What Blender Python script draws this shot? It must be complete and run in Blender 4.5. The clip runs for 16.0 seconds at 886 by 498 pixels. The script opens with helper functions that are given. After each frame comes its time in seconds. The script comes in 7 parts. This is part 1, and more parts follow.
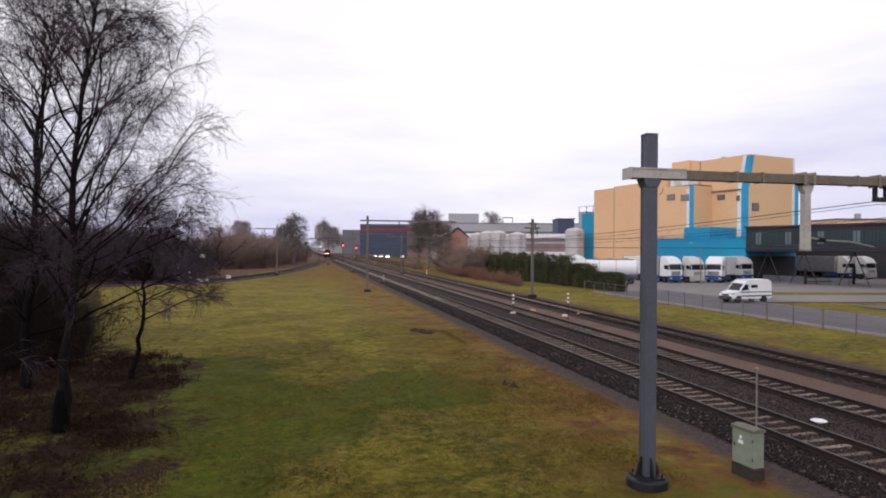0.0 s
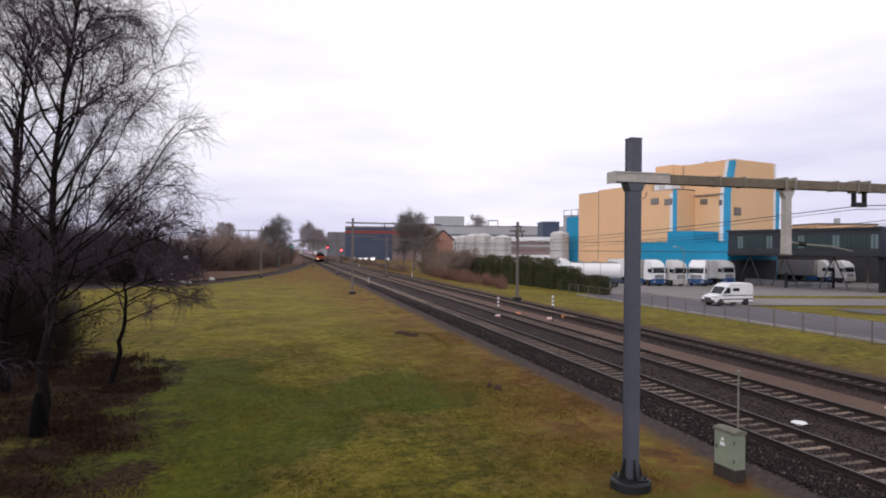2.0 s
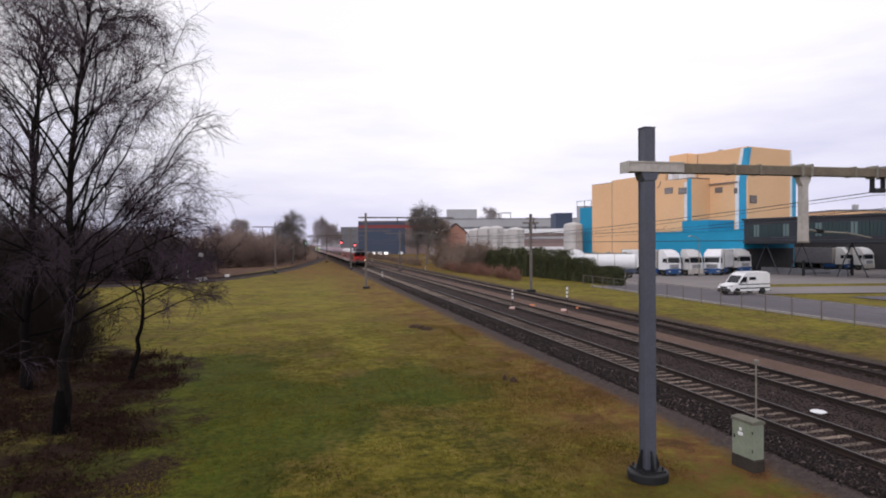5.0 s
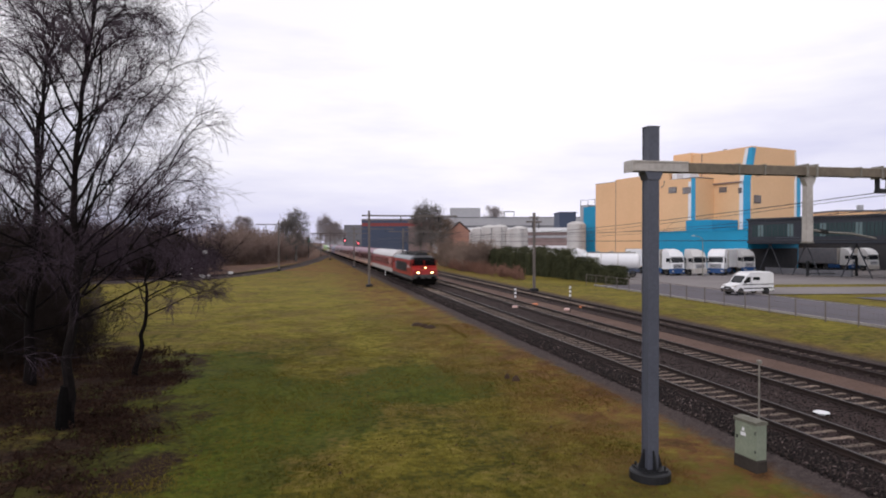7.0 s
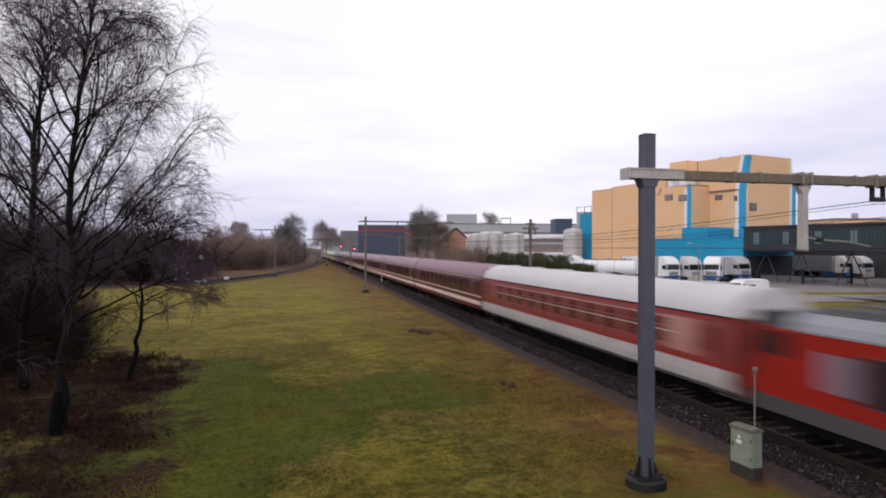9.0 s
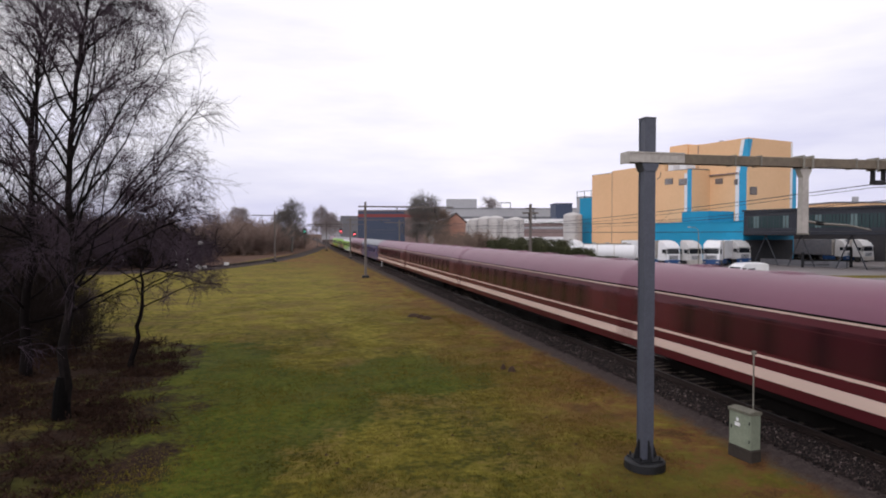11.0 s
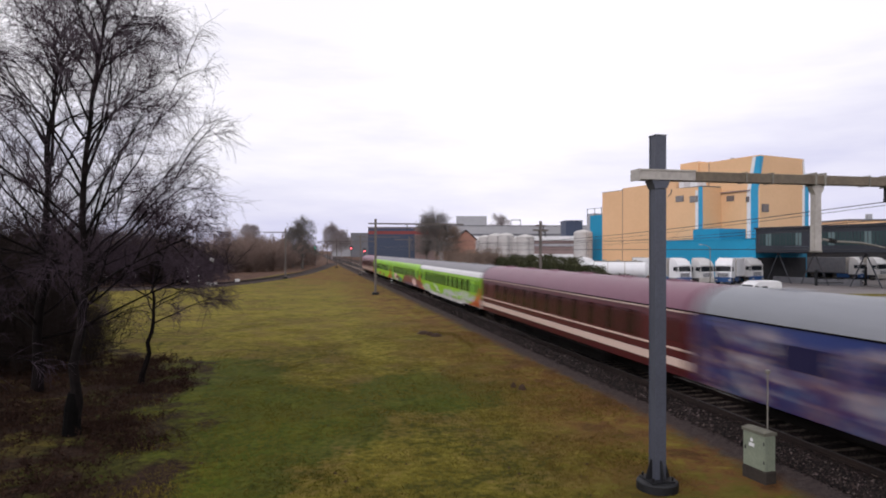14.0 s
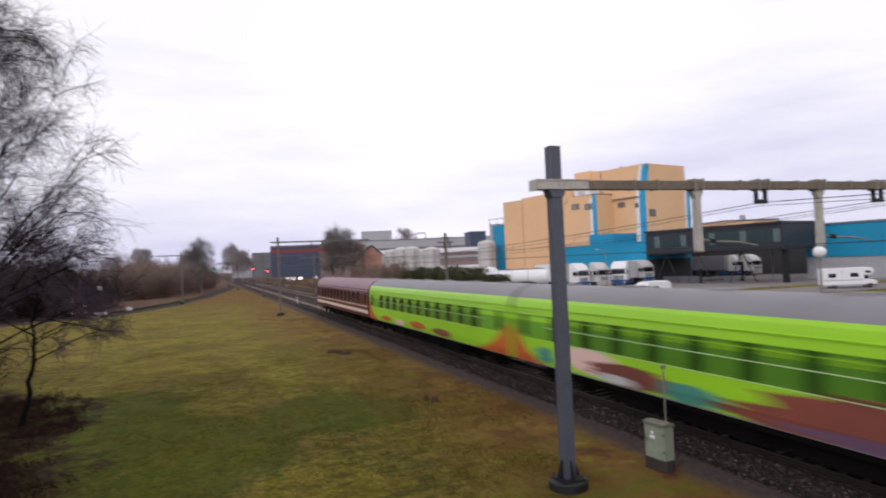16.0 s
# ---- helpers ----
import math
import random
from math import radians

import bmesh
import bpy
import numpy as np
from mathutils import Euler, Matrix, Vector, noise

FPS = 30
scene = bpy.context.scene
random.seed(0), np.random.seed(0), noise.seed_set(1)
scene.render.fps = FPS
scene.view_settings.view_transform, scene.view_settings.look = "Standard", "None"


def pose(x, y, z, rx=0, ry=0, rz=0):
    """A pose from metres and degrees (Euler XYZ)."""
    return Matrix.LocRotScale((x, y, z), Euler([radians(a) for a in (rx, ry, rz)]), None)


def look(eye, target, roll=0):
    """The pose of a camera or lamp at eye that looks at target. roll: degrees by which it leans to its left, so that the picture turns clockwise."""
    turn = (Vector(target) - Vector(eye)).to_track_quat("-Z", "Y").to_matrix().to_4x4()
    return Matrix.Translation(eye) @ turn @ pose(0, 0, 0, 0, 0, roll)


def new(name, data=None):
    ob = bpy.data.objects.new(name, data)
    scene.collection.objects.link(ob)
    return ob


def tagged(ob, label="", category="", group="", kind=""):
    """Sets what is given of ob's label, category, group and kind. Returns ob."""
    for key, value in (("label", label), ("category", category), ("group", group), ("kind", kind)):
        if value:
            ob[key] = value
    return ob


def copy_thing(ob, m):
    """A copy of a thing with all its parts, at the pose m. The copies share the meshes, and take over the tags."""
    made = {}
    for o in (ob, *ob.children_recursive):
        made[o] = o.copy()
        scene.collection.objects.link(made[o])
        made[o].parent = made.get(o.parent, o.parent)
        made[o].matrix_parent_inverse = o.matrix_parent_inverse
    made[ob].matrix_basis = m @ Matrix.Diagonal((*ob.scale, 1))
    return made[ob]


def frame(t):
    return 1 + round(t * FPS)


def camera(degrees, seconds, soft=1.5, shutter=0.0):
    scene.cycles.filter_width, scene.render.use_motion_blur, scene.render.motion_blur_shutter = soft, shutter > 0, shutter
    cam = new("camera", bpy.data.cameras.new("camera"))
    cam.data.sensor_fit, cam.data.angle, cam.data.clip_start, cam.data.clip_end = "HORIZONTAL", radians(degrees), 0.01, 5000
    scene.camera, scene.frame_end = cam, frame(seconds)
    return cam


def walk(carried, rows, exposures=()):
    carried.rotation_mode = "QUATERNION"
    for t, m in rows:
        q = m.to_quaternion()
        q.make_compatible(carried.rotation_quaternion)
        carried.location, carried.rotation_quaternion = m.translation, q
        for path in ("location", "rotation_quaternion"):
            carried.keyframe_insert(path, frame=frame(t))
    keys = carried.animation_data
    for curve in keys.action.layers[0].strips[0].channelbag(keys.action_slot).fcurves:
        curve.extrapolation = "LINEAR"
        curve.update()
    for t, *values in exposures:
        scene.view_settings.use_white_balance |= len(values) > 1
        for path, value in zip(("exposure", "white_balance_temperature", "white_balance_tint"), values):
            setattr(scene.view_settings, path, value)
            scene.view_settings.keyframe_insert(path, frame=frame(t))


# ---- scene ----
# ---------------------------------------------------------------- camera
cam = camera(70.0, 16.0, soft=1.9, shutter=1.1)
EYE = (0.0, 0.0, 5.18)
# seconds, tilt, roll, turn
TURNS = [
    (0.0, -0.13, -0.33, -12.78), (0.5, -0.30, -0.90, -12.60), (1.0, -0.63, -0.88, -12.51), (1.5, 0.77, -0.20, -13.17),
    (2.0, 0.12, -0.56, -14.11), (2.5, -0.02, -0.12, -13.79), (3.0, -0.59, -0.01, -13.40), (3.5, -0.59, -0.01, -13.40),
    (4.0, -0.24, 0.53, -13.17), (4.2, -0.80, 0.66, -12.82), (5.2, -0.40, 0.30, -13.0), (6.5, -0.22, -0.12, -13.11), (7.0, -0.63, 0.07, -12.63),
    (7.5, -0.96, 0.18, -12.54), (8.0, -1.18, 0.15, -12.55), (8.5, -0.63, 0.14, -12.52), (9.0, -0.07, -0.20, -12.95),
    (10.2, -0.70, 0.10, -12.95), (11.3, -1.53, 0.00, -12.97), (11.5, -1.40, -0.25, -13.38), (12.0, -0.04, -0.05, -12.33),
    (12.5, 0.04, -0.44, -12.11), (13.0, -0.08, -0.47, -11.60), (13.5, -0.18, -0.20, -11.68), (14.0, 0.11, -0.08, -12.06),
    (14.5, 0.03, 0.14, -12.08), (14.6, 0.36, 0.20, -12.10), (14.7, 2.60, 0.80, -12.35), (14.8, 4.40, 1.90, -13.10),
    (14.9, 4.10, 2.75, -13.90), (15.0, 3.67, 2.79, -13.97), (15.2, 3.60, 2.60, -16.00), (15.5, 2.42, 2.40, -17.97),
    (16.0, 1.20, 2.58, -20.52)]
walk(cam, [(t, pose(*EYE, 90 + p, r, y)) for t, p, r, y in TURNS])

# ---------------------------------------------------------------- sky and sun (overcast winter day)
world = bpy.data.worlds.new("overcast_sky")
scene.world = world
world.use_nodes = True
wn, wl = world.node_tree.nodes, world.node_tree.links
wn.clear()
w_out = wn.new("ShaderNodeOutputWorld")
w_bg = wn.new("ShaderNodeBackground")
w_sky = wn.new("ShaderNodeTexSky")
w_sky.sky_type = "NISHITA"
w_sky.sun_disc = False
w_sky.sun_elevation, w_sky.sun_rotation = radians(24), radians(25)
w_hsv = wn.new("ShaderNodeHueSaturation")
w_hsv.inputs["Saturation"].default_value = 0.35
w_hsv.inputs["Value"].default_value = 0.10
wl.new(w_sky.outputs[0], w_hsv.inputs["Color"])
w_geo = wn.new("ShaderNodeTexCoord")
w_map = wn.new("ShaderNodeMapping")
w_map.inputs["Scale"].default_value = (1.0, 1.0, 5.5)
wl.new(w_geo.outputs["Generated"], w_map.inputs["Vector"])
w_noise = wn.new("ShaderNodeTexNoise")
w_noise.inputs["Scale"].default_value = 2.2
w_noise.inputs["Detail"].default_value = 6
w_noise.inputs["Roughness"].default_value = 0.55
wl.new(w_map.outputs[0], w_noise.inputs["Vector"])
w_sep = wn.new("ShaderNodeSeparateXYZ")
wl.new(w_geo.outputs["Generated"], w_sep.inputs[0])
w_lift = wn.new("ShaderNodeMapRange")          # the cloud deck is thicker and greyer towards the horizon
w_lift.inputs["From Min"].default_value, w_lift.inputs["From Max"].default_value = 0.0, 0.30
w_lift.inputs["To Min"].default_value, w_lift.inputs["To Max"].default_value = -0.16, 0.34
wl.new(w_sep.outputs[2], w_lift.inputs["Value"])
w_add = wn.new("ShaderNodeMath")
wl.new(w_noise.outputs[0], w_add.inputs[0])
wl.new(w_lift.outputs[0], w_add.inputs[1])
w_ramp = wn.new("ShaderNodeValToRGB")
w_ramp.color_ramp.elements[0].position, w_ramp.color_ramp.elements[0].color = 0.25, (0.62, 0.62, 0.86, 1)
w_ramp.color_ramp.elements[1].position, w_ramp.color_ramp.elements[1].color = 0.74, (1.03, 1.0, 1.07, 1)
wl.new(w_add.outputs[0], w_ramp.inputs[0])
w_mix = wn.new("ShaderNodeMix")
w_mix.data_type = "RGBA"
w_mix.inputs["Factor"].default_value = 0.93
wl.new(w_hsv.outputs[0], w_mix.inputs["A"])
wl.new(w_ramp.outputs[0], w_mix.inputs["B"])
wl.new(w_mix.outputs["Result"], w_bg.inputs["Color"])
w_bg.inputs["Strength"].default_value = 1.0
wl.new(w_bg.outputs[0], w_out.inputs[0])

sun = new("sun", bpy.data.lights.new("sun", "SUN"))
sun.data.energy, sun.data.angle, sun.data.color = 1.0, radians(35), (0.99, 0.95, 1.01)
sun.matrix_world = look((-52, -46, 33), (0, 0, 0))
scene.view_settings.exposure = 0.0


# ---------------------------------------------------------------- materials
def mat(name, a, b=None, rough=0.8, metal=0.0, big=0.4, fine=12.0, bump=0.3, depth=0.01, mixed=0.5, rand=0.0, glow=0.0, spec=0.4):
    """Two tones mixed by a large and a fine noise, with fine relief."""
    m = bpy.data.materials.new(name)
    m.use_nodes = True
    n, l = m.node_tree.nodes, m.node_tree.links
    bs = n["Principled BSDF"]
    b = b or tuple(c * 0.75 for c in a)
    co = n.new("ShaderNodeTexCoord")
    n1, n2 = n.new("ShaderNodeTexNoise"), n.new("ShaderNodeTexNoise")
    n1.inputs["Scale"].default_value, n1.inputs["Detail"].default_value = big, 4
    n2.inputs["Scale"].default_value, n2.inputs["Detail"].default_value = fine, 5
    for k in (n1, n2):
        l.new(co.outputs["Object"], k.inputs["Vector"])
    ad = n.new("ShaderNodeMath")
    ad.operation = "MULTIPLY_ADD"
    ad.inputs[1].default_value = mixed
    l.new(n2.outputs[0], ad.inputs[0])
    sc = n.new("ShaderNodeMath")
    sc.operation = "MULTIPLY"
    sc.inputs[1].default_value = 1 - mixed
    l.new(n1.outputs[0], sc.inputs[0])
    l.new(sc.outputs[0], ad.inputs[2])
    rp = n.new("ShaderNodeValToRGB")
    rp.color_ramp.elements[0].position, rp.color_ramp.elements[0].color = 0.36, (*a, 1)
    rp.color_ramp.elements[1].position, rp.color_ramp.elements[1].color = 0.64, (*b, 1)
    l.new(ad.outputs[0], rp.inputs[0])
    col = rp.outputs[0]
    if rand:
        oi, hs = n.new("ShaderNodeObjectInfo"), n.new("ShaderNodeHueSaturation")
        mr = n.new("ShaderNodeMapRange")
        mr.inputs["To Min"].default_value, mr.inputs["To Max"].default_value = 1 - rand, 1 + rand
        l.new(oi.outputs["Random"], mr.inputs["Value"])
        l.new(mr.outputs[0], hs.inputs["Value"])
        l.new(col, hs.inputs["Color"])
        col = hs.outputs[0]
    l.new(col, bs.inputs["Base Color"])
    bs.inputs["Roughness"].default_value, bs.inputs["Metallic"].default_value = rough, metal
    bs.inputs["Specular IOR Level"].default_value = spec
    if bump:
        bp = n.new("ShaderNodeBump")
        bp.inputs["Strength"].default_value, bp.inputs["Distance"].default_value = bump, depth
        l.new(n2.outputs[0], bp.inputs["Height"])
        l.new(bp.outputs[0], bs.inputs["Normal"])
    if glow:
        l.new(col, bs.inputs["Emission Color"])
        bs.inputs["Emission Strength"].default_value = glow
    return m


def mural(name, colours, scale, stretch, z0, z1, ground):
    """Painted coach side: free patches of colour between two heights over a ground colour."""
    m = bpy.data.materials.new(name)
    m.use_nodes = True
    n, l = m.node_tree.nodes, m.node_tree.links
    bs = n["Principled BSDF"]
    co, mp = n.new("ShaderNodeTexCoord"), n.new("ShaderNodeMapping")
    mp.inputs["Scale"].default_value = (0.01, stretch, 1.0)
    l.new(co.outputs["Object"], mp.inputs["Vector"])
    nz = n.new("ShaderNodeTexNoise")
    nz.inputs["Scale"].default_value, nz.inputs["Detail"].default_value, nz.inputs["Distortion"].default_value = scale, 2.5, 0.8
    l.new(mp.outputs[0], nz.inputs["Vector"])
    rp = n.new("ShaderNodeValToRGB")
    rp.color_ramp.interpolation = "EASE"
    el = rp.color_ramp.elements
    while len(el) < len(colours):
        el.new(0.5)
    for i, (p, c) in enumerate(colours):
        el[i].position, el[i].color = p, (*c, 1)
    l.new(nz.outputs[0], rp.inputs[0])
    sx = n.new("ShaderNodeSeparateXYZ")
    l.new(co.outputs["Object"], sx.inputs[0])
    wob = n.new("ShaderNodeTexNoise")
    wob.inputs["Scale"].default_value = 0.35
    l.new(co.outputs["Object"], wob.inputs["Vector"])
    ad = n.new("ShaderNodeMath")
    ad.operation = "MULTIPLY_ADD"
    ad.inputs[1].default_value = -1.6
    l.new(wob.outputs[0], ad.inputs[0])
    l.new(sx.outputs[2], ad.inputs[2])
    mr = n.new("ShaderNodeMapRange")
    mr.inputs["From Min"].default_value, mr.inputs["From Max"].default_value = z0 - 0.8, z1 - 0.8
    l.new(ad.outputs[0], mr.inputs["Value"])
    mx = n.new("ShaderNodeMix")
    mx.data_type = "RGBA"
    l.new(mr.outputs[0], mx.inputs["Factor"])
    l.new(rp.outputs[0], mx.inputs["A"])
    mx.inputs["B"].default_value = (*ground, 1)
    l.new(mx.outputs["Result"], bs.inputs["Base Color"])
    bs.inputs["Roughness"].default_value = 0.35
    return m


def glass(name, tint, rough=0.05):
    m = bpy.data.materials.new(name)
    m.use_nodes = True
    bs = m.node_tree.nodes["Principled BSDF"]
    bs.inputs["Base Color"].default_value = (*tint, 1)
    bs.inputs["Roughness"].default_value = rough
    bs.inputs["Specular IOR Level"].default_value = 0.28
    return m


def lamp_mat(name, colour, power):
    m = bpy.data.materials.new(name)
    m.use_nodes = True
    bs = m.node_tree.nodes["Principled BSDF"]
    bs.inputs["Base Color"].default_value = (*colour, 1)
    bs.inputs["Emission Color"].default_value = (*colour, 1)
    bs.inputs["Emission Strength"].default_value = power
    return m


def ground_material():
    """Mown moss-green grass, russet dry strip beside the ballast, leaf litter and painted tree shade round the trees,
    all broken up by noise.
    """
    m = bpy.data.materials.new("meadow_grass")
    m.use_nodes = True
    n, l = m.node_tree.nodes, m.node_tree.links
    bs = n["Principled BSDF"]
    co = n.new("ShaderNodeTexCoord")

    def nz(scale, detail=4, rough=0.55):
        k = n.new("ShaderNodeTexNoise")
        k.inputs["Scale"].default_value, k.inputs["Detail"].default_value, k.inputs["Roughness"].default_value = scale, detail, rough
        l.new(co.outputs["Object"], k.inputs["Vector"])
        return k.outputs[0]

    def ramp(src, *stops):
        r = n.new("ShaderNodeValToRGB")
        el = r.color_ramp.elements
        while len(el) < len(stops):
            el.new(0.5)
        for i, (p, c) in enumerate(stops):
            el[i].position, el[i].color = p, (*c, 1)
        l.new(src, r.inputs[0])
        return r.outputs[0]

    def math(op, a, b, c=None):
        k = n.new("ShaderNodeMath")
        k.operation = op
        for i, v in enumerate((a, b, c)):
            if v is None:
                continue
            if isinstance(v, (int, float)):
                k.inputs[i].default_value = v
            else:
                l.new(v, k.inputs[i])
        return k.outputs[0]

    def span(src, lo, hi):
        k = n.new("ShaderNodeMapRange")
        k.interpolation_type = "SMOOTHSTEP"
        k.inputs["From Min"].default_value, k.inputs["From Max"].default_value = lo, hi
        l.new(src, k.inputs["Value"])
        return k.outputs[0]

    def mix(f, a, b):
        k = n.new("ShaderNodeMix")
        k.data_type = "RGBA"
        l.new(f, k.inputs["Factor"])
        l.new(a, k.inputs["A"])
        l.new(b, k.inputs["B"])
        return k.outputs["Result"]

    sx = n.new("ShaderNodeSeparateXYZ")
    l.new(co.outputs["Object"], sx.inputs[0])
    X, Y = sx.outputs[0], sx.outputs[1]
    big, mid, fine, grit = nz(0.16, 5), nz(0.75, 5), nz(5.0, 6), nz(26.0, 4, 0.7)
    wide, blot = nz(0.42, 5, 0.6), nz(1.7, 5, 0.6)
    # Tone lifts with distance, so near darkening is painted into the grass.
    tone = math("MULTIPLY_ADD", span(Y, 12.0, 60.0), 0.07, math("MULTIPLY_ADD", fine, 0.40, math("MULTIPLY_ADD", big, 0.35, math("MULTIPLY_ADD", blot, 0.50, -0.145))))
    green = ramp(tone, (0.40, GRASS_DARK), (0.50, GRASS_MID), (0.62, GRASS_LIGHT))
    straw = ramp(math("MULTIPLY_ADD", grit, 0.5, math("MULTIPLY", fine, 0.5)), (0.36, (0.066, 0.042, 0.013)), (0.62, (0.155, 0.105, 0.036)))
    green = mix(math("MULTIPLY", span(math("MULTIPLY_ADD", fine, 0.35, math("MULTIPLY", wide, 0.65)), 0.46, 0.60), 0.70), green, straw)
    dry = ramp(math("MULTIPLY_ADD", grit, 0.4, math("MULTIPLY", mid, 0.6)), (0.40, DRY_DARK), (0.50, DRY_MID), (0.60, DRY_GREEN))
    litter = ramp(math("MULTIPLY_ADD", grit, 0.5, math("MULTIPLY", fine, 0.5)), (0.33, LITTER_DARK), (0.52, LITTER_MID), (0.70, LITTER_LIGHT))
    # leaf litter with painted tree shade: rough ovals under the trees
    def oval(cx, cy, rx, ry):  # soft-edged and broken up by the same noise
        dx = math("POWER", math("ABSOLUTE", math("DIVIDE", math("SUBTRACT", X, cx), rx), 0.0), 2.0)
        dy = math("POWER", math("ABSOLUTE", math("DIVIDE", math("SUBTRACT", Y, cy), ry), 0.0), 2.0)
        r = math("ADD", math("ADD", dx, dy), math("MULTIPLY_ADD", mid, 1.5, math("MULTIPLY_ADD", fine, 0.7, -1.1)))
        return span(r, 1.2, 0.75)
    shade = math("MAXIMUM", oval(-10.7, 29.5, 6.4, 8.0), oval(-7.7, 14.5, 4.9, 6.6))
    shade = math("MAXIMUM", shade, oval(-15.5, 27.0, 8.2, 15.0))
    # Dims the green gap between the litter ovals as tree shade.
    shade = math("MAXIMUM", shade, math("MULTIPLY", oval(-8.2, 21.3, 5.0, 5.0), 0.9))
    # Greener grass patches; beside the birches the trees' shade is painted in too.
    lush_shade = ramp(math("MULTIPLY_ADD", fine, 0.6, math("MULTIPLY", mid, 0.4)), (0.38, (0.016, 0.032, 0.002)), (0.60, (0.054, 0.080, 0.005)))
    # russet strip: fades in over the last metres before the ballast
    wobble = math("MULTIPLY_ADD", span(Y, 26.0, 75.0), 2.6, math("MULTIPLY_ADD", big, 9.0, math("MULTIPLY_ADD", mid, 7.0, X)))
    strip = math("MULTIPLY", span(math("SUBTRACT", wobble, 8.0), 4.6, 10.2), math("MULTIPLY_ADD", span(math("MULTIPLY_ADD", fine, 0.4, math("MULTIPLY", mid, 0.6)), 0.57, 0.43), 0.70, 0.24))
    # the strip ends where the ballast ends
    strip = math("MULTIPLY", strip, span(X, 27.5, 24.5))
    far = math("MULTIPLY", span(Y, 70.0, 140.0), span(X, -9.0, -2.0))
    strip = math("MAXIMUM", strip, math("MULTIPLY", far, span(big, 0.35, 0.6)))
    rough_land = math("MINIMUM", span(math("MULTIPLY_ADD", X, -0.383, Y), 108.0, 111.0), span(math("MULTIPLY_ADD", X, -5.2, Y), 174.0, 190.0))
    col = mix(strip, mix(math("MULTIPLY", math("MAXIMUM", math("MAXIMUM", oval(-1.6, 22.0, 4.2, 5.6), math("MAXIMUM", oval(-3.9, 18.0, 3.6, 6.5), oval(-5.0, 27.0, 4.4, 8.0))), math("MAXIMUM", oval(4.5, 25.0, 3.0, 4.0), math("MULTIPLY", oval(8.6, 12.0, 3.0, 3.0), 0.7))), 0.72), green, lush_shade), dry)
    # cinders and stone dust thin out from the foot of the ballast
    cinder = ramp(math("MULTIPLY_ADD", grit, 0.7, math("MULTIPLY", fine, 0.3)), (0.38, (0.026, 0.0195, 0.0185)), (0.52, (0.060, 0.046, 0.043)), (0.66, (0.105, 0.082, 0.076)))
    col = mix(math("MULTIPLY", span(math("MULTIPLY_ADD", mid, 1.6, math("MULTIPLY_ADD", fine, 0.8, X)), 11.9, 12.8), span(X, 26.4, 25.2)), col, cinder)
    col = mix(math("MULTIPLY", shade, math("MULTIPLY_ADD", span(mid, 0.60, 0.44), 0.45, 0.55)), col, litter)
    heath = ramp(math("MULTIPLY_ADD", fine, 0.4, math("MULTIPLY", mid, 0.6)), (0.36, (0.062, 0.034, 0.026)), (0.52, (0.115, 0.066, 0.050)), (0.66, (0.150, 0.105, 0.052)))
    col = mix(rough_land, col, heath)
    l.new(col, bs.inputs["Base Color"])
    bs.inputs["Roughness"].default_value = 0.95
    bs.inputs["Specular IOR Level"].default_value = 0.1
    bp = n.new("ShaderNodeBump")
    bp.inputs["Strength"].default_value, bp.inputs["Distance"].default_value = 0.7, 0.06
    l.new(math("MULTIPLY_ADD", fine, 0.7, math("MULTIPLY", grit, 0.3)), bp.inputs["Height"])
    l.new(bp.outputs[0], bs.inputs["Normal"])
    return m


GRASS_DARK, GRASS_MID, GRASS_LIGHT = (0.043, 0.042, 0.0055), (0.117, 0.100, 0.012), (0.205, 0.168, 0.028)
DRY_DARK, DRY_MID, DRY_GREEN = (0.060, 0.028, 0.013), (0.158, 0.074, 0.026), (0.135, 0.088, 0.021)
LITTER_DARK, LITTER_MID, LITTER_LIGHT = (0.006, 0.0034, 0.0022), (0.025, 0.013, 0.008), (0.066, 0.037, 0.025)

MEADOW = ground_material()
BLADE = mat("grass_blades", (0.060, 0.056, 0.008), (0.185, 0.140, 0.028), 0.9, big=0.35, fine=6, bump=0, spec=0.1)
DRYBLADE = mat("dry_moss_blades", (0.165, 0.082, 0.028), (0.11, 0.080, 0.020), 0.95, big=0.5, fine=6, bump=0, spec=0.1)
DEADSTEM = mat("dead_bramble_stems", (0.045, 0.024, 0.017), (0.016, 0.008, 0.006), 0.95, big=1.0, fine=9, bump=0, spec=0.1)
LEAF = mat("fallen_leaves", (0.01496, 0.00782, 0.00476), (0.0646, 0.03604, 0.02312), 0.9, big=1.0, fine=9, bump=0, spec=0.1)
BALLAST = mat("ballast_stone", (0.007593, 0.004715, 0.004192), (0.05315, 0.03249, 0.02932), 0.95, big=0.35, fine=11, bump=1.0, depth=0.06, mixed=0.75, spec=0.2)


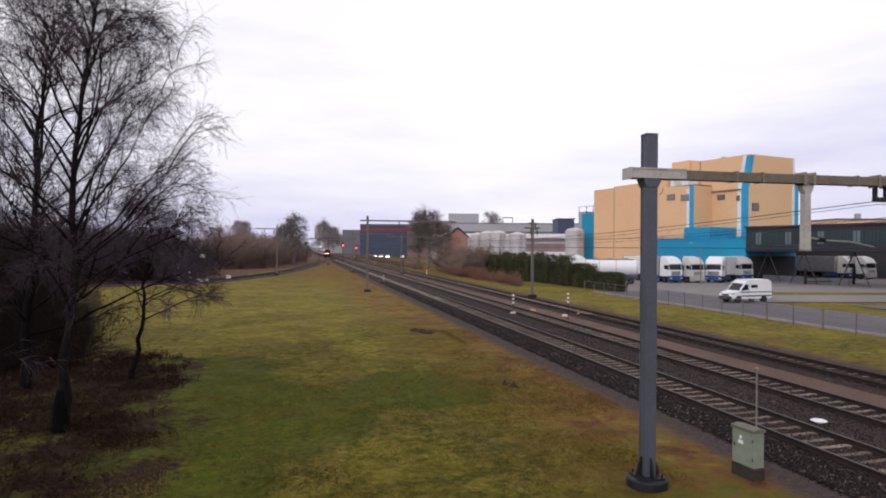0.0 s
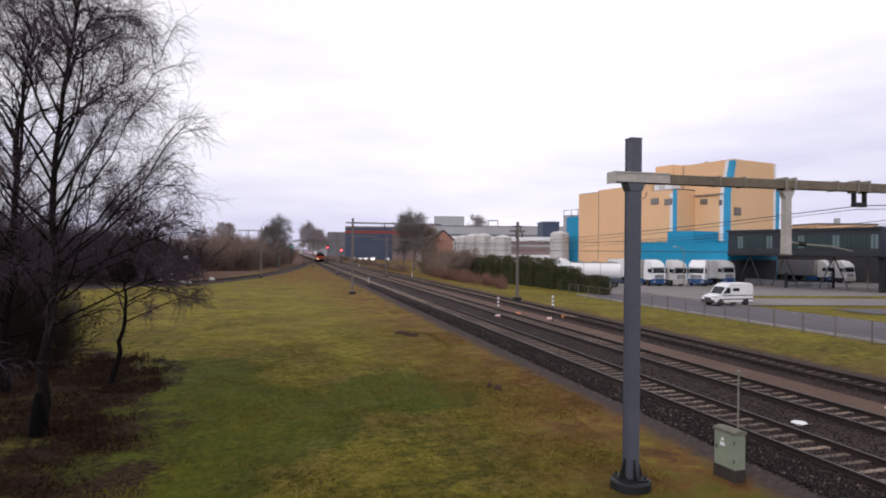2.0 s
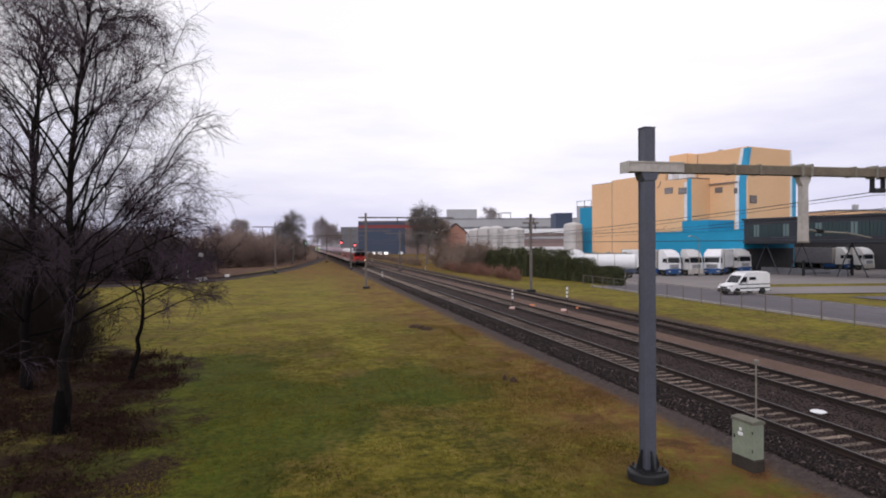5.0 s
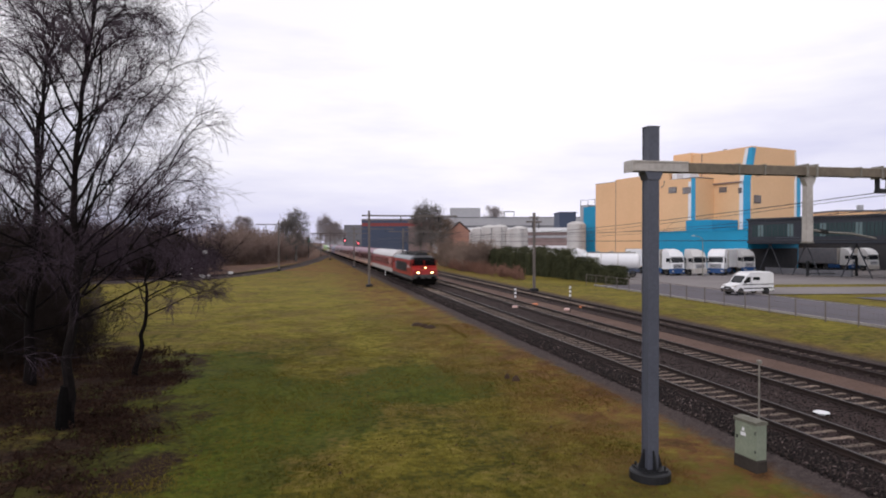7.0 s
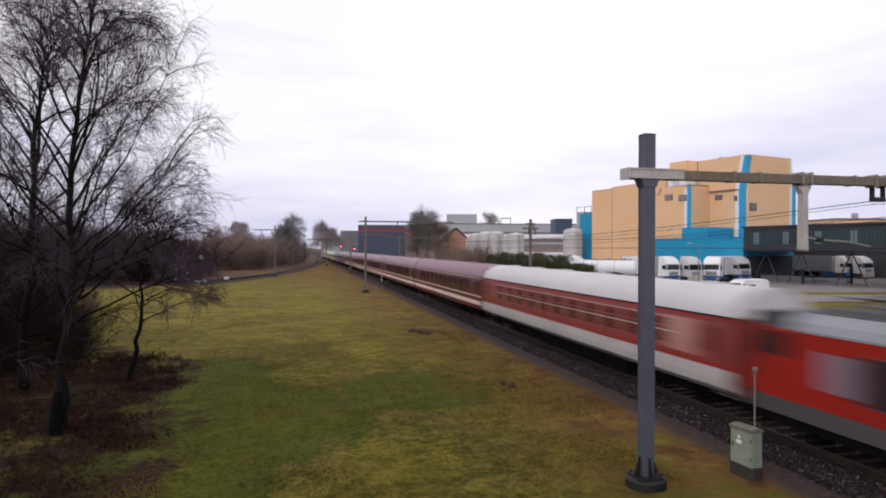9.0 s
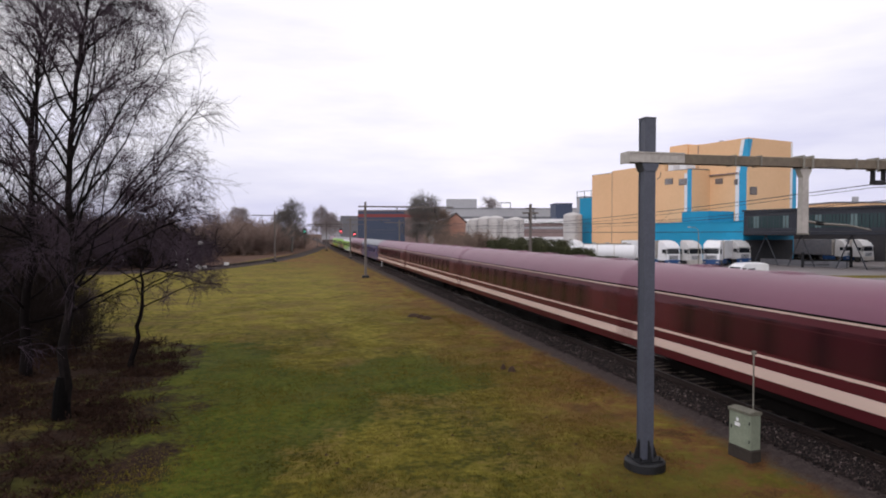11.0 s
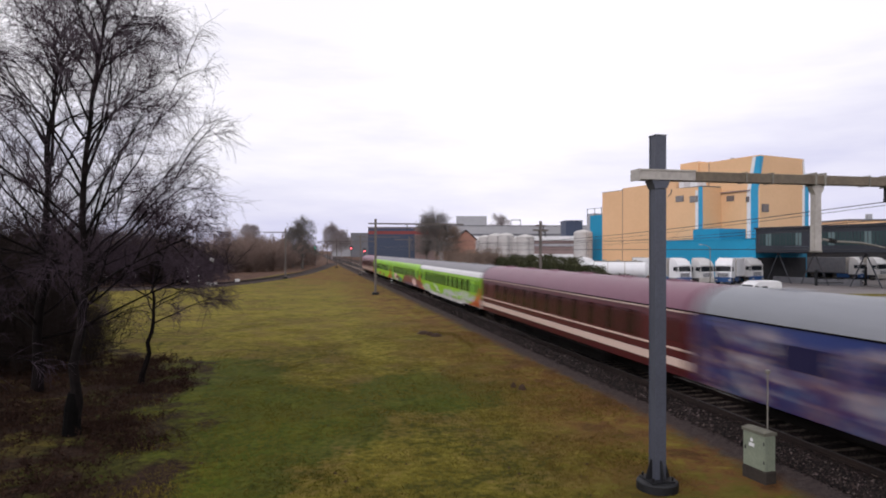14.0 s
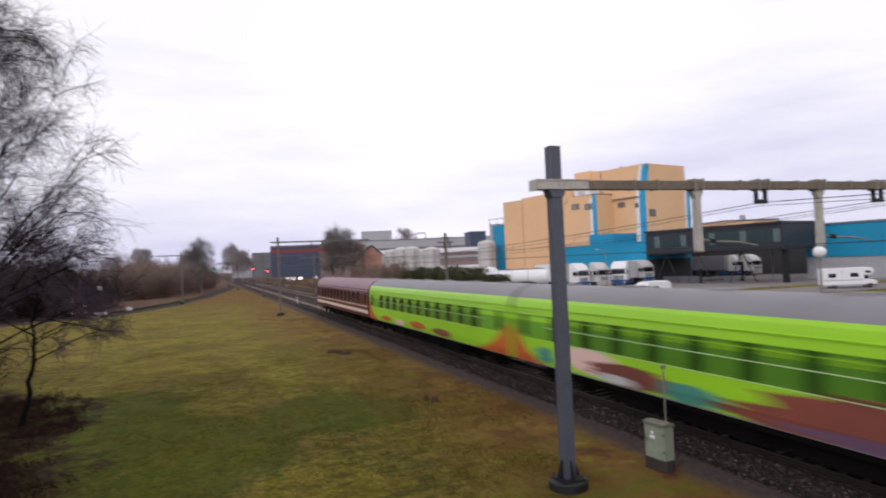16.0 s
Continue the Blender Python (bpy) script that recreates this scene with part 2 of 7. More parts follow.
def stone_material(name, stops):
    """Every loose stone takes a tone of its own."""
    m = bpy.data.materials.new(name)
    m.use_nodes = True
    n, l = m.node_tree.nodes, m.node_tree.links
    bs = n["Principled BSDF"]
    ge, rp = n.new("ShaderNodeNewGeometry"), n.new("ShaderNodeValToRGB")
    el = rp.color_ramp.elements
    while len(el) < len(stops):
        el.new(0.5)
    for i, (p, c) in enumerate(stops):
        el[i].position, el[i].color = p, (*c, 1)
    l.new(ge.outputs["Random Per Island"], rp.inputs[0])
    co, nz, mx = n.new("ShaderNodeTexCoord"), n.new("ShaderNodeTexNoise"), n.new("ShaderNodeMix")
    nz.inputs["Scale"].default_value, nz.inputs["Detail"].default_value = 30.0, 4
    l.new(co.outputs["Object"], nz.inputs["Vector"])
    mx.data_type, mx.blend_type = "RGBA", "MULTIPLY"
    mx.inputs["Factor"].default_value = 0.5
    l.new(rp.outputs[0], mx.inputs["A"])
    l.new(nz.outputs[1], mx.inputs["B"])
    l.new(mx.outputs["Result"], bs.inputs["Base Color"])
    bs.inputs["Roughness"].default_value, bs.inputs["Specular IOR Level"].default_value = 0.9, 0.25
    return m


STONE = stone_material("loose_stone", [(0.0, (0.004, 0.0026, 0.0023)), (0.45, (0.012, 0.0079, 0.0070)), (0.80, (0.036, 0.0235, 0.021)), (0.95, (0.080, 0.056, 0.050)), (1.0, (0.22, 0.17, 0.155))])
RUSTBED = mat("rusty_ballast", (0.072, 0.042, 0.031), (0.150, 0.095, 0.074), 0.95, big=0.5, fine=13, bump=0.8, depth=0.05, mixed=0.7, spec=0.2)
CINDER = mat("cinder_path", (0.034, 0.026, 0.025), (0.090, 0.069, 0.064), 0.95, big=0.6, fine=14, bump=0.8, depth=0.03, mixed=0.6, spec=0.2)
RAIL = mat("rusty_rail_web", (0.012, 0.0065, 0.005), (0.026, 0.014, 0.010), 0.8, metal=0.1, big=2, fine=25)
RAILTOP = mat("worn_rail_head", (0.060, 0.050, 0.047), (0.034, 0.026, 0.024), 0.45, metal=0.4, big=1, fine=20, bump=0.05)
SLEEPER = mat("concrete_sleeper", (0.3168, 0.242, 0.1892), (0.066, 0.0484, 0.03784), 0.9, big=1.2, fine=14, bump=0.4, rand=0.4)
STEEL = mat("grey_painted_steel", (0.09168, 0.09873, 0.1269), (0.06699, 0.07193, 0.09168), 0.5, metal=0.1, big=0.9, fine=18, bump=0.1)
STEEL_DARK = mat("dark_steel", (0.014, 0.0147, 0.0168), (0.0084, 0.0084, 0.0098), 0.6, metal=0.1, big=2, fine=18, bump=0.2)
STEEL_PANEL = mat("lavender_grey_panel", (0.20, 0.175, 0.215), (0.15, 0.13, 0.165), 0.5, big=1, fine=8, bump=0.03)
STEEL_MID = mat("dull_grey_steel", (0.060, 0.063, 0.075), (0.040, 0.042, 0.050), 0.6, metal=0.1, big=2, fine=18, bump=0.1)
GALV = mat("weathered_galvanised_steel", (0.27, 0.255, 0.22), (0.16, 0.145, 0.12), 0.6, metal=0.3, big=1.6, fine=9, bump=0.15)
GALV_LIGHT = mat("light_galvanised_steel", (0.50, 0.47, 0.43), (0.36, 0.33, 0.30), 0.55, metal=0.2, big=1.6, fine=9, bump=0.1)
BEAMRUST = mat("stained_beam_steel", (0.20, 0.165, 0.12), (0.13, 0.105, 0.080), 0.7, metal=0.2, big=2.2, fine=10, bump=0.2)
FARPOLE = mat("weathered_mast_steel", (0.16, 0.135, 0.12), (0.11, 0.095, 0.088), 0.7, metal=0.1, big=1, fine=12, bump=0.1)
WIRE = mat("copper_wire", (0.05, 0.05, 0.055), (0.035, 0.035, 0.04), 0.6, metal=0.4, bump=0)
CABINET = mat("pale_green_paint", (0.24, 0.27, 0.20), (0.17, 0.195, 0.145), 0.6, big=2.5, fine=20, bump=0.08)
LIDGREY = mat("weathered_lid_paint", (0.155, 0.150, 0.115), (0.105, 0.100, 0.078), 0.75, big=3, fine=18, bump=0.15)
DIRT = mat("damp_concrete_plinth", (0.022, 0.017, 0.013), (0.042, 0.033, 0.026), 0.9, big=3, fine=20)
WHITE = mat("white_paint", (0.78, 0.78, 0.79), (0.68, 0.68, 0.69), 0.45, big=0.8, fine=8, bump=0.03)
OFFWHITE = mat("weathered_white_paint", (0.62, 0.61, 0.60), (0.46, 0.45, 0.44), 0.6, big=0.8, fine=8, bump=0.05)
BLACK = mat("black_rubber", (0.014, 0.014, 0.015), (0.022, 0.022, 0.023), 0.75, big=3, fine=20, bump=0.1)
WINDOW = glass("dark_window_glass", (0.016, 0.018, 0.022))
WINDSCREEN = mat("black_windscreen_glass", (0.006, 0.006, 0.007), (0.010, 0.010, 0.011), 0.25, big=1, fine=4, bump=0, spec=0.12)
WINPALE = glass("pale_office_glass", (0.12, 0.17, 0.17), 0.1)
WINGREEN = glass("tinted_office_glass", (0.032, 0.055, 0.056), 0.12)
# Near bark and twigs darker than far wood, to paint the dim left side.
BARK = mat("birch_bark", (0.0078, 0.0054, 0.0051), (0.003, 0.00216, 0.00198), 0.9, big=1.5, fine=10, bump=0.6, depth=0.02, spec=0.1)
BIRCHWHITE = mat("peeling_birch_bark", (0.0156, 0.0117, 0.01105), (0.0039, 0.00312, 0.002925), 0.9, big=2.2, fine=7, bump=0.6, depth=0.02, mixed=0.4, spec=0.1)
CHAR = mat("blackened_bark", (0.0016, 0.0014, 0.0013), (0.004, 0.0033, 0.003), 0.95, big=3, fine=10, bump=0.8, depth=0.03, spec=0.1)
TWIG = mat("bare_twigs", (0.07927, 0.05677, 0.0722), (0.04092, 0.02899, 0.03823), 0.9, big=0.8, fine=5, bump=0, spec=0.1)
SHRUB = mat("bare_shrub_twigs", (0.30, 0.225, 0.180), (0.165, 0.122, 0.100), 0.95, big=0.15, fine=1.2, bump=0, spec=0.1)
# Paler than the nearer twigs: distance haze is mixed into this colour.
HAZETWIG = mat("haze_paled_twigs", (0.34, 0.295, 0.295), (0.24, 0.205, 0.205), 0.95, big=0.1, fine=1.0, bump=0, spec=0.1)
RUSSET = mat("russet_bracken", (0.285, 0.1598, 0.119), (0.18, 0.0986, 0.0748), 0.95, big=0.3, fine=2, bump=0, spec=0.1)
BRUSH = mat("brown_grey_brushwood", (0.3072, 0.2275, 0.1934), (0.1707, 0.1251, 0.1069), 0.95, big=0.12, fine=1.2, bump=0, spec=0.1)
# Darker copy of the shrub twigs, with the dim left side painted in.
DIMSHRUB = mat("dimmed_brushwood", (0.032, 0.02304, 0.02048), (0.01536, 0.01088, 0.0096), 0.95, big=0.2, fine=1.5, bump=0, spec=0.1)
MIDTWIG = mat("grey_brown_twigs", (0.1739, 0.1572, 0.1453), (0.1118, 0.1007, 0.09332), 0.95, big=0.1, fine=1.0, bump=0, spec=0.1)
SOIL = mat("fresh_dark_soil", (0.030, 0.016, 0.008), (0.055, 0.030, 0.016), 0.95, big=2, fine=9)
HEDGE = mat("conifer_hedge_leaves", (0.02898, 0.03542, 0.0161), (0.0805, 0.0805, 0.04186), 0.9, big=0.5, fine=3, bump=0, spec=0.15)
ASPHALT = mat("grey_asphalt", (0.1101, 0.09718, 0.1135), (0.07568, 0.06794, 0.07912), 0.9, big=0.15, fine=8, bump=0.3, mixed=0.35)
PAVING = mat("yard_paving", (0.2214, 0.1968, 0.1927), (0.1558, 0.1394, 0.1378), 0.9, big=0.12, fine=5, bump=0.3, mixed=0.4)
CONCRETE = mat("kerb_concrete", (0.34, 0.32, 0.30), (0.24, 0.225, 0.21), 0.9, big=0.6, fine=9)
BEIGE = mat("beige_cladding", (0.77, 0.485, 0.27), (0.71, 0.44, 0.24), 0.65, big=0.10, fine=1.6, bump=0.05, mixed=0.35)
TEAL = mat("blue_cladding", (0.006, 0.265, 0.45), (0.008, 0.23, 0.40), 0.55, big=0.12, fine=1.4, bump=0.05, mixed=0.35)
SKYBLUE = mat("bright_blue_stripe", (0.03, 0.33, 0.56), (0.025, 0.28, 0.48), 0.5, big=0.2, fine=2, bump=0.05)
NAVY = mat("navy_cladding", (0.04135, 0.05592, 0.09765), (0.04706, 0.06274, 0.1042), 0.6, big=0.1, fine=1.2, bump=0.05)
DARKCLAD = mat("charcoal_cladding", (0.016, 0.019, 0.027), (0.026, 0.029, 0.038), 0.5, big=0.2, fine=2, bump=0.05)
LOUVRE = mat("grey_brown_louvre", (0.20, 0.165, 0.15), (0.14, 0.118, 0.11), 0.5, big=0.6, fine=4, bump=0.05)
# Near-black soffit colour, also painted where shade lies below the raised office.
UNDERSHADE = mat("dark_soffit_shade", (0.030, 0.030, 0.034), (0.045, 0.043, 0.046), 0.8, big=0.3, fine=2, bump=0.1)
GREYCLAD = mat("grey_cladding", (0.396, 0.396, 0.4125), (0.308, 0.308, 0.3245), 0.6, big=0.1, fine=1.5, bump=0.05)
GREYROOF = mat("grey_flat_roof", (0.17, 0.17, 0.185), (0.12, 0.12, 0.132), 0.8, big=0.1, fine=1.5, bump=0.1)
BROWNBRICK = mat("brown_brick", (0.2585, 0.187, 0.176), (0.1925, 0.1375, 0.132), 0.9, big=0.3, fine=3, bump=0.2)
PINKBRICK = mat("pale_red_brick", (0.52, 0.28, 0.21), (0.43, 0.23, 0.175), 0.9, big=0.3, fine=3, bump=0.2)
TANK = mat("silo_steel", (0.56, 0.54, 0.52), (0.42, 0.40, 0.39), 0.6, metal=0.0, big=0.3, fine=2.0, bump=0.05)
ROOFTILE = mat("dark_roof_tile", (0.075, 0.05, 0.045), (0.05, 0.036, 0.034), 0.85, big=0.5, fine=4)
BLUEPAINT = mat("blue_lorry_paint", (0.018, 0.07, 0.20), (0.015, 0.055, 0.16), 0.4, big=0.8, fine=6, bump=0.02)
ORANGE = mat("orange_plastic", (0.75, 0.25, 0.10), (0.6, 0.2, 0.08), 0.5, big=2, fine=8, bump=0.03)
PINKCAP = mat("pale_plastic_cover", (0.75, 0.52, 0.47), (0.66, 0.45, 0.40), 0.5, big=2, fine=8, bump=0.03)
RED = mat("red_paint", (0.3168, 0.0152, 0.0104), (0.2464, 0.0128, 0.0096), 0.35, big=0.5, fine=5, bump=0.02)
REDDULL = mat("dull_red_paint", (0.235, 0.040, 0.036), (0.19, 0.036, 0.034), 0.45, big=0.5, fine=5, bump=0.02)
COACHWHITE = mat("dusty_white_coach_paint", (0.47, 0.44, 0.42), (0.38, 0.35, 0.335), 0.5, big=0.5, fine=4, bump=0.03)
LIMEBAND = mat("dark_green_window_band", (0.1418, 0.3645, 0.0297), (0.1148, 0.297, 0.027), 0.3, big=0.4, fine=5, bump=0.02)
REDTRIM = mat("faded_red_trim", (0.30, 0.085, 0.075), (0.24, 0.065, 0.058), 0.45, big=0.5, fine=5, bump=0.02)
FADED = mat("faded_pink_panel", (0.44, 0.21, 0.18), (0.36, 0.16, 0.14), 0.5, big=0.6, fine=4, bump=0.02)
MAROON = mat("maroon_paint", (0.09016, 0.0117, 0.0171), (0.06992, 0.0099, 0.0152), 0.30, big=0.4, fine=5, bump=0.02, spec=0.5)
MAROONROOF = mat("maroon_roof_paint", (0.188, 0.068, 0.108), (0.156, 0.056, 0.09), 0.40, big=0.4, fine=4, bump=0.03, spec=0.5)
CREAM = mat("cream_stripe_paint", (0.70, 0.53, 0.45), (0.62, 0.47, 0.40), 0.45, big=0.4, fine=5, bump=0.02)
SILVER = mat("pale_grey_roof_paint", (0.5775, 0.552, 0.56), (0.4725, 0.4571, 0.4637), 0.5, big=0.4, fine=4, bump=0.03)
GREYPAINT = mat("grey_roof_paint", (0.2176, 0.2096, 0.2285), (0.1693, 0.1612, 0.1786), 0.5, big=0.4, fine=4, bump=0.03)
BLUEROOF = mat("blue_grey_roof_paint", (0.264, 0.2728, 0.2992), (0.2024, 0.2112, 0.2332), 0.5, big=0.4, fine=4, bump=0.03)
BLUEWIN = glass("blue_filmed_window", (0.020, 0.018, 0.055), 0.25)
LOCOROOF = mat("pale_grey_loco_roof", (0.2604, 0.2728, 0.2914), (0.2046, 0.217, 0.2356), 0.5, big=0.4, fine=4, bump=0.03)
LOWGREY = mat("dusty_grey_skirt", (0.07366, 0.06696, 0.06473), (0.04687, 0.04285, 0.04152), 0.7, big=0.8, fine=6)
LIME = mat("lime_green_paint", (0.324, 0.636, 0.024), (0.27, 0.552, 0.024), 0.35, big=0.4, fine=5, bump=0.02)
PALELIME = mat("pale_lime_trim", (0.55, 0.72, 0.38), (0.46, 0.62, 0.30), 0.4, big=0.5, fine=5, bump=0.02)
LIMEWIN = glass("green_tinted_window", (0.03025, 0.07975, 0.0121), 0.15)
BURNT = mat("orange_red_paint", (0.55, 0.13, 0.03), (0.42, 0.075, 0.025), 0.4, big=0.5, fine=4, bump=0.02)
# Underframe black goes past its own dark: under-train shade is in the colour.
BOGIE = mat("dark_underframe_shade", (0.0028, 0.00245, 0.00224), (0.0056, 0.00455, 0.0042), 0.95, big=1, fine=9, spec=0.05)
BLUEMURAL = mural("blue_mural", [(0.30, (0.32, 0.29, 0.30)), (0.37, (0.02, 0.10, 0.22)), (0.43, (0.060, 0.018, 0.080)), (0.48, (0.012, 0.026, 0.12)), (0.52, (0.055, 0.014, 0.07)), (0.56, (0.28, 0.18, 0.15)), (0.59, (0.02, 0.05, 0.18)), (0.64, (0.38, 0.33, 0.32))], 1.5, 0.75, 2.75, 3.05, (0.014, 0.030, 0.14))
GREENMURAL_A = mural("green_mural_pale", [(0.34, (0.27, 0.53, 0.02)), (0.46, (0.25, 0.50, 0.02)), (0.50, (0.58, 0.58, 0.58)), (0.60, (0.48, 0.50, 0.56)), (0.66, (0.27, 0.53, 0.02))], 0.75, 0.55, 1.55, 1.75, (0.27, 0.53, 0.02))
BURNT_BROWN = mat("red_brown_artwork_paint", (0.275, 0.07425, 0.04725), (0.125, 0.04725, 0.0405), 0.4, big=0.35, fine=1.5, bump=0.02)
TEAL_ART = mat("teal_artwork_paint", (0.04, 0.20, 0.21), (0.09, 0.30, 0.16), 0.4, big=0.5, fine=2, bump=0.02)
PURPLE_ART = mat("purple_artwork_paint", (0.168, 0.09, 0.1445), (0.0945, 0.06, 0.1105), 0.4, big=0.4, fine=2, bump=0.02)
HEADLIGHT = lamp_mat("lit_headlamp", (1.0, 0.56, 0.17), 65.0)
MAROONWIN = glass("dark_maroon_window", (0.026, 0.009, 0.011), 0.12)
REDWIN = glass("red_brown_window", (0.085, 0.026, 0.024), 0.15)
BLACKROOF = mat("sooty_loco_roof", (0.045, 0.045, 0.0492), (0.027, 0.027, 0.03), 0.7, big=0.8, fine=6)
REDLIGHT = lamp_mat("lit_red_signal", (1.0, 0.10, 0.12), 6.0)
GREENLIGHT = lamp_mat("lit_green_signal", (0.1, 1.0, 0.65), 2.0)
CARLIGHT = lamp_mat("lit_car_lamp", (1.0, 0.95, 0.90), 6.0)


# ---------------------------------------------------------------- mesh building
class Shape:
    """Collects vertices and faces for one mesh."""

    def __init__(self):
        self.v, self.f, self.m = [], [], []

    def add(self, vs, fs, k=0):
        o = len(self.v)
        self.v += [tuple(p) for p in vs]
        self.f += [tuple(i + o for i in q) for q in fs]
        self.m += [k] * len(fs)
        return self

    def box(self, x0, x1, y0, y1, z0, z1, bev=0.0, k=0):
        if bev:
            b = min(bev, (x1 - x0) / 2.2, (y1 - y0) / 2.2, (z1 - z0) / 2.2)
            ring = [(x0 + b, y0), (x1 - b, y0), (x1, y0 + b), (x1, y1 - b), (x1 - b, y1), (x0 + b, y1), (x0, y1 - b), (x0, y0 + b)]
            cx, cy = (x0 + x1) / 2, (y0 + y1) / 2
            top = [(cx + (x - cx) * (1 - 2 * b / (x1 - x0)), cy + (y - cy) * (1 - 2 * b / (y1 - y0)), z1) for x, y in ring]
            vs = [(x, y, z0) for x, y in ring] + [(x, y, z1 - b) for x, y in ring] + top
            fs = [tuple(range(7, -1, -1)), tuple(range(16, 24))]
            for r in (0, 8):
                fs += [(r + i, r + (i + 1) % 8, r + 8 + (i + 1) % 8, r + 8 + i) for i in range(8)]
            return self.add(vs, fs, k)
        vs = [(x, y, z) for z in (z0, z1) for x, y in ((x0, y0), (x1, y0), (x1, y1), (x0, y1))]
        return self.add(vs, [(3, 2, 1, 0), (4, 5, 6, 7), (0, 1, 5, 4), (1, 2, 6, 5), (2, 3, 7, 6), (3, 0, 4, 7)], k)

    def tube(self, pts, radii, n=6, k=0, cap=True):
        pts = [Vector(p) for p in pts]
        rings, last = [], None
        for i, p in enumerate(pts):
            d = (pts[min(i + 1, len(pts) - 1)] - pts[max(i - 1, 0)])
            d = d.normalized() if d.length > 1e-9 else Vector((0, 0, 1))
            s = d.cross(last) if last is not None else d.cross(Vector((0.31, 0.95, 0.07)))
            if last is not None:
                a = (last - d * last.dot(d))
                a = a.normalized() if a.length > 1e-6 else d.orthogonal().normalized()
            else:
                a = s.normalized()
            last = a
            b = d.cross(a)
            r = radii[i]
            rings.append([p + (a * math.cos(2 * math.pi * j / n) + b * math.sin(2 * math.pi * j / n)) * r for j in range(n)])
        vs = [q for g in rings for q in g]
        fs = [(i * n + j, i * n + (j + 1) % n, (i + 1) * n + (j + 1) % n, (i + 1) * n + j) for i in range(len(pts) - 1) for j in range(n)]
        if cap and n > 3:
            fs += [tuple(range(n - 1, -1, -1)), tuple(range((len(pts) - 1) * n, len(pts) * n))]
        return self.add(vs, fs, k)

    def cyl(self, x, y, z0, z1, r, n=16, r1=None, k=0):
        return self.tube([(x, y, z0), (x, y, z1)], [r, r if r1 is None else r1], n, k)

    def prism(self, outline, axis, a, b, k=0):
        """An outline in the two other axes, drawn out along axis 'x', 'y' or 'z' from a to b."""
        put = {"x": lambda u, v, w: (w, u, v), "y": lambda u, v, w: (u, w, v), "z": lambda u, v, w: (u, v, w)}[axis]
        n = len(outline)
        vs = [put(u, v, a) for u, v in outline] + [put(u, v, b) for u, v in outline]
        fs = [tuple(range(n - 1, -1, -1)), tuple(range(n, 2 * n))] + [(i, (i + 1) % n, n + (i + 1) % n, n + i) for i in range(n)]
        return self.add(vs, fs, k)

    def mesh(self, name, *mats, smooth=False):
        me = bpy.data.meshes.new(name)
        me.from_pydata(self.v, [], self.f)
        for m in mats:
            me.materials.append(m)
        if len(mats) > 1:
            me.polygons.foreach_set("material_index", self.m)
        bm = bmesh.new()
        bm.from_mesh(me)
        bmesh.ops.recalc_face_normals(bm, faces=bm.faces)
        if smooth:                     # keep folds sharper than 40 degrees crisp
            for e in bm.edges:
                if e.calc_face_angle(0.0) > 0.7:
                    e.smooth = False
        bm.to_mesh(me)
        bm.free()
        if smooth:
            me.polygons.foreach_set("use_smooth", [True] * len(me.polygons))
        return me


def part(name, shape, material, parent, label="", smooth=False):
    mats = material if isinstance(material, (list, tuple)) else [material]
    ob = new(name, shape if isinstance(shape, bpy.types.Mesh) else shape.mesh(name, *mats, smooth=smooth))
    ob.parent = parent
    if label:
        tagged(ob, label)
    return ob


def thing(name, label, category, place=None, group="", kind=""):
    ob = new(name)
    ob.empty_display_size = 0.3
    if place is not None:
        ob.matrix_basis = place
    return tagged(ob, label, category, group, kind)


def solid(name, shape, material, label, category="", kind="", group="", smooth=False, place=None):
    ob = part(name, shape, material, None, smooth=smooth)
    if place is not None:
        ob.matrix_basis = place
    return tagged(ob, label, category, group, kind)


rng = random.Random(7)
R = rng.uniform

# ---------------------------------------------------------------- ground
T1, T2, T3 = 14.02, 17.99, 22.9


def ground_z(x):
    xs = (-4000, 10.6, 11.6, 24.8, 26.0, 33.0, 34.0, 4000)
    zs = (-0.45, -0.45, -0.40, -0.40, -0.16, -0.10, -0.06, -0.06)
    return float(np.interp(x, xs, zs))


def build_ground():
    xs = [-4000, -1500, -600, -250, -120, -70] + [-45 + 1.5 * i for i in range(54)] + [38, 45, 60, 90, 140, 250, 600, 1500, 4000]
    ys = [-4000, -800, -200, -60, -20, -5] + [1.5 * i for i in range(60)] + [95, 105, 120, 140, 170, 220, 300, 450, 800, 1600, 4000]
    vs = []
    for y in ys:
        for x in xs:
            lump = 0.0
            if x < 10.5 and -5 < y < 100:
                lump = 0.05 * noise.noise((x * 0.35, y * 0.35, 0.0)) + 0.14 * noise.noise((x * 0.11, y * 0.11, 3.0))
                if x < -3:
                    lump += 0.12 * noise.noise((x * 0.9, y * 0.9, 5.0))
            vs.append((x, y, ground_z(x) + lump))
    n = len(xs)
    s = Shape().add(vs, [(j * n + i, j * n + i + 1, (j + 1) * n + i + 1, (j + 1) * n + i) for j in range(len(ys) - 1) for i in range(n - 1)])
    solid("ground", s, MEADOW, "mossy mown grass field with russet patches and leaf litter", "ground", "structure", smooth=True)


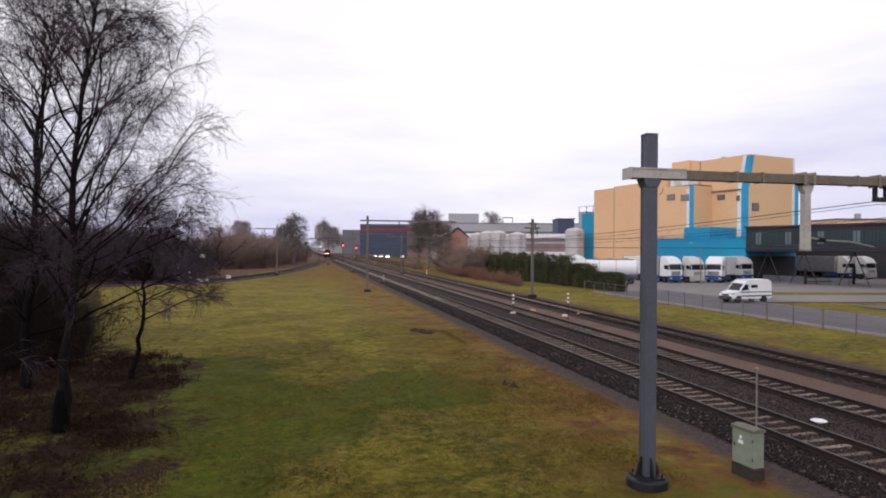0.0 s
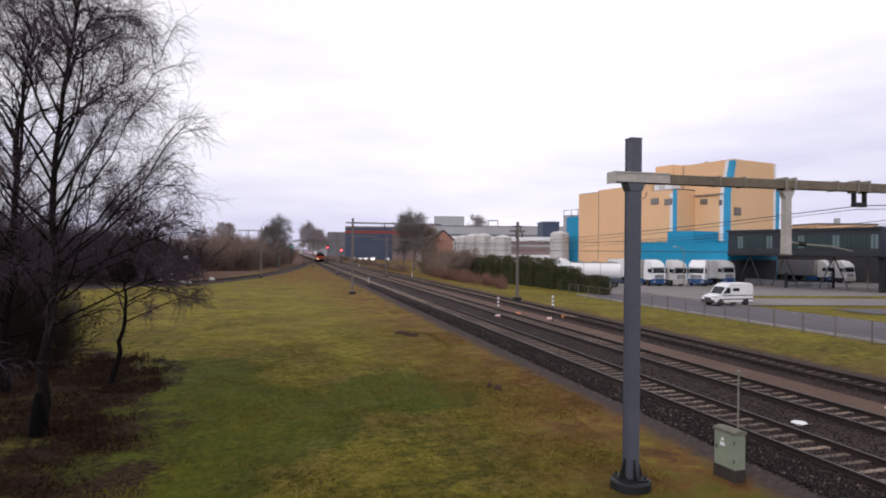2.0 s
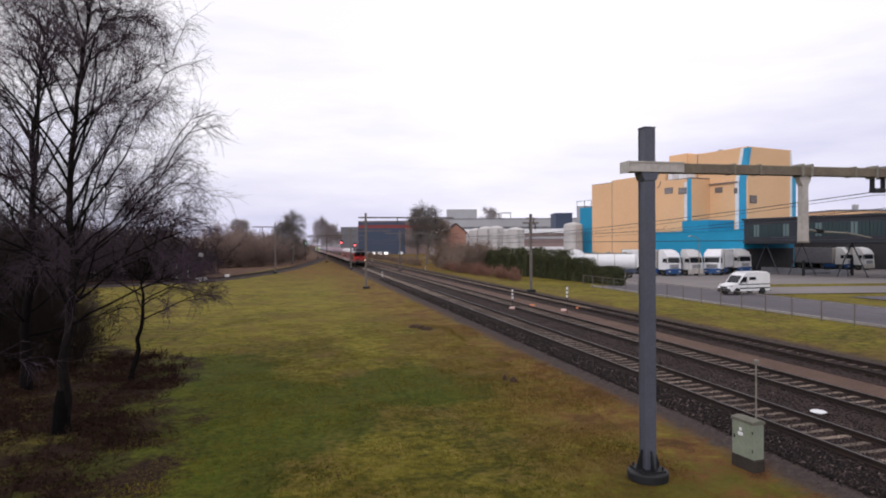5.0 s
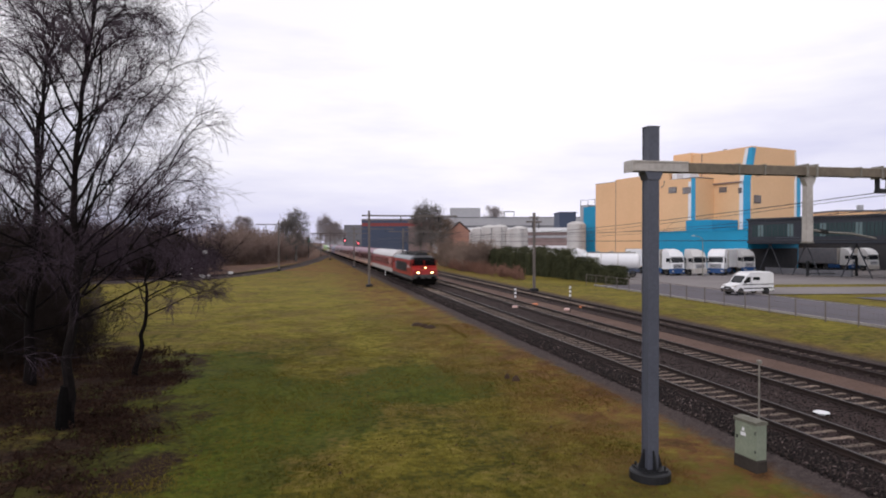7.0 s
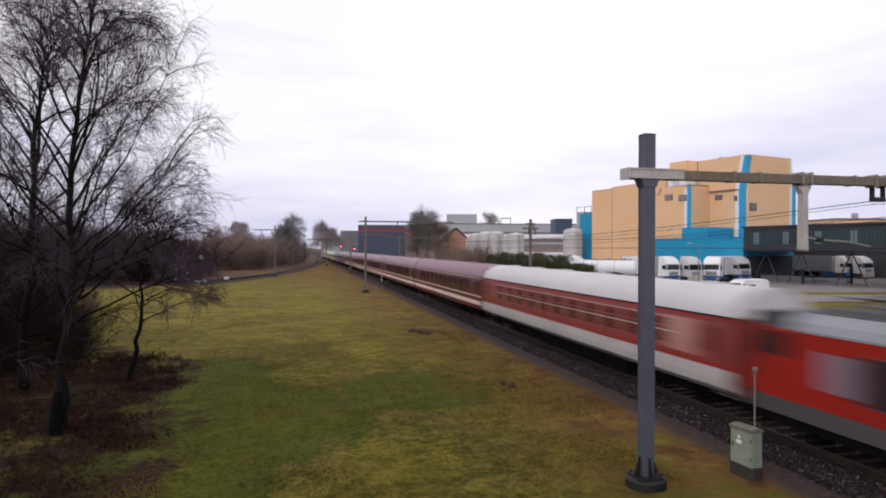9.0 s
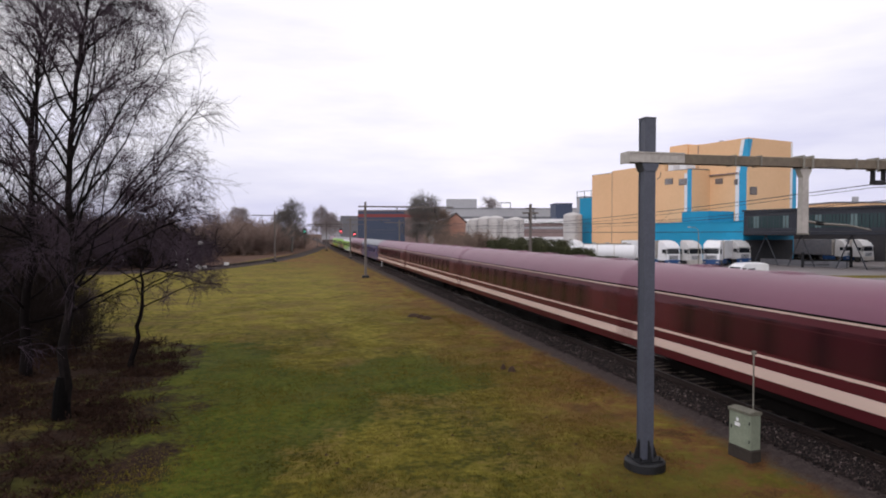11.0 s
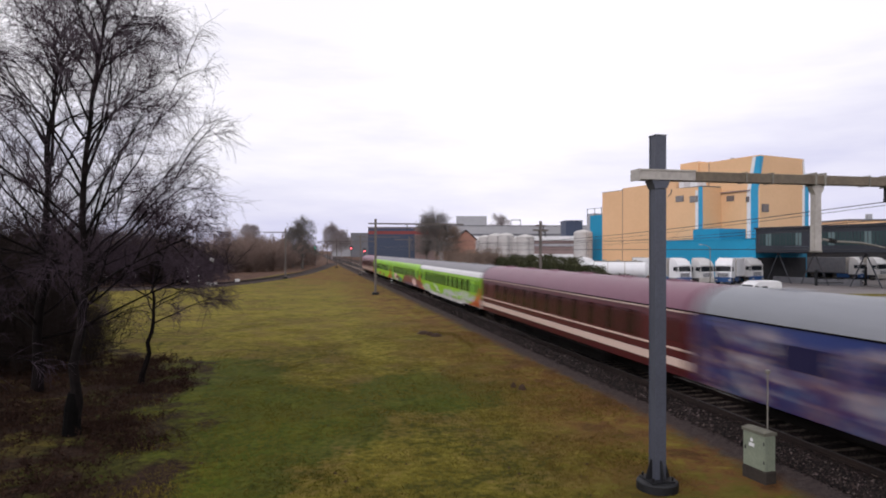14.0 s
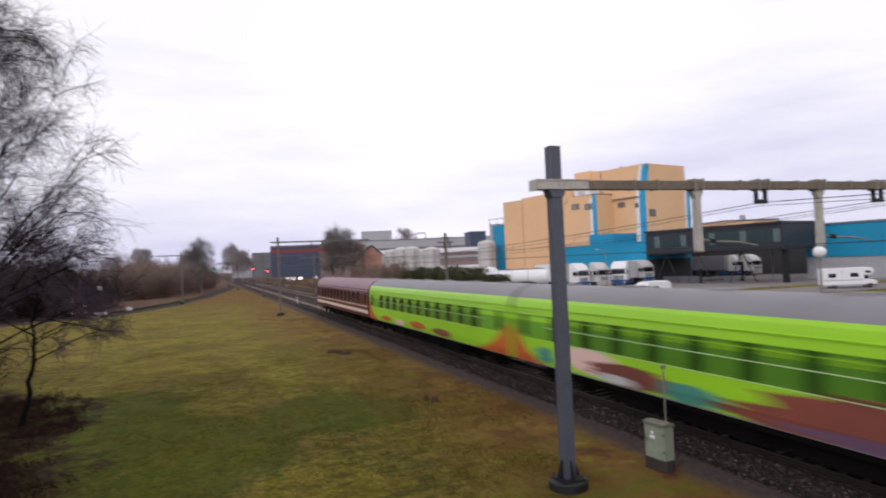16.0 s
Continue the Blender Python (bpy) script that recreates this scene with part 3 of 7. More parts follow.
def build_ballast():
    outline = [(12.1, -0.45), (12.5, -0.26), (12.8, -0.18), (15.3, -0.18), (16.0, -0.23), (16.7, -0.18), (19.3, -0.18), (19.7, -0.24), (19.8, -0.45)]
    s = Shape().prism(outline, "y", -120, 900)
    solid("ballast", s, BALLAST, "dark grey crushed stone ballast bed under the tracks", "ballast", "structure")
    s = Shape().prism([(19.6, -0.45), (19.6, -0.235), (21.0, -0.20), (21.3, -0.45)], "y", -120, 900)
    solid("ballast", s, RUSTBED, "rust-brown gravel strip between two tracks", "ballast", "structure")
    s = Shape().prism([(21.0, -0.45), (21.2, -0.23), (21.5, -0.19), (24.3, -0.19), (24.9, -0.27), (25.2, -0.45)], "y", -120, 900)
    solid("ballast", s, BALLAST, "dark crushed stone bed of the siding track", "ballast", "structure")
    # loose stones along the bed
    s = Shape()
    for i in range(68000):
        y = 7 + min(90.0, rng.expovariate(0.058))
        k = i % 10
        x = R(12.3, 19.5) if k < 5 else (R(12.2, 13.0) if k < 7 else (12.5 + rng.gauss(0, 0.2) if k < 9 else R(21.4, 24.7)))
        z = float(np.interp(x, (11.0, 12.0, 12.5, 12.8, 15.3, 16.0, 16.7, 19.3, 19.7, 21.5, 24.3, 24.8), (-0.45, -0.42, -0.27, -0.19, -0.19, -0.24, -0.19, -0.19, -0.25, -0.20, -0.20, -0.27)))
        r = R(0.018, 0.050) * (1.0 + y * 0.012) * (1.25 if k in (5, 6) else 1.0)
        a, q = R(0, 6.3), R(0.5, 0.9)
        vs = [(x + r * math.cos(a + k * 1.571) * R(0.7, 1.2), y + r * math.sin(a + k * 1.571) * R(0.7, 1.2), z) for k in range(4)]
        s.add(vs + [(x + R(-.3, .3) * r, y + R(-.3, .3) * r, z + r * q)], [(0, 1, 4), (1, 2, 4), (2, 3, 4), (3, 0, 4)])
    solid("stones", s, STONE, "loose grey ballast stones between rails and sleepers", "stones", "stuff")


def rail_shape(x, path):
    """Rails with foot, web and head along straight stations."""
    s = Shape()
    foot, web, head, hz = 0.075, 0.012, 0.036, 0.0
    prof = [(-foot, -0.16), (foot, -0.16), (foot, -0.145), (web, -0.125), (web, -0.045), (head, -0.035), (head, -0.012), (-head, -0.012), (-head, -0.035), (-web, -0.045), (-web, -0.125), (-foot, -0.145)]
    s.prism([(x + u, v) for u, v in prof], "y", path[0], path[1])
    s.prism([(x - 0.034, -0.012), (x + 0.034, -0.012), (x + 0.028, 0.0), (x - 0.028, 0.0)], "y", path[0], path[1], k=1)
    return s


def build_tracks():
    sl = Shape()
    for y0, y1, zt in ((-1.25, -0.80, -0.275), (-0.80, -0.40, -0.215), (-0.40, 0.40, -0.230), (0.40, 0.80, -0.215), (0.80, 1.25, -0.275)):
        sl.add([(y0, -0.13, -0.32), (y1, -0.13, -0.32), (y1, 0.13, -0.32), (y0, 0.13, -0.32),
                (y0, -0.085, zt + 0.06), (y1, -0.085, zt + 0.06), (y1, 0.085, zt + 0.06), (y0, 0.085, zt + 0.06)],
               [(4, 5, 6, 7), (0, 1, 5, 4), (1, 2, 6, 5), (2, 3, 7, 6), (3, 0, 4, 7)])
    sleeper_mesh = sl.mesh("sleeper", SLEEPER)
    for x, lab, near in ((T1, "main line track with worn steel rails on concrete sleepers", 96), (T2, "second main line track on concrete sleepers", 96), (T3, "rusty siding track on dark ballast", 70)):
        tr = thing("railway_track", lab, "track", pose(x, 0, 0), "railway tracks", "structure")
        for side in (-0.755, 0.755):
            part("rail", rail_shape(side, (-120, 900)), [RAIL, RAILTOP if x < 20 else RAIL], tr)
        for i in range(near):
            o = new("sleeper", sleeper_mesh)
            o.parent = tr
            o.matrix_basis = pose(R(-.02, .02), 6.0 + i * 0.6 + R(-.02, .02), 0.0 if x < 20 else -0.03, 0, 0, R(-.5, .5))
        rest = Shape()
        for i in range(near, near + 330):
            y = 6.0 + i * 0.6
            rest.box(-0.80, 0.80, y - 0.085, y + 0.085, -0.3, -0.16)
        tagged(part("sleepers", rest, SLEEPER, tr), kind="stuff")
    # branch line that leaves towards the woods
    tr = thing("railway_track", "curved branch track with rusty rails behind the meadow", "track", group="railway tracks", kind="structure")
    path = [(10.0, 260, 0), (3.7, 190, 0), (-1.0, 152, 0), (-6.0, 126, 0), (-10.6, 110, 0), (-15.0, 101.5, 0), (-24.0, 96, 0), (-37.0, 92, 0), (-80.0, 84, 0)]
    bed, rl = Shape(), Shape()
    for (xa, ya, _), (xb, yb, _) in zip(path, path[1:]):
        d = Vector((xb - xa, yb - ya, 0)).normalized()
        nn = Vector((d.y, -d.x, 0))
        a, b = Vector((xa, ya, 0)), Vector((xb, yb, 0)) + d * 0.05
        q = [(-1.7, -0.5), (-1.3, -0.16), (1.3, -0.16), (1.7, -0.5)]
        bed.add([a + nn * u + Vector((0, 0, w)) for u, w in q] + [b + nn * u + Vector((0, 0, w)) for u, w in q], [(0, 1, 5, 4), (1, 2, 6, 5), (2, 3, 7, 6), (0, 4, 7, 3)])
        for sgn in (-0.755, 0.755):
            rl.add([a + nn * (sgn + u) + Vector((0, 0, w)) for u, w in ((-.04, -.14), (-.04, 0.02), (.04, 0.02), (.04, -.14))] +
                   [b + nn * (sgn + u) + Vector((0, 0, w)) for u, w in ((-.04, -.14), (-.04, 0.02), (.04, 0.02), (.04, -.14))], [(0, 1, 5, 4), (1, 2, 6, 5), (2, 3, 7, 6)])
    part("track_bed", bed, CINDER, tr)
    part("rail", rl, RAIL, tr)


# ---------------------------------------------------------------- catenary masts and line-side things
MY = 13.95


def build_portal():
    p = thing("catenary_portal", "grey steel catenary mast carrying a long box beam over the tracks", "catenary mast", pose(8.17, 13.71, -0.45) @ Matrix.Diagonal((0.983, 0.983, 0.995, 1)))
    s = Shape()
    # H-section mast
    b, t = 0.145, 0.022
    s.prism([(-b, -b), (b, -b), (b, -b + t), (b - 0.02, -b + t), (b - 0.02, b - t), (b, b - t), (b, b), (-b, b), (-b, b - t), (-b + 0.02, b - t), (-b + 0.02, -b + t), (-b, -b + t)], "z", 0.12, 8.40)
    part("mast", s, STEEL, p)
    s = Shape().box(-0.155, 0.155, -0.155, 0.155, 8.40, 8.42)
    part("cap", s, STEEL, p)
    s = Shape().tube([(0, 0, -0.05), (0, 0, 0.13), (0, 0, 0.16)], [0.49, 0.49, 0.46], 28)
    part("foundation", s, STEEL_DARK, p, "round dark concrete foundation")
    s = Shape().box(-0.31, 0.31, -0.31, 0.31, 0.16, 0.20)
    for a in range(4):
        c, d = math.cos(a * math.pi / 2), math.sin(a * math.pi / 2)
        pts = [(0.15, 0.20), (0.31, 0.20), (0.31, 0.26), (0.18, 0.66), (0.15, 0.66)]
        s.add([(c * u - d * w, d * u + c * w, z) for w in (-0.015, 0.015) for u, z in pts], [(0, 1, 2, 3, 4), (9, 8, 7, 6, 5)] + [(i, (i + 1) % 5, 5 + (i + 1) % 5, 5 + i) for i in range(5)])
    part("base_plate", s, STEEL_DARK, p)
    for x in (-0.25, 0.25):
        for y in (-0.25, 0.25):
            part("bolt", Shape().cyl(x, y, 0.20, 0.29, 0.025, 6), STEEL_DARK, p)
    s = Shape()
    s.prism([(-0.155, 7.14), (0.155, 7.14), (0.23, 7.30), (0.23, 7.34), (-0.23, 7.34), (-0.23, 7.30)], "y", -0.17, 0.17)
    part("bracket", s, STEEL, p, "flared bracket under the beam")
    s = Shape()
    s.box(-0.57, 0.90, -0.20, -0.16, 7.34, 7.55).box(-0.57, 0.90, 0.16, 0.20, 7.34, 7.55).box(-0.57, 0.90, -0.22, 0.22, 7.55, 7.585).box(-0.60, -0.57, -0.22, 0.22, 7.32, 7.59)
    part("clamp", s, GALV_LIGHT, p, "pale steel clamp plates round the mast")
    s = Shape()
    s.box(0.35, 21.0, -0.15, 0.15, 7.34, 7.565, 0.012)
    beam = part("beam", s, BEAMRUST, p, "rust-stained steel box beam")
    for x in (2.35, 3.1, 6.0, 8.2, 10.4, 15.2, 17.8, 19.9):
        part("splice", Shape().box(x - 0.02, x + 0.02, -0.17, 0.17, 7.32, 7.59), GALV, beam)
    for x in (4.50, 9.16, 14.0):
        dr = part("dropper", Shape().prism([(x - 0.10, 5.66), (x + 0.10, 5.66), (x + 0.085, 7.08), (x + 0.17, 7.24), (x + 0.17, 7.34), (x - 0.17, 7.34), (x - 0.17, 7.24), (x - 0.085, 7.08)], "y", -0.085, 0.085), GALV_LIGHT, p, "pale steel drop post under the beam")
        part("foot_plate", Shape().box(x - 0.11, x + 0.11, -0.10, 0.10, 5.62, 5.66), GALV, dr)
        for u in (-0.17, 0.11):
            part("clamp", Shape().box(x + u, x + u + 0.06, -0.185, 0.185, 7.30, 7.63, 0.012), GALV, dr)
        arm = Shape().tube([(x + 0.09, -0.05, 5.96), (x + 0.5, -0.05, 5.90), (x + 1.35, -0.05, 5.86), (x + 2.1, -0.05, 5.74)], [0.03, 0.03, 0.028, 0.02], 8)
        arm = part("registration_arm", arm, GALV, dr)
        ins = Shape()
        for k in range(5):
            ins.tube([(x + 0.34 + k * 0.05, -0.05, 5.925 - k * 0.006), (x + 0.365 + k * 0.05, -0.05, 5.922 - k * 0.006)], [0.065, 0.045], 10)
        part("insulator", ins, STEEL_DARK, dr)
    for x in (6.86, 11.75, 16.6):
        h = Shape().prism([(x - 0.20, 7.34), (x - 0.20, 6.98), (x + 0.20, 6.98), (x + 0.20, 7.34), (x + 0.15, 7.34), (x + 0.15, 7.03), (x - 0.15, 7.03), (x - 0.15, 7.34)], "y", -0.06, 0.06)
        hang = part("hanger", h, STEEL_DARK, p, "dark steel hanger frame")
        part("insulator", Shape().box(x - 0.21, x + 0.21, -0.09, 0.09, 6.93, 7.05, 0.03), BLACK, hang)
        for u in (-0.21, 0.15):
            part("clamp", Shape().box(x + u, x + u + 0.06, -0.185, 0.185, 7.30, 7.63, 0.012), GALV, hang)


def sag(x, z0, z1, drop, ya, yb, n=14):
    return [(x, ya + (yb - ya) * i / n, z0 + (z1 - z0) * i / n - drop * 4 * (i / n) * (1 - i / n)) for i in range(n + 1)]


def build_wires():
    spans = [(-50, MY), (MY, 80), (80, 142), (142, 205), (205, 270), (270, 340)]
    for x, xm, lab in ((T1, 15.17, "overhead wires of the main line"), (T2, 20.06, "overhead wires of the second track")):
        w = thing("overhead_line", lab, "wires", group="overhead lines")
        p1, p2 = [], []
        for a, b in spans:
            p = sag(xm, 6.50, 6.50, 0.75, a, b)
            p1 += p[:-1]
            p2 += sag(xm - 0.12, 6.40, 6.40, 0.85, a, b)[:-1]
            for q in p[2:-1:3]:
                if q[1] < 130:
                    part("dropper_wire", Shape().tube([q, (x, q[1], 5.22)], [0.004, 0.004], 3), WIRE, w)
        part("messenger_wire", Shape().tube(p1, [0.012] * len(p1), 4), WIRE, w)
        part("messenger_wire", Shape().tube(p2, [0.008] * len(p2), 4), WIRE, w)
        part("contact_wire", Shape().tube([(x, spans[0][0], 5.22), (x, spans[-1][1], 5.22)], [0.010, 0.010], 4), WIRE, w)
    w = thing("overhead_line", "overhead wires of the siding", "wires", group="overhead lines")
    p = []
    for a, b in ((-50, MY), (MY, 66), (66, 126), (126, 200)):
        p += sag(T3, 6.6, 6.6, 0.7, a, b)[:-1]
    part("messenger_wire", Shape().tube(p, [0.011] * len(p), 4), WIRE, w)
    part("contact_wire", Shape().tube([(T3, -50, 5.25), (T3, 200, 5.25)], [0.010] * 2, 4), WIRE, w)


def far_mast(x, y, z, h, arms, lab):
    p = thing("catenary_mast", lab, "catenary mast", pose(x, y, z), "distant catenary masts")
    part("mast", Shape().box(-0.13, 0.13, -0.13, 0.13, 0.2, h, 0.02), FARPOLE, p)
    part("foundation", Shape().box(-0.42, 0.42, -0.35, 0.35, -0.05, 0.28, 0.05), STEEL_DARK, p)
    for x0, x1, za in arms:
        a = part("arm", Shape().box(x0, x1, -0.07, 0.07, za - 0.09, za + 0.09), FARPOLE, p)
        for u in (x0 * 0.6 + x1 * 0.4, x0 * 0.2 + x1 * 0.8):
            part("insulator", Shape().cyl(u, 0, za - 0.75, za - 0.09, 0.06, 6), STEEL_DARK, a)


def build_masts():
    far_mast(8.41, 80.4, -0.45, 9.6, [(-0.9, 11.5, 9.0)], "weathered catenary mast with a long arm over the tracks")
    far_mast(25.1, 66.0, -0.2, 8.6, [(-0.9, 0.9, 7.6), (-0.55, 0.55, 8.1)], "slim weathered catenary mast beside the siding")
    far_mast(20.0, 126.0, -0.3, 8.2, [(-3.0, 6.0, 7.6)], "slim catenary mast between two tracks")
    far_mast(11.5, 142.0, -0.45, 9.2, [(-1.0, 9.0, 8.6)], "distant catenary mast beside the main line")
    far_mast(-4.23, 126.0, -0.3, 9.7, [(-4.2, 0.4, 8.9)], "catenary mast with a bracket arm beside the branch line")
    far_mast(9.0, 205.0, -0.4, 9.0, [(-6.0, 12.0, 8.4)], "distant catenary portal over the tracks")
    far_mast(21.5, 205.0, -0.4, 9.0, [(-0.5, 0.5, 7.6)], "distant catenary mast beside the tracks")
    far_mast(8.0, 270.0, -0.4, 9.0, [(-8.0, 14.0, 8.4)], "distant catenary portal over the tracks")
    far_mast(-16.0, 240.0, -0.4, 9.0, [(-2.0, 26.0, 8.6)], "distant catenary portal over the branch line")


def build_cabinet():
    c = thing("trackside_cabinet", "pale green steel relay cabinet on a dark plinth in the grass", "cabinet", pose(10.86, 13.60, -0.47, 0, 0, -84) @ Matrix.Diagonal((1.10, 0.8, 1.12, 1)))
    part("plinth", Shape().box(-0.34, 0.34, -0.22, 0.22, 0.0, 0.30, 0.03), DIRT, c)
    part("body", Shape().box(-0.315, 0.315, -0.20, 0.20, 0.30, 1.06, 0.012), CABINET, c)
    part("lid", Shape().prism([(-0.24, 1.06), (0.24, 1.06), (0.24, 1.12), (0.0, 1.15), (-0.24, 1.12)], "x", -0.33, 0.33), LIDGREY, c, "weathered grey-green lid")
    d = part("door", Shape().box(-0.285, 0.285, -0.214, -0.2, 0.35, 1.02, 0.004), CABINET, c)
    part("handle", Shape().box(-0.24, -0.215, -0.24, -0.214, 0.66, 0.74, 0.004), STEEL_DARK, d)
    for z in (0.45, 0.85):
        part("hinge", Shape().box(0.28, 0.30, -0.225, -0.205, z, z + 0.07), STEEL_DARK, d)
    st = Shape().box(-0.09, -0.02, -0.217, -0.214, 0.86, 0.93).box(-0.13, 0.02, -0.217, -0.214, 0.75, 0.83)
    part("sticker", st, WHITE, d, "white sticker")
    m = thing("marker_post", "thin galvanised post with a small head beside the track", "post", pose(11.55, 14.15, -0.42))
    part("post", Shape().cyl(0, 0, 0, 2.5, 0.022, 10), GALV, m)
    part("head", Shape().box(-0.06, 0.06, -0.05, 0.05, 2.44, 2.54, 0.02), GALV, m)
    solid("signal_plate", Shape().tube([(15.8, 16.6, -0.25), (15.8, 16.6, -0.165), (15.8, 16.6, -0.14), (15.8, 16.6, -0.115)], [0.10, 0.12, 0.24, 0.20], 24), WHITE, "round white plate on a stub between the tracks", "marker")
    for x, y, h in ((17.3, 49.8, 1.55), (19.95, 44.8, 2.0), (12.0, 92.0, 1.3), (19.0, 165.0, 1.6), (22.0, 110.0, 1.4)):
        k = thing("striped_post", "thin post with white reflector bands beside the rails", "post", pose(x, y, -0.25), "striped posts")
        part("post", Shape().cyl(0, 0, 0, h, 0.03, 8), STEEL_DARK, k)
        for z in (h - 0.12, h - 0.42, h - 0.72):
            part("band", Shape().cyl(0, 0, z, z + 0.16, 0.075, 12), WHITE, k)
    for x, y, m in ((17.0, 49.0, PINKCAP), (20.35, 46.3, PINKCAP), (19.3, 50.5, ORANGE), (22.2, 47.6, ORANGE), (20.4, 17.6, PINKCAP)):
        b = Shape().box(-0.22, 0.22, -0.14, 0.14, 0, 0.16, 0.05) if y > 20 else Shape().box(-0.05, 0.05, -0.05, 0.05, 0, 0.06, 0.02)
        solid("track_box", b, m, "small pale plastic box between the rails" if m is PINKCAP else "small orange plastic box beside the rails", "box", group="track boxes", place=pose(x, y, -0.17, 0, 0, R(-20, 20)))
    for x, y in ((-15.6, 98.0), (-17.0, 97.0)):
        k = thing("striped_post", "white and black banded post among the shrubs", "post", pose(x, y, -0.45), "striped posts")
        part("post", Shape().cyl(0, 0, 0, 3.2, 0.06, 8), STEEL_DARK, k)
        for z in (0.9, 1.6, 2.3, 2.9):
            part("band", Shape().cyl(0, 0, z, z + 0.35, 0.10, 12), OFFWHITE, k)


def build_signals():
    for x, y, h, m, lab in ((15.9, 240, 5.6, REDLIGHT, "railway signal showing red"), (20.6, 236, 4.6, REDLIGHT, "lower railway signal showing red"), (2.5, 225, 5.6, GREENLIGHT, "railway signal showing green")):
        s = thing("railway_signal", lab, "signal", pose(x, y, -0.3), "railway signals")
        part("post", Shape().cyl(0, 0, 0, h, 0.10, 8), STEEL_DARK, s)
        part("screen", Shape().box(-0.5, 0.5, -0.06, 0.06, h - 0.2, h + 1.5, 0.1), BLACK, s)
        part("lamp", Shape().tube([(0, -0.10, h + 0.5), (0, -0.07, h + 0.5)], [0.27, 0.27], 14), m, s)


# ---------------------------------------------------------------- train
LEN, HALF = 26.4, 1.41
SPEED, AT9 = 36.4, 16.25          # metres a second; rear buffers of the engine at nine seconds


def skin(z_list, x_of, y0, y1, both=True):
    """Side walls through the given heights."""
    s = Shape()
    for sg in (-1, 1):
        vs = [(sg * x_of(z), y, z) for y in (y0, y1) for z in z_list]
        n = len(z_list)
        s.add(vs, [(i, i + 1, n + i + 1, n + i) for i in range(n - 1)])
    return s


def side_x(z):
    return float(np.interp(z, (0.80, 1.15, 2.0, 2.7, 3.12), (1.36, 1.41, 1.41, 1.385, 1.33)))


ROOF = [(1.33, 3.12), (1.27, 3.36), (1.10, 3.62), (0.82, 3.83), (0.45, 3.97), (0.0, 4.02)]
ROOF = ROOF + [(-x, z) for x, z in ROOF[-2::-1]]


def bogie(root, y):
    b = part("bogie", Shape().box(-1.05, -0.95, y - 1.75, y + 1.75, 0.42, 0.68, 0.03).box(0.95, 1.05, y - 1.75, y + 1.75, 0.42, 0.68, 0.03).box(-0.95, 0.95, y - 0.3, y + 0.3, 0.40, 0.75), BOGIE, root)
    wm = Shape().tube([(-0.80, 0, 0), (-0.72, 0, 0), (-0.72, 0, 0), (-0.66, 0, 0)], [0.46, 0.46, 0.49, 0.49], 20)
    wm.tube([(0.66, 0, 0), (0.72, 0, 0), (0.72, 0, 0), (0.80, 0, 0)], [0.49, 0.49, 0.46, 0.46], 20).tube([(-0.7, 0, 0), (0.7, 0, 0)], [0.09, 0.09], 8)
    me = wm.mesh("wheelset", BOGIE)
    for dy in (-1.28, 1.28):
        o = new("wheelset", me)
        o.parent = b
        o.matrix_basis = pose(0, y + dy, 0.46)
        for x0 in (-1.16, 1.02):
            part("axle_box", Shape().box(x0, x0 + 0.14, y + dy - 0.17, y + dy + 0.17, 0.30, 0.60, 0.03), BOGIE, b)


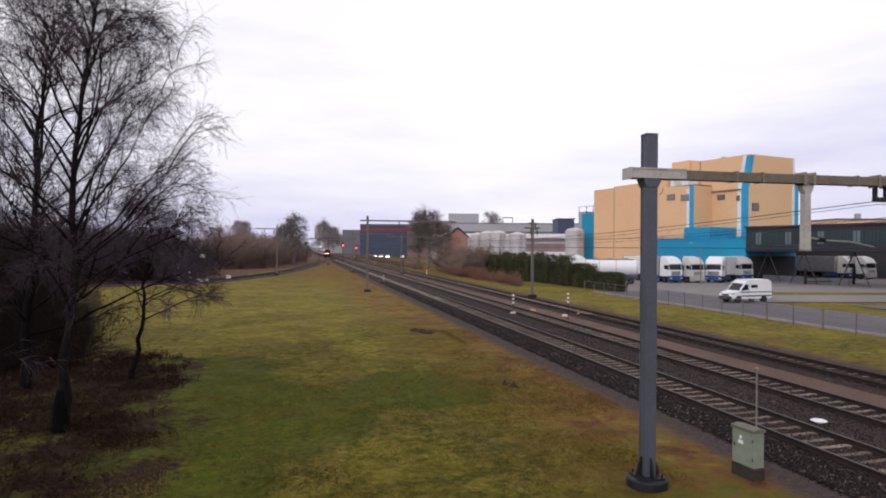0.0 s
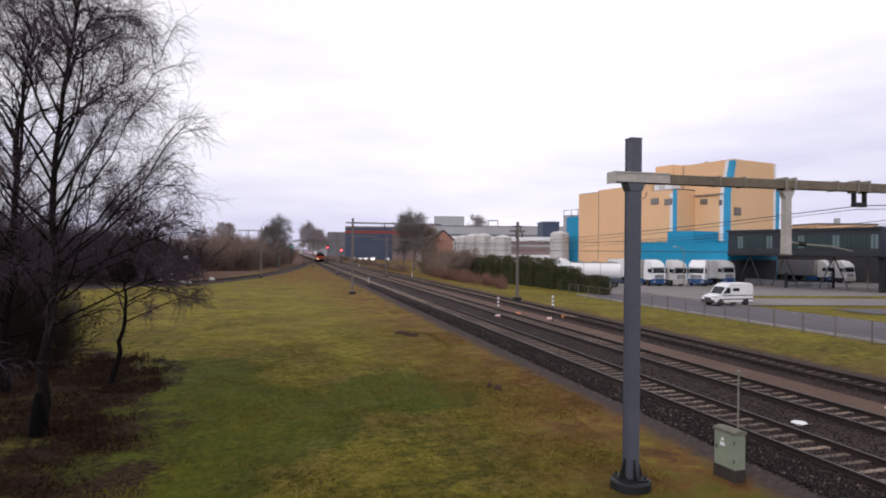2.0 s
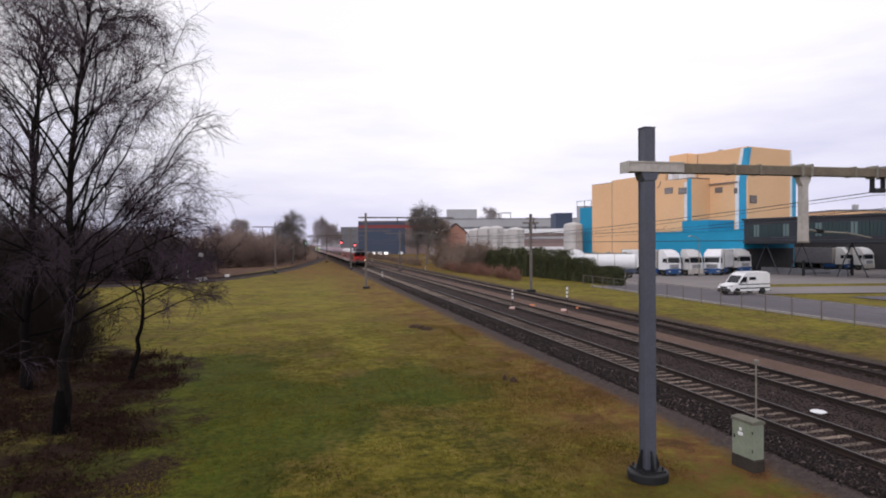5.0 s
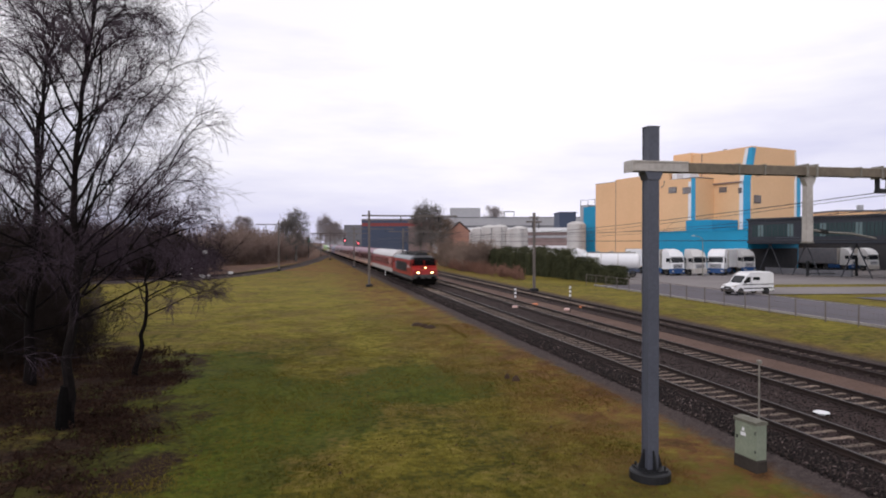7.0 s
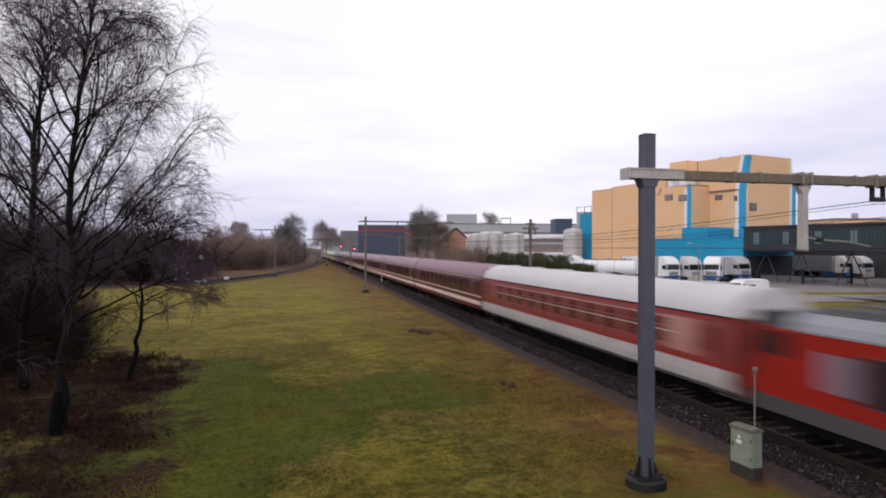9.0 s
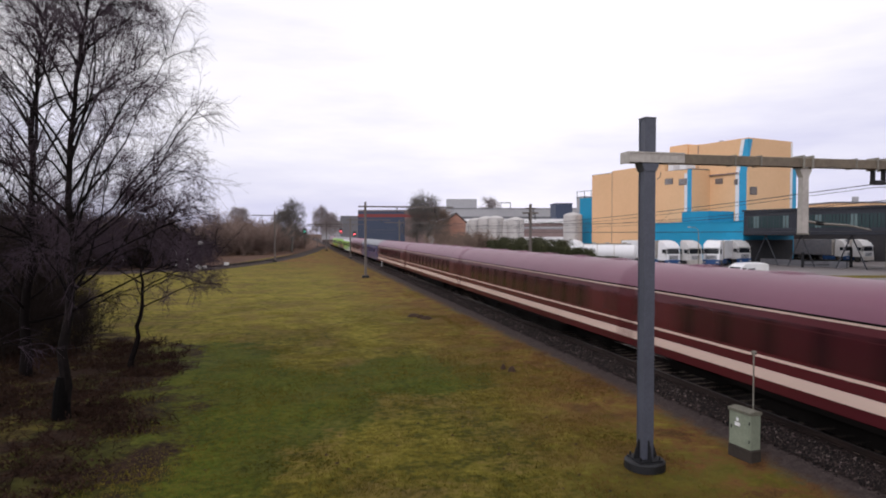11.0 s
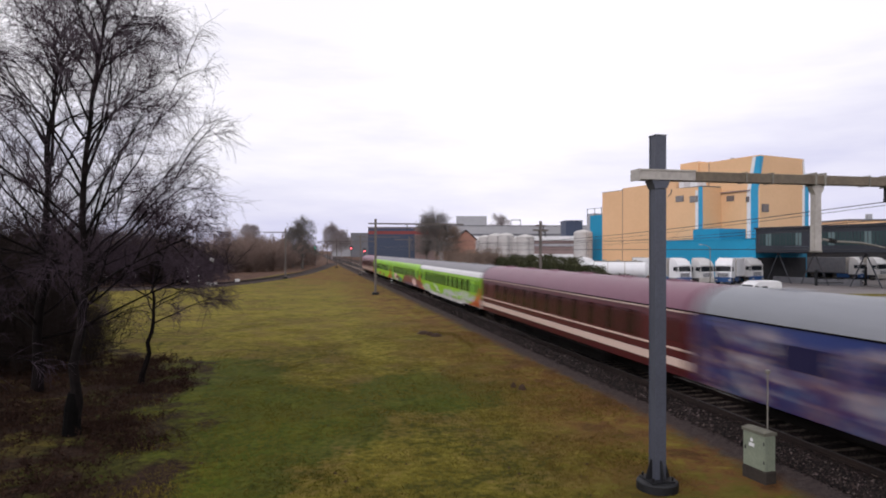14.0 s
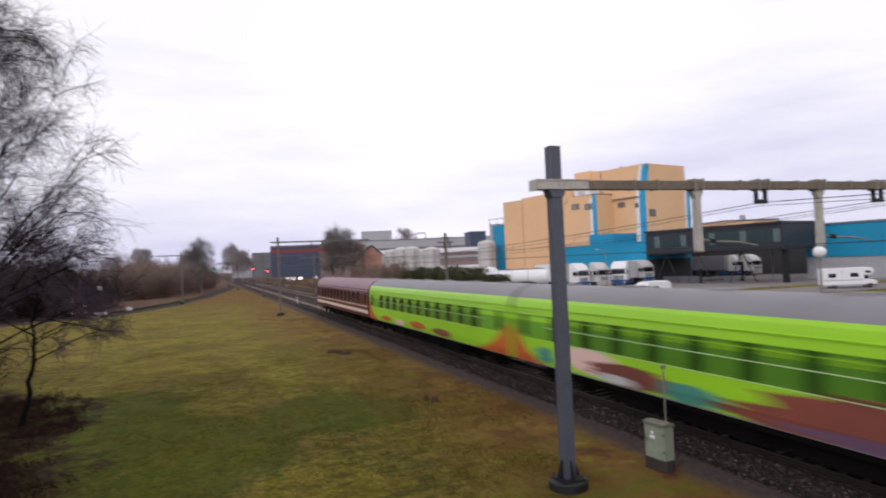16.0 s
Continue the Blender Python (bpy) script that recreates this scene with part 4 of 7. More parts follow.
def coach(name, label, side, roof, win, bands=(), roof_edge=None, low=None, wz=(1.92, 2.78), nwin=11, tail=(), swoop=None, ribs=False, frame_paint=None):
    c = thing(name, label, "railway coach", group="coaches of the train")
    y0, y1 = 0.22, LEN - 0.22
    part("body", skin([0.82, 1.15, 2.0, 2.7, 3.12], side_x, y0, y1).prism([(-1.36, 0.82), (1.36, 0.82), (1.41, 1.15), (1.41, 2.0), (1.385, 2.7), (1.33, 3.12), (-1.33, 3.12), (-1.385, 2.7), (-1.41, 2.0), (-1.41, 1.15)], "y", y0, y0 + 0.05)
         .prism([(-1.36, 0.82), (1.36, 0.82), (1.41, 1.15), (1.41, 2.0), (1.385, 2.7), (1.33, 3.12), (-1.33, 3.12), (-1.385, 2.7), (-1.41, 2.0), (-1.41, 1.15)], "y", y1 - 0.05, y1)
         .add([(-1.36, y0, 0.82), (1.36, y0, 0.82), (1.36, y1, 0.82), (-1.36, y1, 0.82)], [(0, 1, 2, 3)]), side, c)
    rf = part("roof", Shape().prism(ROOF, "y", y0 - 0.04, y1 + 0.04), roof, c, smooth=True)
    if roof_edge:
        s = Shape()
        for sg in (-1, 1):
            q = [(1.335, 3.12), (1.31, 3.24), (1.276, 3.365), (1.20, 3.485)]
            vs = [(sg * u, y, z + 0.006) for y in (y0 - 0.045, y1 + 0.045) for u, z in q]
            s.add(vs, [(i, i + 1, 5 + i, 4 + i) for i in range(3)])
        part("roof_edge", s, roof_edge, rf)
    vent = Shape().box(-0.25, 0.25, -0.3, 0.3, 3.98, 4.07, 0.03).mesh("roof_vent", roof)
    for k in range(6):
        o = new("roof_vent", vent)
        o.parent = rf
        o.matrix_basis = pose(0, 3.0 + k * 4.1, 0)
    seam = Shape().prism([(u * 1.003, z + 0.008) for u, z in (ROOF[3:-3] if roof_edge else ROOF)], "y", -0.012, 0.012).mesh("roof_seam", roof)
    for k in range(1, 9):
        o = new("roof_seam", seam)
        o.parent = rf
        o.matrix_basis = pose(0, y0 + k * (y1 - y0) / 9, 0)
    for za, zb, m, lab in bands:
        s = Shape()
        for sg in (-1, 1):
            s.add([(sg * (side_x(z) + 0.005), y, z) for y in (y0, y1) for z in (za, (za + zb) / 2, zb)], [(0, 1, 4, 3), (1, 2, 5, 4)])
        part("stripe", s, m, c, lab)
    gut = Shape().box(-1.375, -1.33, y0, y1, 3.09, 3.13).box(1.33, 1.375, y0, y1, 3.09, 3.13)
    part("gutter", gut, roof_edge or low or roof, c)
    # windows with frames, shared by both sides
    pitch = (LEN - 6.4) / nwin
    ww = pitch * 0.62
    wm = Shape().add([(-side_x(z) - 0.006, y, z) for y in (-ww / 2, ww / 2) for z in (wz[0], (wz[0] + wz[1]) / 2, wz[1])], [(0, 1, 4, 3), (1, 2, 5, 4)])
    wmesh = wm.mesh("window", win)
    fm = Shape()
    for a, b, z0, z1 in ((-ww / 2 - 0.05, ww / 2 + 0.05, wz[1], wz[1] + 0.05), (-ww / 2 - 0.05, ww / 2 + 0.05, wz[0] - 0.05, wz[0]), (-ww / 2 - 0.05, -ww / 2, wz[0], wz[1]), (ww / 2, ww / 2 + 0.05, wz[0], wz[1]), (-ww / 2, ww / 2, wz[1] - 0.30, wz[1] - 0.27)):
        fm.add([(-side_x(z) - 0.012, y, z) for y in (a, b) for z in (z0, z1)], [(0, 1, 3, 2)])
    fmesh = fm.mesh("window_frame", frame_paint or (BLACK if win is WINDOW else win))
    for k in range(nwin):
        for turn in (0, 180):
            o = new("window", wmesh)
            o.parent = c
            o.matrix_basis = pose(0, 3.2 + pitch * (k + 0.5), 0, 0, 0, turn)
            f = new("window_frame", fmesh)
            f.parent = o
    dm = Shape()
    for a, b, z0, z1 in ((-0.42, 0.42, 0.95, 0.97), (-0.42, -0.40, 0.95, 2.95), (0.40, 0.42, 0.95, 2.95), (-0.42, 0.42, 2.93, 2.95)):
        dm.add([(-side_x(z) - 0.009, y, z) for y in (a, b) for z in (z0, (z0 + z1) / 2, z1)], [(0, 1, 4, 3), (1, 2, 5, 4)])
    dmesh = dm.mesh("door", BLACK)
    pm = Shape().add([(-side_x(z) - 0.010, y, z) for y in (-0.24, 0.24) for z in (2.0, 2.4, 2.8)], [(0, 1, 4, 3), (1, 2, 5, 4)]).mesh("pane", win)
    for y in (1.25, LEN - 1.25):
        for turn in (0, 180):
            o = new("door", dmesh)
            o.parent = c
            o.matrix_basis = pose(0, y, 0, 0, 0, turn)
            q = new("pane", pm)
            q.parent = o
    if ribs:
        rb = Shape()
        for z in (1.05, 1.22, 1.40):
            rb.box(-1.43, -1.405, y0, y1, z, z + 0.03).box(1.405, 1.43, y0, y1, z, z + 0.03)
        part("ribs", rb, side, c)
    if swoop:
        for sg in (-1, 1):
            for ya, yb in ((y0, y0 + 4.2), (y1, y1 - 3.0)):
                s = Shape()
                n = 10
                top = [(ya + (yb - ya) * i / n, 0.86 + 1.55 * (1 - i / n) ** 2.2) for i in range(n + 1)]
                vs = []
                for y, z in top:
                    for w in (0.84, min(1.15, z), min(2.0, z), z):
                        vs.append((sg * (side_x(w) + 0.009), y, w))
                s.add(vs, [(4 * i + j, 4 * i + j + 1, 4 * i + 5 + j, 4 * i + 4 + j) for i in range(n) for j in (0, 1, 2)])
                part("swoosh", s, swoop, c, "orange-red curved swoosh at the coach end")
    for y in (3.7, LEN - 3.7):
        bogie(c, y)
    # Equipment boxes drawn long and deep, so the underside closes up as shade.
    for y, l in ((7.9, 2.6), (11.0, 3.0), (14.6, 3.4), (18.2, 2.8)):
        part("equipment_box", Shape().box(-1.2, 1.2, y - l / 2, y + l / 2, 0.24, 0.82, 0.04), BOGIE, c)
    # Most skirts take the painted shade black instead of the coach paint.
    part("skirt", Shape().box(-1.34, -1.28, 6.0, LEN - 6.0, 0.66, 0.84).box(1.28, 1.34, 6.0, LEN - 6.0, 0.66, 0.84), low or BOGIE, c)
    for y, sg in ((0.0, -1), (LEN, 1)):
        part("gangway", Shape().box(-0.55, 0.55, min(y, y - sg * 0.24), max(y, y - sg * 0.24), 1.1, 3.35, 0.06), BLACK, c)
        for x in (-0.87, 0.87):
            part("buffer", Shape().tube([(x, y - sg * 0.26, 1.05), (x, y - sg * 0.05, 1.05), (x, y - sg * 0.05, 1.05), (x, y - sg * 0.01, 1.05)], [0.09, 0.09, 0.22, 0.22], 12), BOGIE, c)
    for y in tail:
        for x in (-1.0, 1.0):
            part("tail_lamp", Shape().tube([(x, y, 1.55), (x, y + 0.05, 1.55)], [0.09, 0.09], 12), REDLIGHT, c)
    return c


def loco():
    c = thing("electric_locomotive", "red electric locomotive with grey roof, dark grilles and lit headlamps", "locomotive")
    L = 17.6
    # the body spans from 0 (front buffers) to L along y; cab fronts with a broken nose: the windscreen leans forward over it
    prof = [(0.72, 0.95), (0.64, 1.30), (0.70, 1.92), (1.26, 2.40), (1.08, 3.10)]
    prof = prof + [(L - u, w) for u, w in prof[::-1]]
    part("body", Shape().prism(prof, "x", -1.47, 1.47), RED, c)
    part("underframe", Shape().prism([(0.62, 0.55), (0.50, 0.95), (L - 0.50, 0.95), (L - 0.62, 0.55)], "x", -1.42, 1.42), BOGIE, c, "lower frame with painted underside shade")
    part("side_sill", Shape().box(-1.485, -1.465, 0.62, L - 0.62, 0.80, 1.22).box(1.465, 1.485, 0.62, L - 0.62, 0.80, 1.22), LOWGREY, c, "dusty grey lower side band")
    q = [(1.47, 3.10), (1.36, 3.30), (1.05, 3.52), (0.55, 3.64), (-0.55, 3.64), (-1.05, 3.52), (-1.36, 3.30), (-1.47, 3.10)]
    st = [(1.06, 0.55), (1.40, 0.78), (2.1, 0.96), (2.8, 1.0), (L - 2.8, 1.0), (L - 2.1, 0.96), (L - 1.40, 0.78), (L - 1.06, 0.55)]
    vs = [(u, y, 3.10 + (w - 3.10) * k) for y, k in st for u, w in q]
    fs = [(8 * i + j, 8 * i + (j + 1) % 8, 8 * i + 8 + (j + 1) % 8, 8 * i + 8 + j) for i in range(len(st) - 1) for j in range(8)]
    rf = part("roof", Shape().add(vs, fs + [tuple(range(8)), tuple(range(8 * len(st) - 8, 8 * len(st)))]), BLACKROOF, c, "sooty dark grey roof")
    for sg in (-1, 1):
        q = [(1.475, 3.05), (1.475, 3.11), (1.37, 3.305), (1.06, 3.527)]
        part("roof_edge", Shape().add([(sg * (u + 0.01), y, z + 0.005) for y in (2.2, L - 2.2) for u, z in q], [(i, i + 1, 5 + i, 4 + i) for i in range(3)]), LOCOROOF, c, "pale grey roof edge")
    for sg in (-1, 1):
        g = part("grille", Shape().box(min(sg * 1.475, sg * 1.495), max(sg * 1.475, sg * 1.495), 4.7, 13.3, 1.62, 2.72), STEEL_DARK, c, "long dark grey ventilation grille")
        part("side_panel", Shape().box(min(sg * 1.475, sg * 1.49), max(sg * 1.475, sg * 1.49), 13.45, 14.35, 1.70, 2.64), STEEL_PANEL, c, "pale grey side panel")
        part("grille_frame", Shape().box(min(sg * 1.475, sg * 1.50), max(sg * 1.475, sg * 1.50), 4.65, 12.95, 1.585, 1.62).box(min(sg * 1.475, sg * 1.50), max(sg * 1.475, sg * 1.50), 4.65, 12.95, 2.72, 2.755), LOWGREY, g)
        for k in range(20):
            part("slat", Shape().box(min(sg * 1.495, sg * 1.512), max(sg * 1.495, sg * 1.512), 4.9 + k * 0.4, 5.18 + k * 0.4, 1.72, 2.62), STEEL_DARK, g)
        part("cab_window", Shape().box(min(sg * 1.47, sg * 1.482), max(sg * 1.47, sg * 1.482), 1.38, 2.15, 2.35, 2.98, 0.0), WINDOW, c)
        part("cab_window", Shape().box(min(sg * 1.47, sg * 1.482), max(sg * 1.47, sg * 1.482), L - 2.15, L - 1.38, 2.35, 2.98, 0.0), WINDOW, c)
        d = part("cab_door", Shape().box(min(sg * 1.47, sg * 1.478), max(sg * 1.47, sg * 1.478), 2.9, 3.6, 1.15, 2.9), RED, c)
        part("handrail", Shape().tube([(sg * 1.53, 2.82, 1.2), (sg * 1.53, 2.82, 2.4)], [0.02, 0.02], 6), GALV, d)
        part("number_bars", Shape().box(min(sg * 1.472, sg * 1.48), max(sg * 1.472, sg * 1.48), 2.75, 4.5, 2.12, 2.22).box(min(sg * 1.472, sg * 1.486), max(sg * 1.472, sg * 1.486), 2.9, 4.45, 2.27, 2.37), OFFWHITE, c, "plain white marking bars")
    for y, sg in ((0, 1), (L, -1)):
        for x0, x1 in ((-1.40, -0.05), (0.05, 1.40)):
            yb, yt = y + sg * 1.25, y + sg * 1.04
            u0, u1 = x0 * 0.90, x1 * 0.90
            s = Shape().add([(x0, yb - sg * 0.02, 2.44), (x1, yb - sg * 0.02, 2.44), (u1, yt - sg * 0.02, 3.30), (u0, yt - sg * 0.02, 3.30), (x0, yb + sg * 0.05, 2.42), (x1, yb + sg * 0.05, 2.42), (u1, yt + sg * 0.05, 3.33), (u0, yt + sg * 0.05, 3.33)],
                            [(0, 1, 2, 3), (0, 4, 5, 1), (1, 5, 6, 2), (2, 6, 7, 3), (3, 7, 4, 0)])
            w = part("windscreen", s, WINDSCREEN, c, "black windscreen")
            part("wiper", Shape().tube([((x0 + x1) / 2, yb - sg * 0.04, 2.44), ((x0 + x1) / 2 + 0.25, yb - sg * 0.17, 2.95)], [0.012, 0.012], 4), BLACK, w)
        part("nose_band", Shape().box(-1.40, 1.40, min(y + sg * 0.60, y + sg * 0.72), max(y + sg * 0.60, y + sg * 0.72), 0.72, 1.42, 0.03), LOWGREY, c, "grey front apron with lamp clusters")
        lit = sg > 0
        for x in (-0.84, 0.84):
            h = part("headlamp_housing", Shape().box(x - 0.29, x + 0.29, min(y + sg * 0.55, y + sg * 0.70), max(y + sg * 0.55, y + sg * 0.70), 1.52, 1.76, 0.03), STEEL_DARK, c)
            for dx in (-0.05, 0.05):
                part("headlamp", Shape().tube([(x + dx, y + sg * 0.56, 1.64), (x + dx, y + sg * 0.53, 1.64)], [0.034, 0.034], 14), HEADLIGHT if lit else GREYPAINT, h, "glowing round headlamp" if lit else "")
        h = part("upper_lamp_housing", Shape().box(-0.32, 0.32, min(y + sg * 0.80, y + sg * 1.08), max(y + sg * 0.80, y + sg * 1.08), 2.06, 2.28, 0.02), STEEL_DARK, c)
        for dx in (-0.05, 0.05):
            part("headlamp", Shape().tube([(dx, y + sg * 0.81, 2.18), (dx, y + sg * 0.775, 2.18)], [0.034, 0.034], 14), HEADLIGHT if lit else GREYPAINT, h, "glowing round headlamp" if lit else "")
        for x in (-0.87, 0.87):
            part("buffer", Shape().tube([(x, y + sg * 0.66, 1.05), (x, y + sg * 0.08, 1.05), (x, y + sg * 0.08, 1.05), (x, y, 1.05)], [0.11, 0.11, 0.25, 0.25], 14), BOGIE, c)
        part("snow_plough", Shape().box(-1.25, 1.25, min(y + sg * 0.55, y + sg * 0.72), max(y + sg * 0.55, y + sg * 0.72), 0.22, 0.60, 0.03), BOGIE, c)
        part("coupling", Shape().box(-0.10, 0.10, min(y + sg * 0.12, y + sg * 0.5), max(y + sg * 0.12, y + sg * 0.5), 0.85, 1.10, 0.03), BOGIE, c)
    for y in (3.6, L - 3.6):
        bogie(c, y)
    part("transformer", Shape().box(-1.25, 1.25, 6.6, 11.0, 0.25, 0.60, 0.06), BOGIE, c)
    for y in (3.3, 6.9, 10.4):
        part("roof_equipment", Shape().box(-0.75, 0.75, y - 0.9, y + 0.9, 3.62, 3.86, 0.08), STEEL_DARK, rf)
    ins = Shape().tube([(0, 0, 3.55), (0, 0, 3.95)], [0.07, 0.05], 8).mesh("insulator", STEEL_DARK)
    for k in range(9):
        for x in (-0.6, 0.6):
            o = new("insulator", ins)
            o.parent = rf
            o.matrix_basis = pose(x, 2.5 + k * 1.5, 0)
    part("busbar", Shape().tube([(-0.6, 2.5, 3.97), (-0.6, 14.5, 3.97)], [0.025, 0.025], 6).tube([(0.6, 2.5, 3.97), (0.6, 14.5, 3.97)], [0.025, 0.025], 6), STEEL_DARK, rf)
    for y0, up in ((2.6, False), (13.2, True)):
        s = Shape()
        top = 5.12 if up else 4.15
        mid = (y0 + (1.5 if up else 1.9), (3.9 + top) / 2 if up else 4.05)
        for x in (-0.45, 0.45):
            s.tube([(x, y0, 3.9), (x * 0.8, mid[0], mid[1]), (x * 0.9, y0 + 0.2, top - 0.05)], [0.035, 0.03, 0.025], 6)
        for dy in (-0.2, 0.2):
            s.tube([(-0.9, y0 + 0.2 + dy, top - 0.18), (-0.6, y0 + 0.2 + dy, top), (0.6, y0 + 0.2 + dy, top), (0.9, y0 + 0.2 + dy, top - 0.18)], [0.025] * 4, 6)
        s.tube([(-0.55, y0, 3.9), (0.55, y0, 3.9)], [0.05, 0.05], 6)
        part("pantograph", s, STEEL_DARK, rf)
    return c


def artwork(c, yc, zc, ry, rz, m, seed):
    """A ragged painted patch on both sides of a coach."""
    for sg in (-1, 1):
        r2, off = random.Random(seed), 0.009 + 0.0004 * (seed % 12)
        lo, hi = max(0.85, zc - rz), zc + rz
        zs = sorted({round(lo + (hi - lo) * i / 9, 3) for i in range(10)} | ({1.15} if lo < 1.15 < hi else set()))
        vs = []
        for z in zs:
            k = ry * math.sqrt(max(0.02, 1 - ((z - zc) / rz) ** 2))
            x = sg * (side_x(z) + off)
            vs += [(x, yc - k * r2.uniform(0.75, 1.12), z), (x, yc + k * r2.uniform(0.75, 1.12), z)]
        part("artwork", Shape().add(vs, [(2 * i, 2 * i + 1, 2 * i + 3, 2 * i + 2) for i in range(len(zs) - 1)]), m, c, "ragged painted patch")


def build_train():
    cars = [(loco(), AT9 - 17.6)]
    red = coach("red_coach", "dull red coach with white lower panel and pale roof", REDDULL, SILVER, REDWIN,
                [(0.84, 1.52, COACHWHITE, "off-white lower panel"), (1.52, 1.62, RED, ""), (2.97, 3.06, RED, "")], low=BOGIE, frame_paint=REDTRIM)
    for za, zb in ((2.33, 2.355), (2.83, 2.845)):
        w = Shape()
        for sg in (-1, 1):
            w.add([(sg * (side_x(z) + 0.016), y, z) for y in (3.0, LEN - 3.0) for z in (za, zb)], [(0, 1, 3, 2)])
        part("window_rail", w, OFFWHITE, red, "thin pale line along the windows")
    for sg in (-1, 1):
        part("end_panel", Shape().add([(sg * (side_x(z) + 0.016), y, z) for y in (1.9, 3.6) for z in (1.75, 2.35, 2.9)], [(0, 1, 4, 3), (1, 2, 5, 4)]), FADED, red, "faded pale panel at the coach end")
        part("sill", Shape().add([(sg * (side_x(z) + 0.010), y, z) for y in (0.25, LEN - 0.25) for z in (0.82, 0.93)], [(0, 1, 3, 2)]), LOWGREY, red)
    cars.append((red, AT9))
    maroon = coach("maroon_coach", "glossy maroon sleeping coach with cream stripes and maroon roof", MAROON, MAROONROOF, MAROONWIN,
                   [(1.12, 1.42, CREAM, "broad cream stripe"), (1.70, 1.78, CREAM, "thin cream stripe"), (3.02, 3.08, CREAM, "thin cream stripe")], low=BOGIE)
    cars.append((maroon, AT9 + LEN))
    for k in (2, 3, 4, 5, 7):
        cars.append((copy_thing(maroon, Matrix()), AT9 + k * LEN))
    last = coach("maroon_coach", "maroon coach with cream stripes and pale dusty roof end", MAROON, MAROONROOF, MAROONWIN,
                 [(1.12, 1.42, CREAM, "broad cream stripe"), (1.70, 1.78, CREAM, "thin cream stripe"), (3.02, 3.08, CREAM, "thin cream stripe")], low=BOGIE, tail=(LEN - 0.2,))
    cars.append((last, AT9 + 11 * LEN))
    blue = coach("blue_coach", "coach painted with a blue and purple mural, pale roof", BLUEMURAL, BLUEROOF, BLUEWIN, [], low=BOGIE, wz=(2.05, 2.6), nwin=6)
    cars.append((blue, AT9 + 6 * LEN))
    ga = coach("green_coach", "lime green coach with pale grey patches and orange swoosh", GREENMURAL_A, GREYPAINT, LIMEWIN, [(0.82, 0.95, OFFWHITE, ""), (1.88, 2.82, LIMEBAND, "dark green window band")], roof_edge=WHITE, low=OFFWHITE, swoop=BURNT)
    gb = coach("green_coach", "lime green coach with brown and purple artwork and orange swoosh", LIME, GREYPAINT, LIMEWIN, [(0.82, 0.86, GREYPAINT, ""), (1.88, 2.82, LIMEBAND, "dark green window band")], roof_edge=LIME, low=BOGIE, swoop=BURNT)
    w = Shape()
    for sg in (-1, 1):
        for za, zb in ((2.36, 2.385), (1.84, 1.86)):
            w.add([(sg * (side_x(z) + 0.016), y, z) for y in (3.0, LEN - 3.0) for z in (za, zb)], [(0, 1, 3, 2)])
    part("window_rail", w, PALELIME, gb, "thin pale green line along the windows")
    far = copy_thing(gb, Matrix())
    skin_tone, brown, tealp, purple = PINKCAP, BURNT_BROWN, TEAL_ART, PURPLE_ART
    for k, (yc, zc, ry, rz, m) in enumerate(((20.4, 1.42, 1.7, 0.46, skin_tone), (18.2, 1.22, 2.3, 0.36, brown), (18.9, 1.02, 1.1, 0.16, OFFWHITE), (15.4, 1.12, 1.3, 0.30, tealp), (23.4, 1.25, 0.8, 0.35, tealp),
                                              (6.4, 1.28, 7.8, 0.78, brown), (6.0, 0.98, 6.4, 0.20, purple), (3.8, 1.30, 1.6, 0.40, skin_tone))):
        artwork(gb, yc, zc, ry, rz, m, k)
    for k, (yc, zc, ry, rz, m) in enumerate(((21.0, 1.15, 1.4, 0.20, BURNT), (17.5, 1.10, 1.3, 0.18, skin_tone), (13.5, 1.20, 1.6, 0.24, BURNT), (9.0, 1.12, 1.7, 0.22, brown))):
        artwork(far, yc, zc, ry, rz, m, 20 + k)
    cars += [(ga, AT9 + 8 * LEN), (gb, AT9 + 9 * LEN), (far, AT9 + 10 * LEN)]
    return cars


TRAIN = build_train()


def motions():
    for car, y9 in TRAIN:
        walk(car, [(t, pose(T1, y9 + SPEED * (9.0 - t), 0)) for t in range(0, 17)])


# ---------------------------------------------------------------- factory and far buildings
# the works stand turned by a little against the line: u runs away from the track, v along it
PHI = 14.0
WORKS = (69.0, 106.0)              # where the low blue front and the beige block meet the yard


def works(name, lab, cat="building"):
    return thing(name, lab, cat, pose(WORKS[0], WORKS[1], -0.06, 0, 0, PHI))


def joints(s, x, y0, y1, z0, z1, step, t=0.03):
    y = y0 + step
    while y < y1 - 0.1:
        s.box(x - t, x, y - 0.03, y + 0.03, z0, z1)
        y += step
    return s


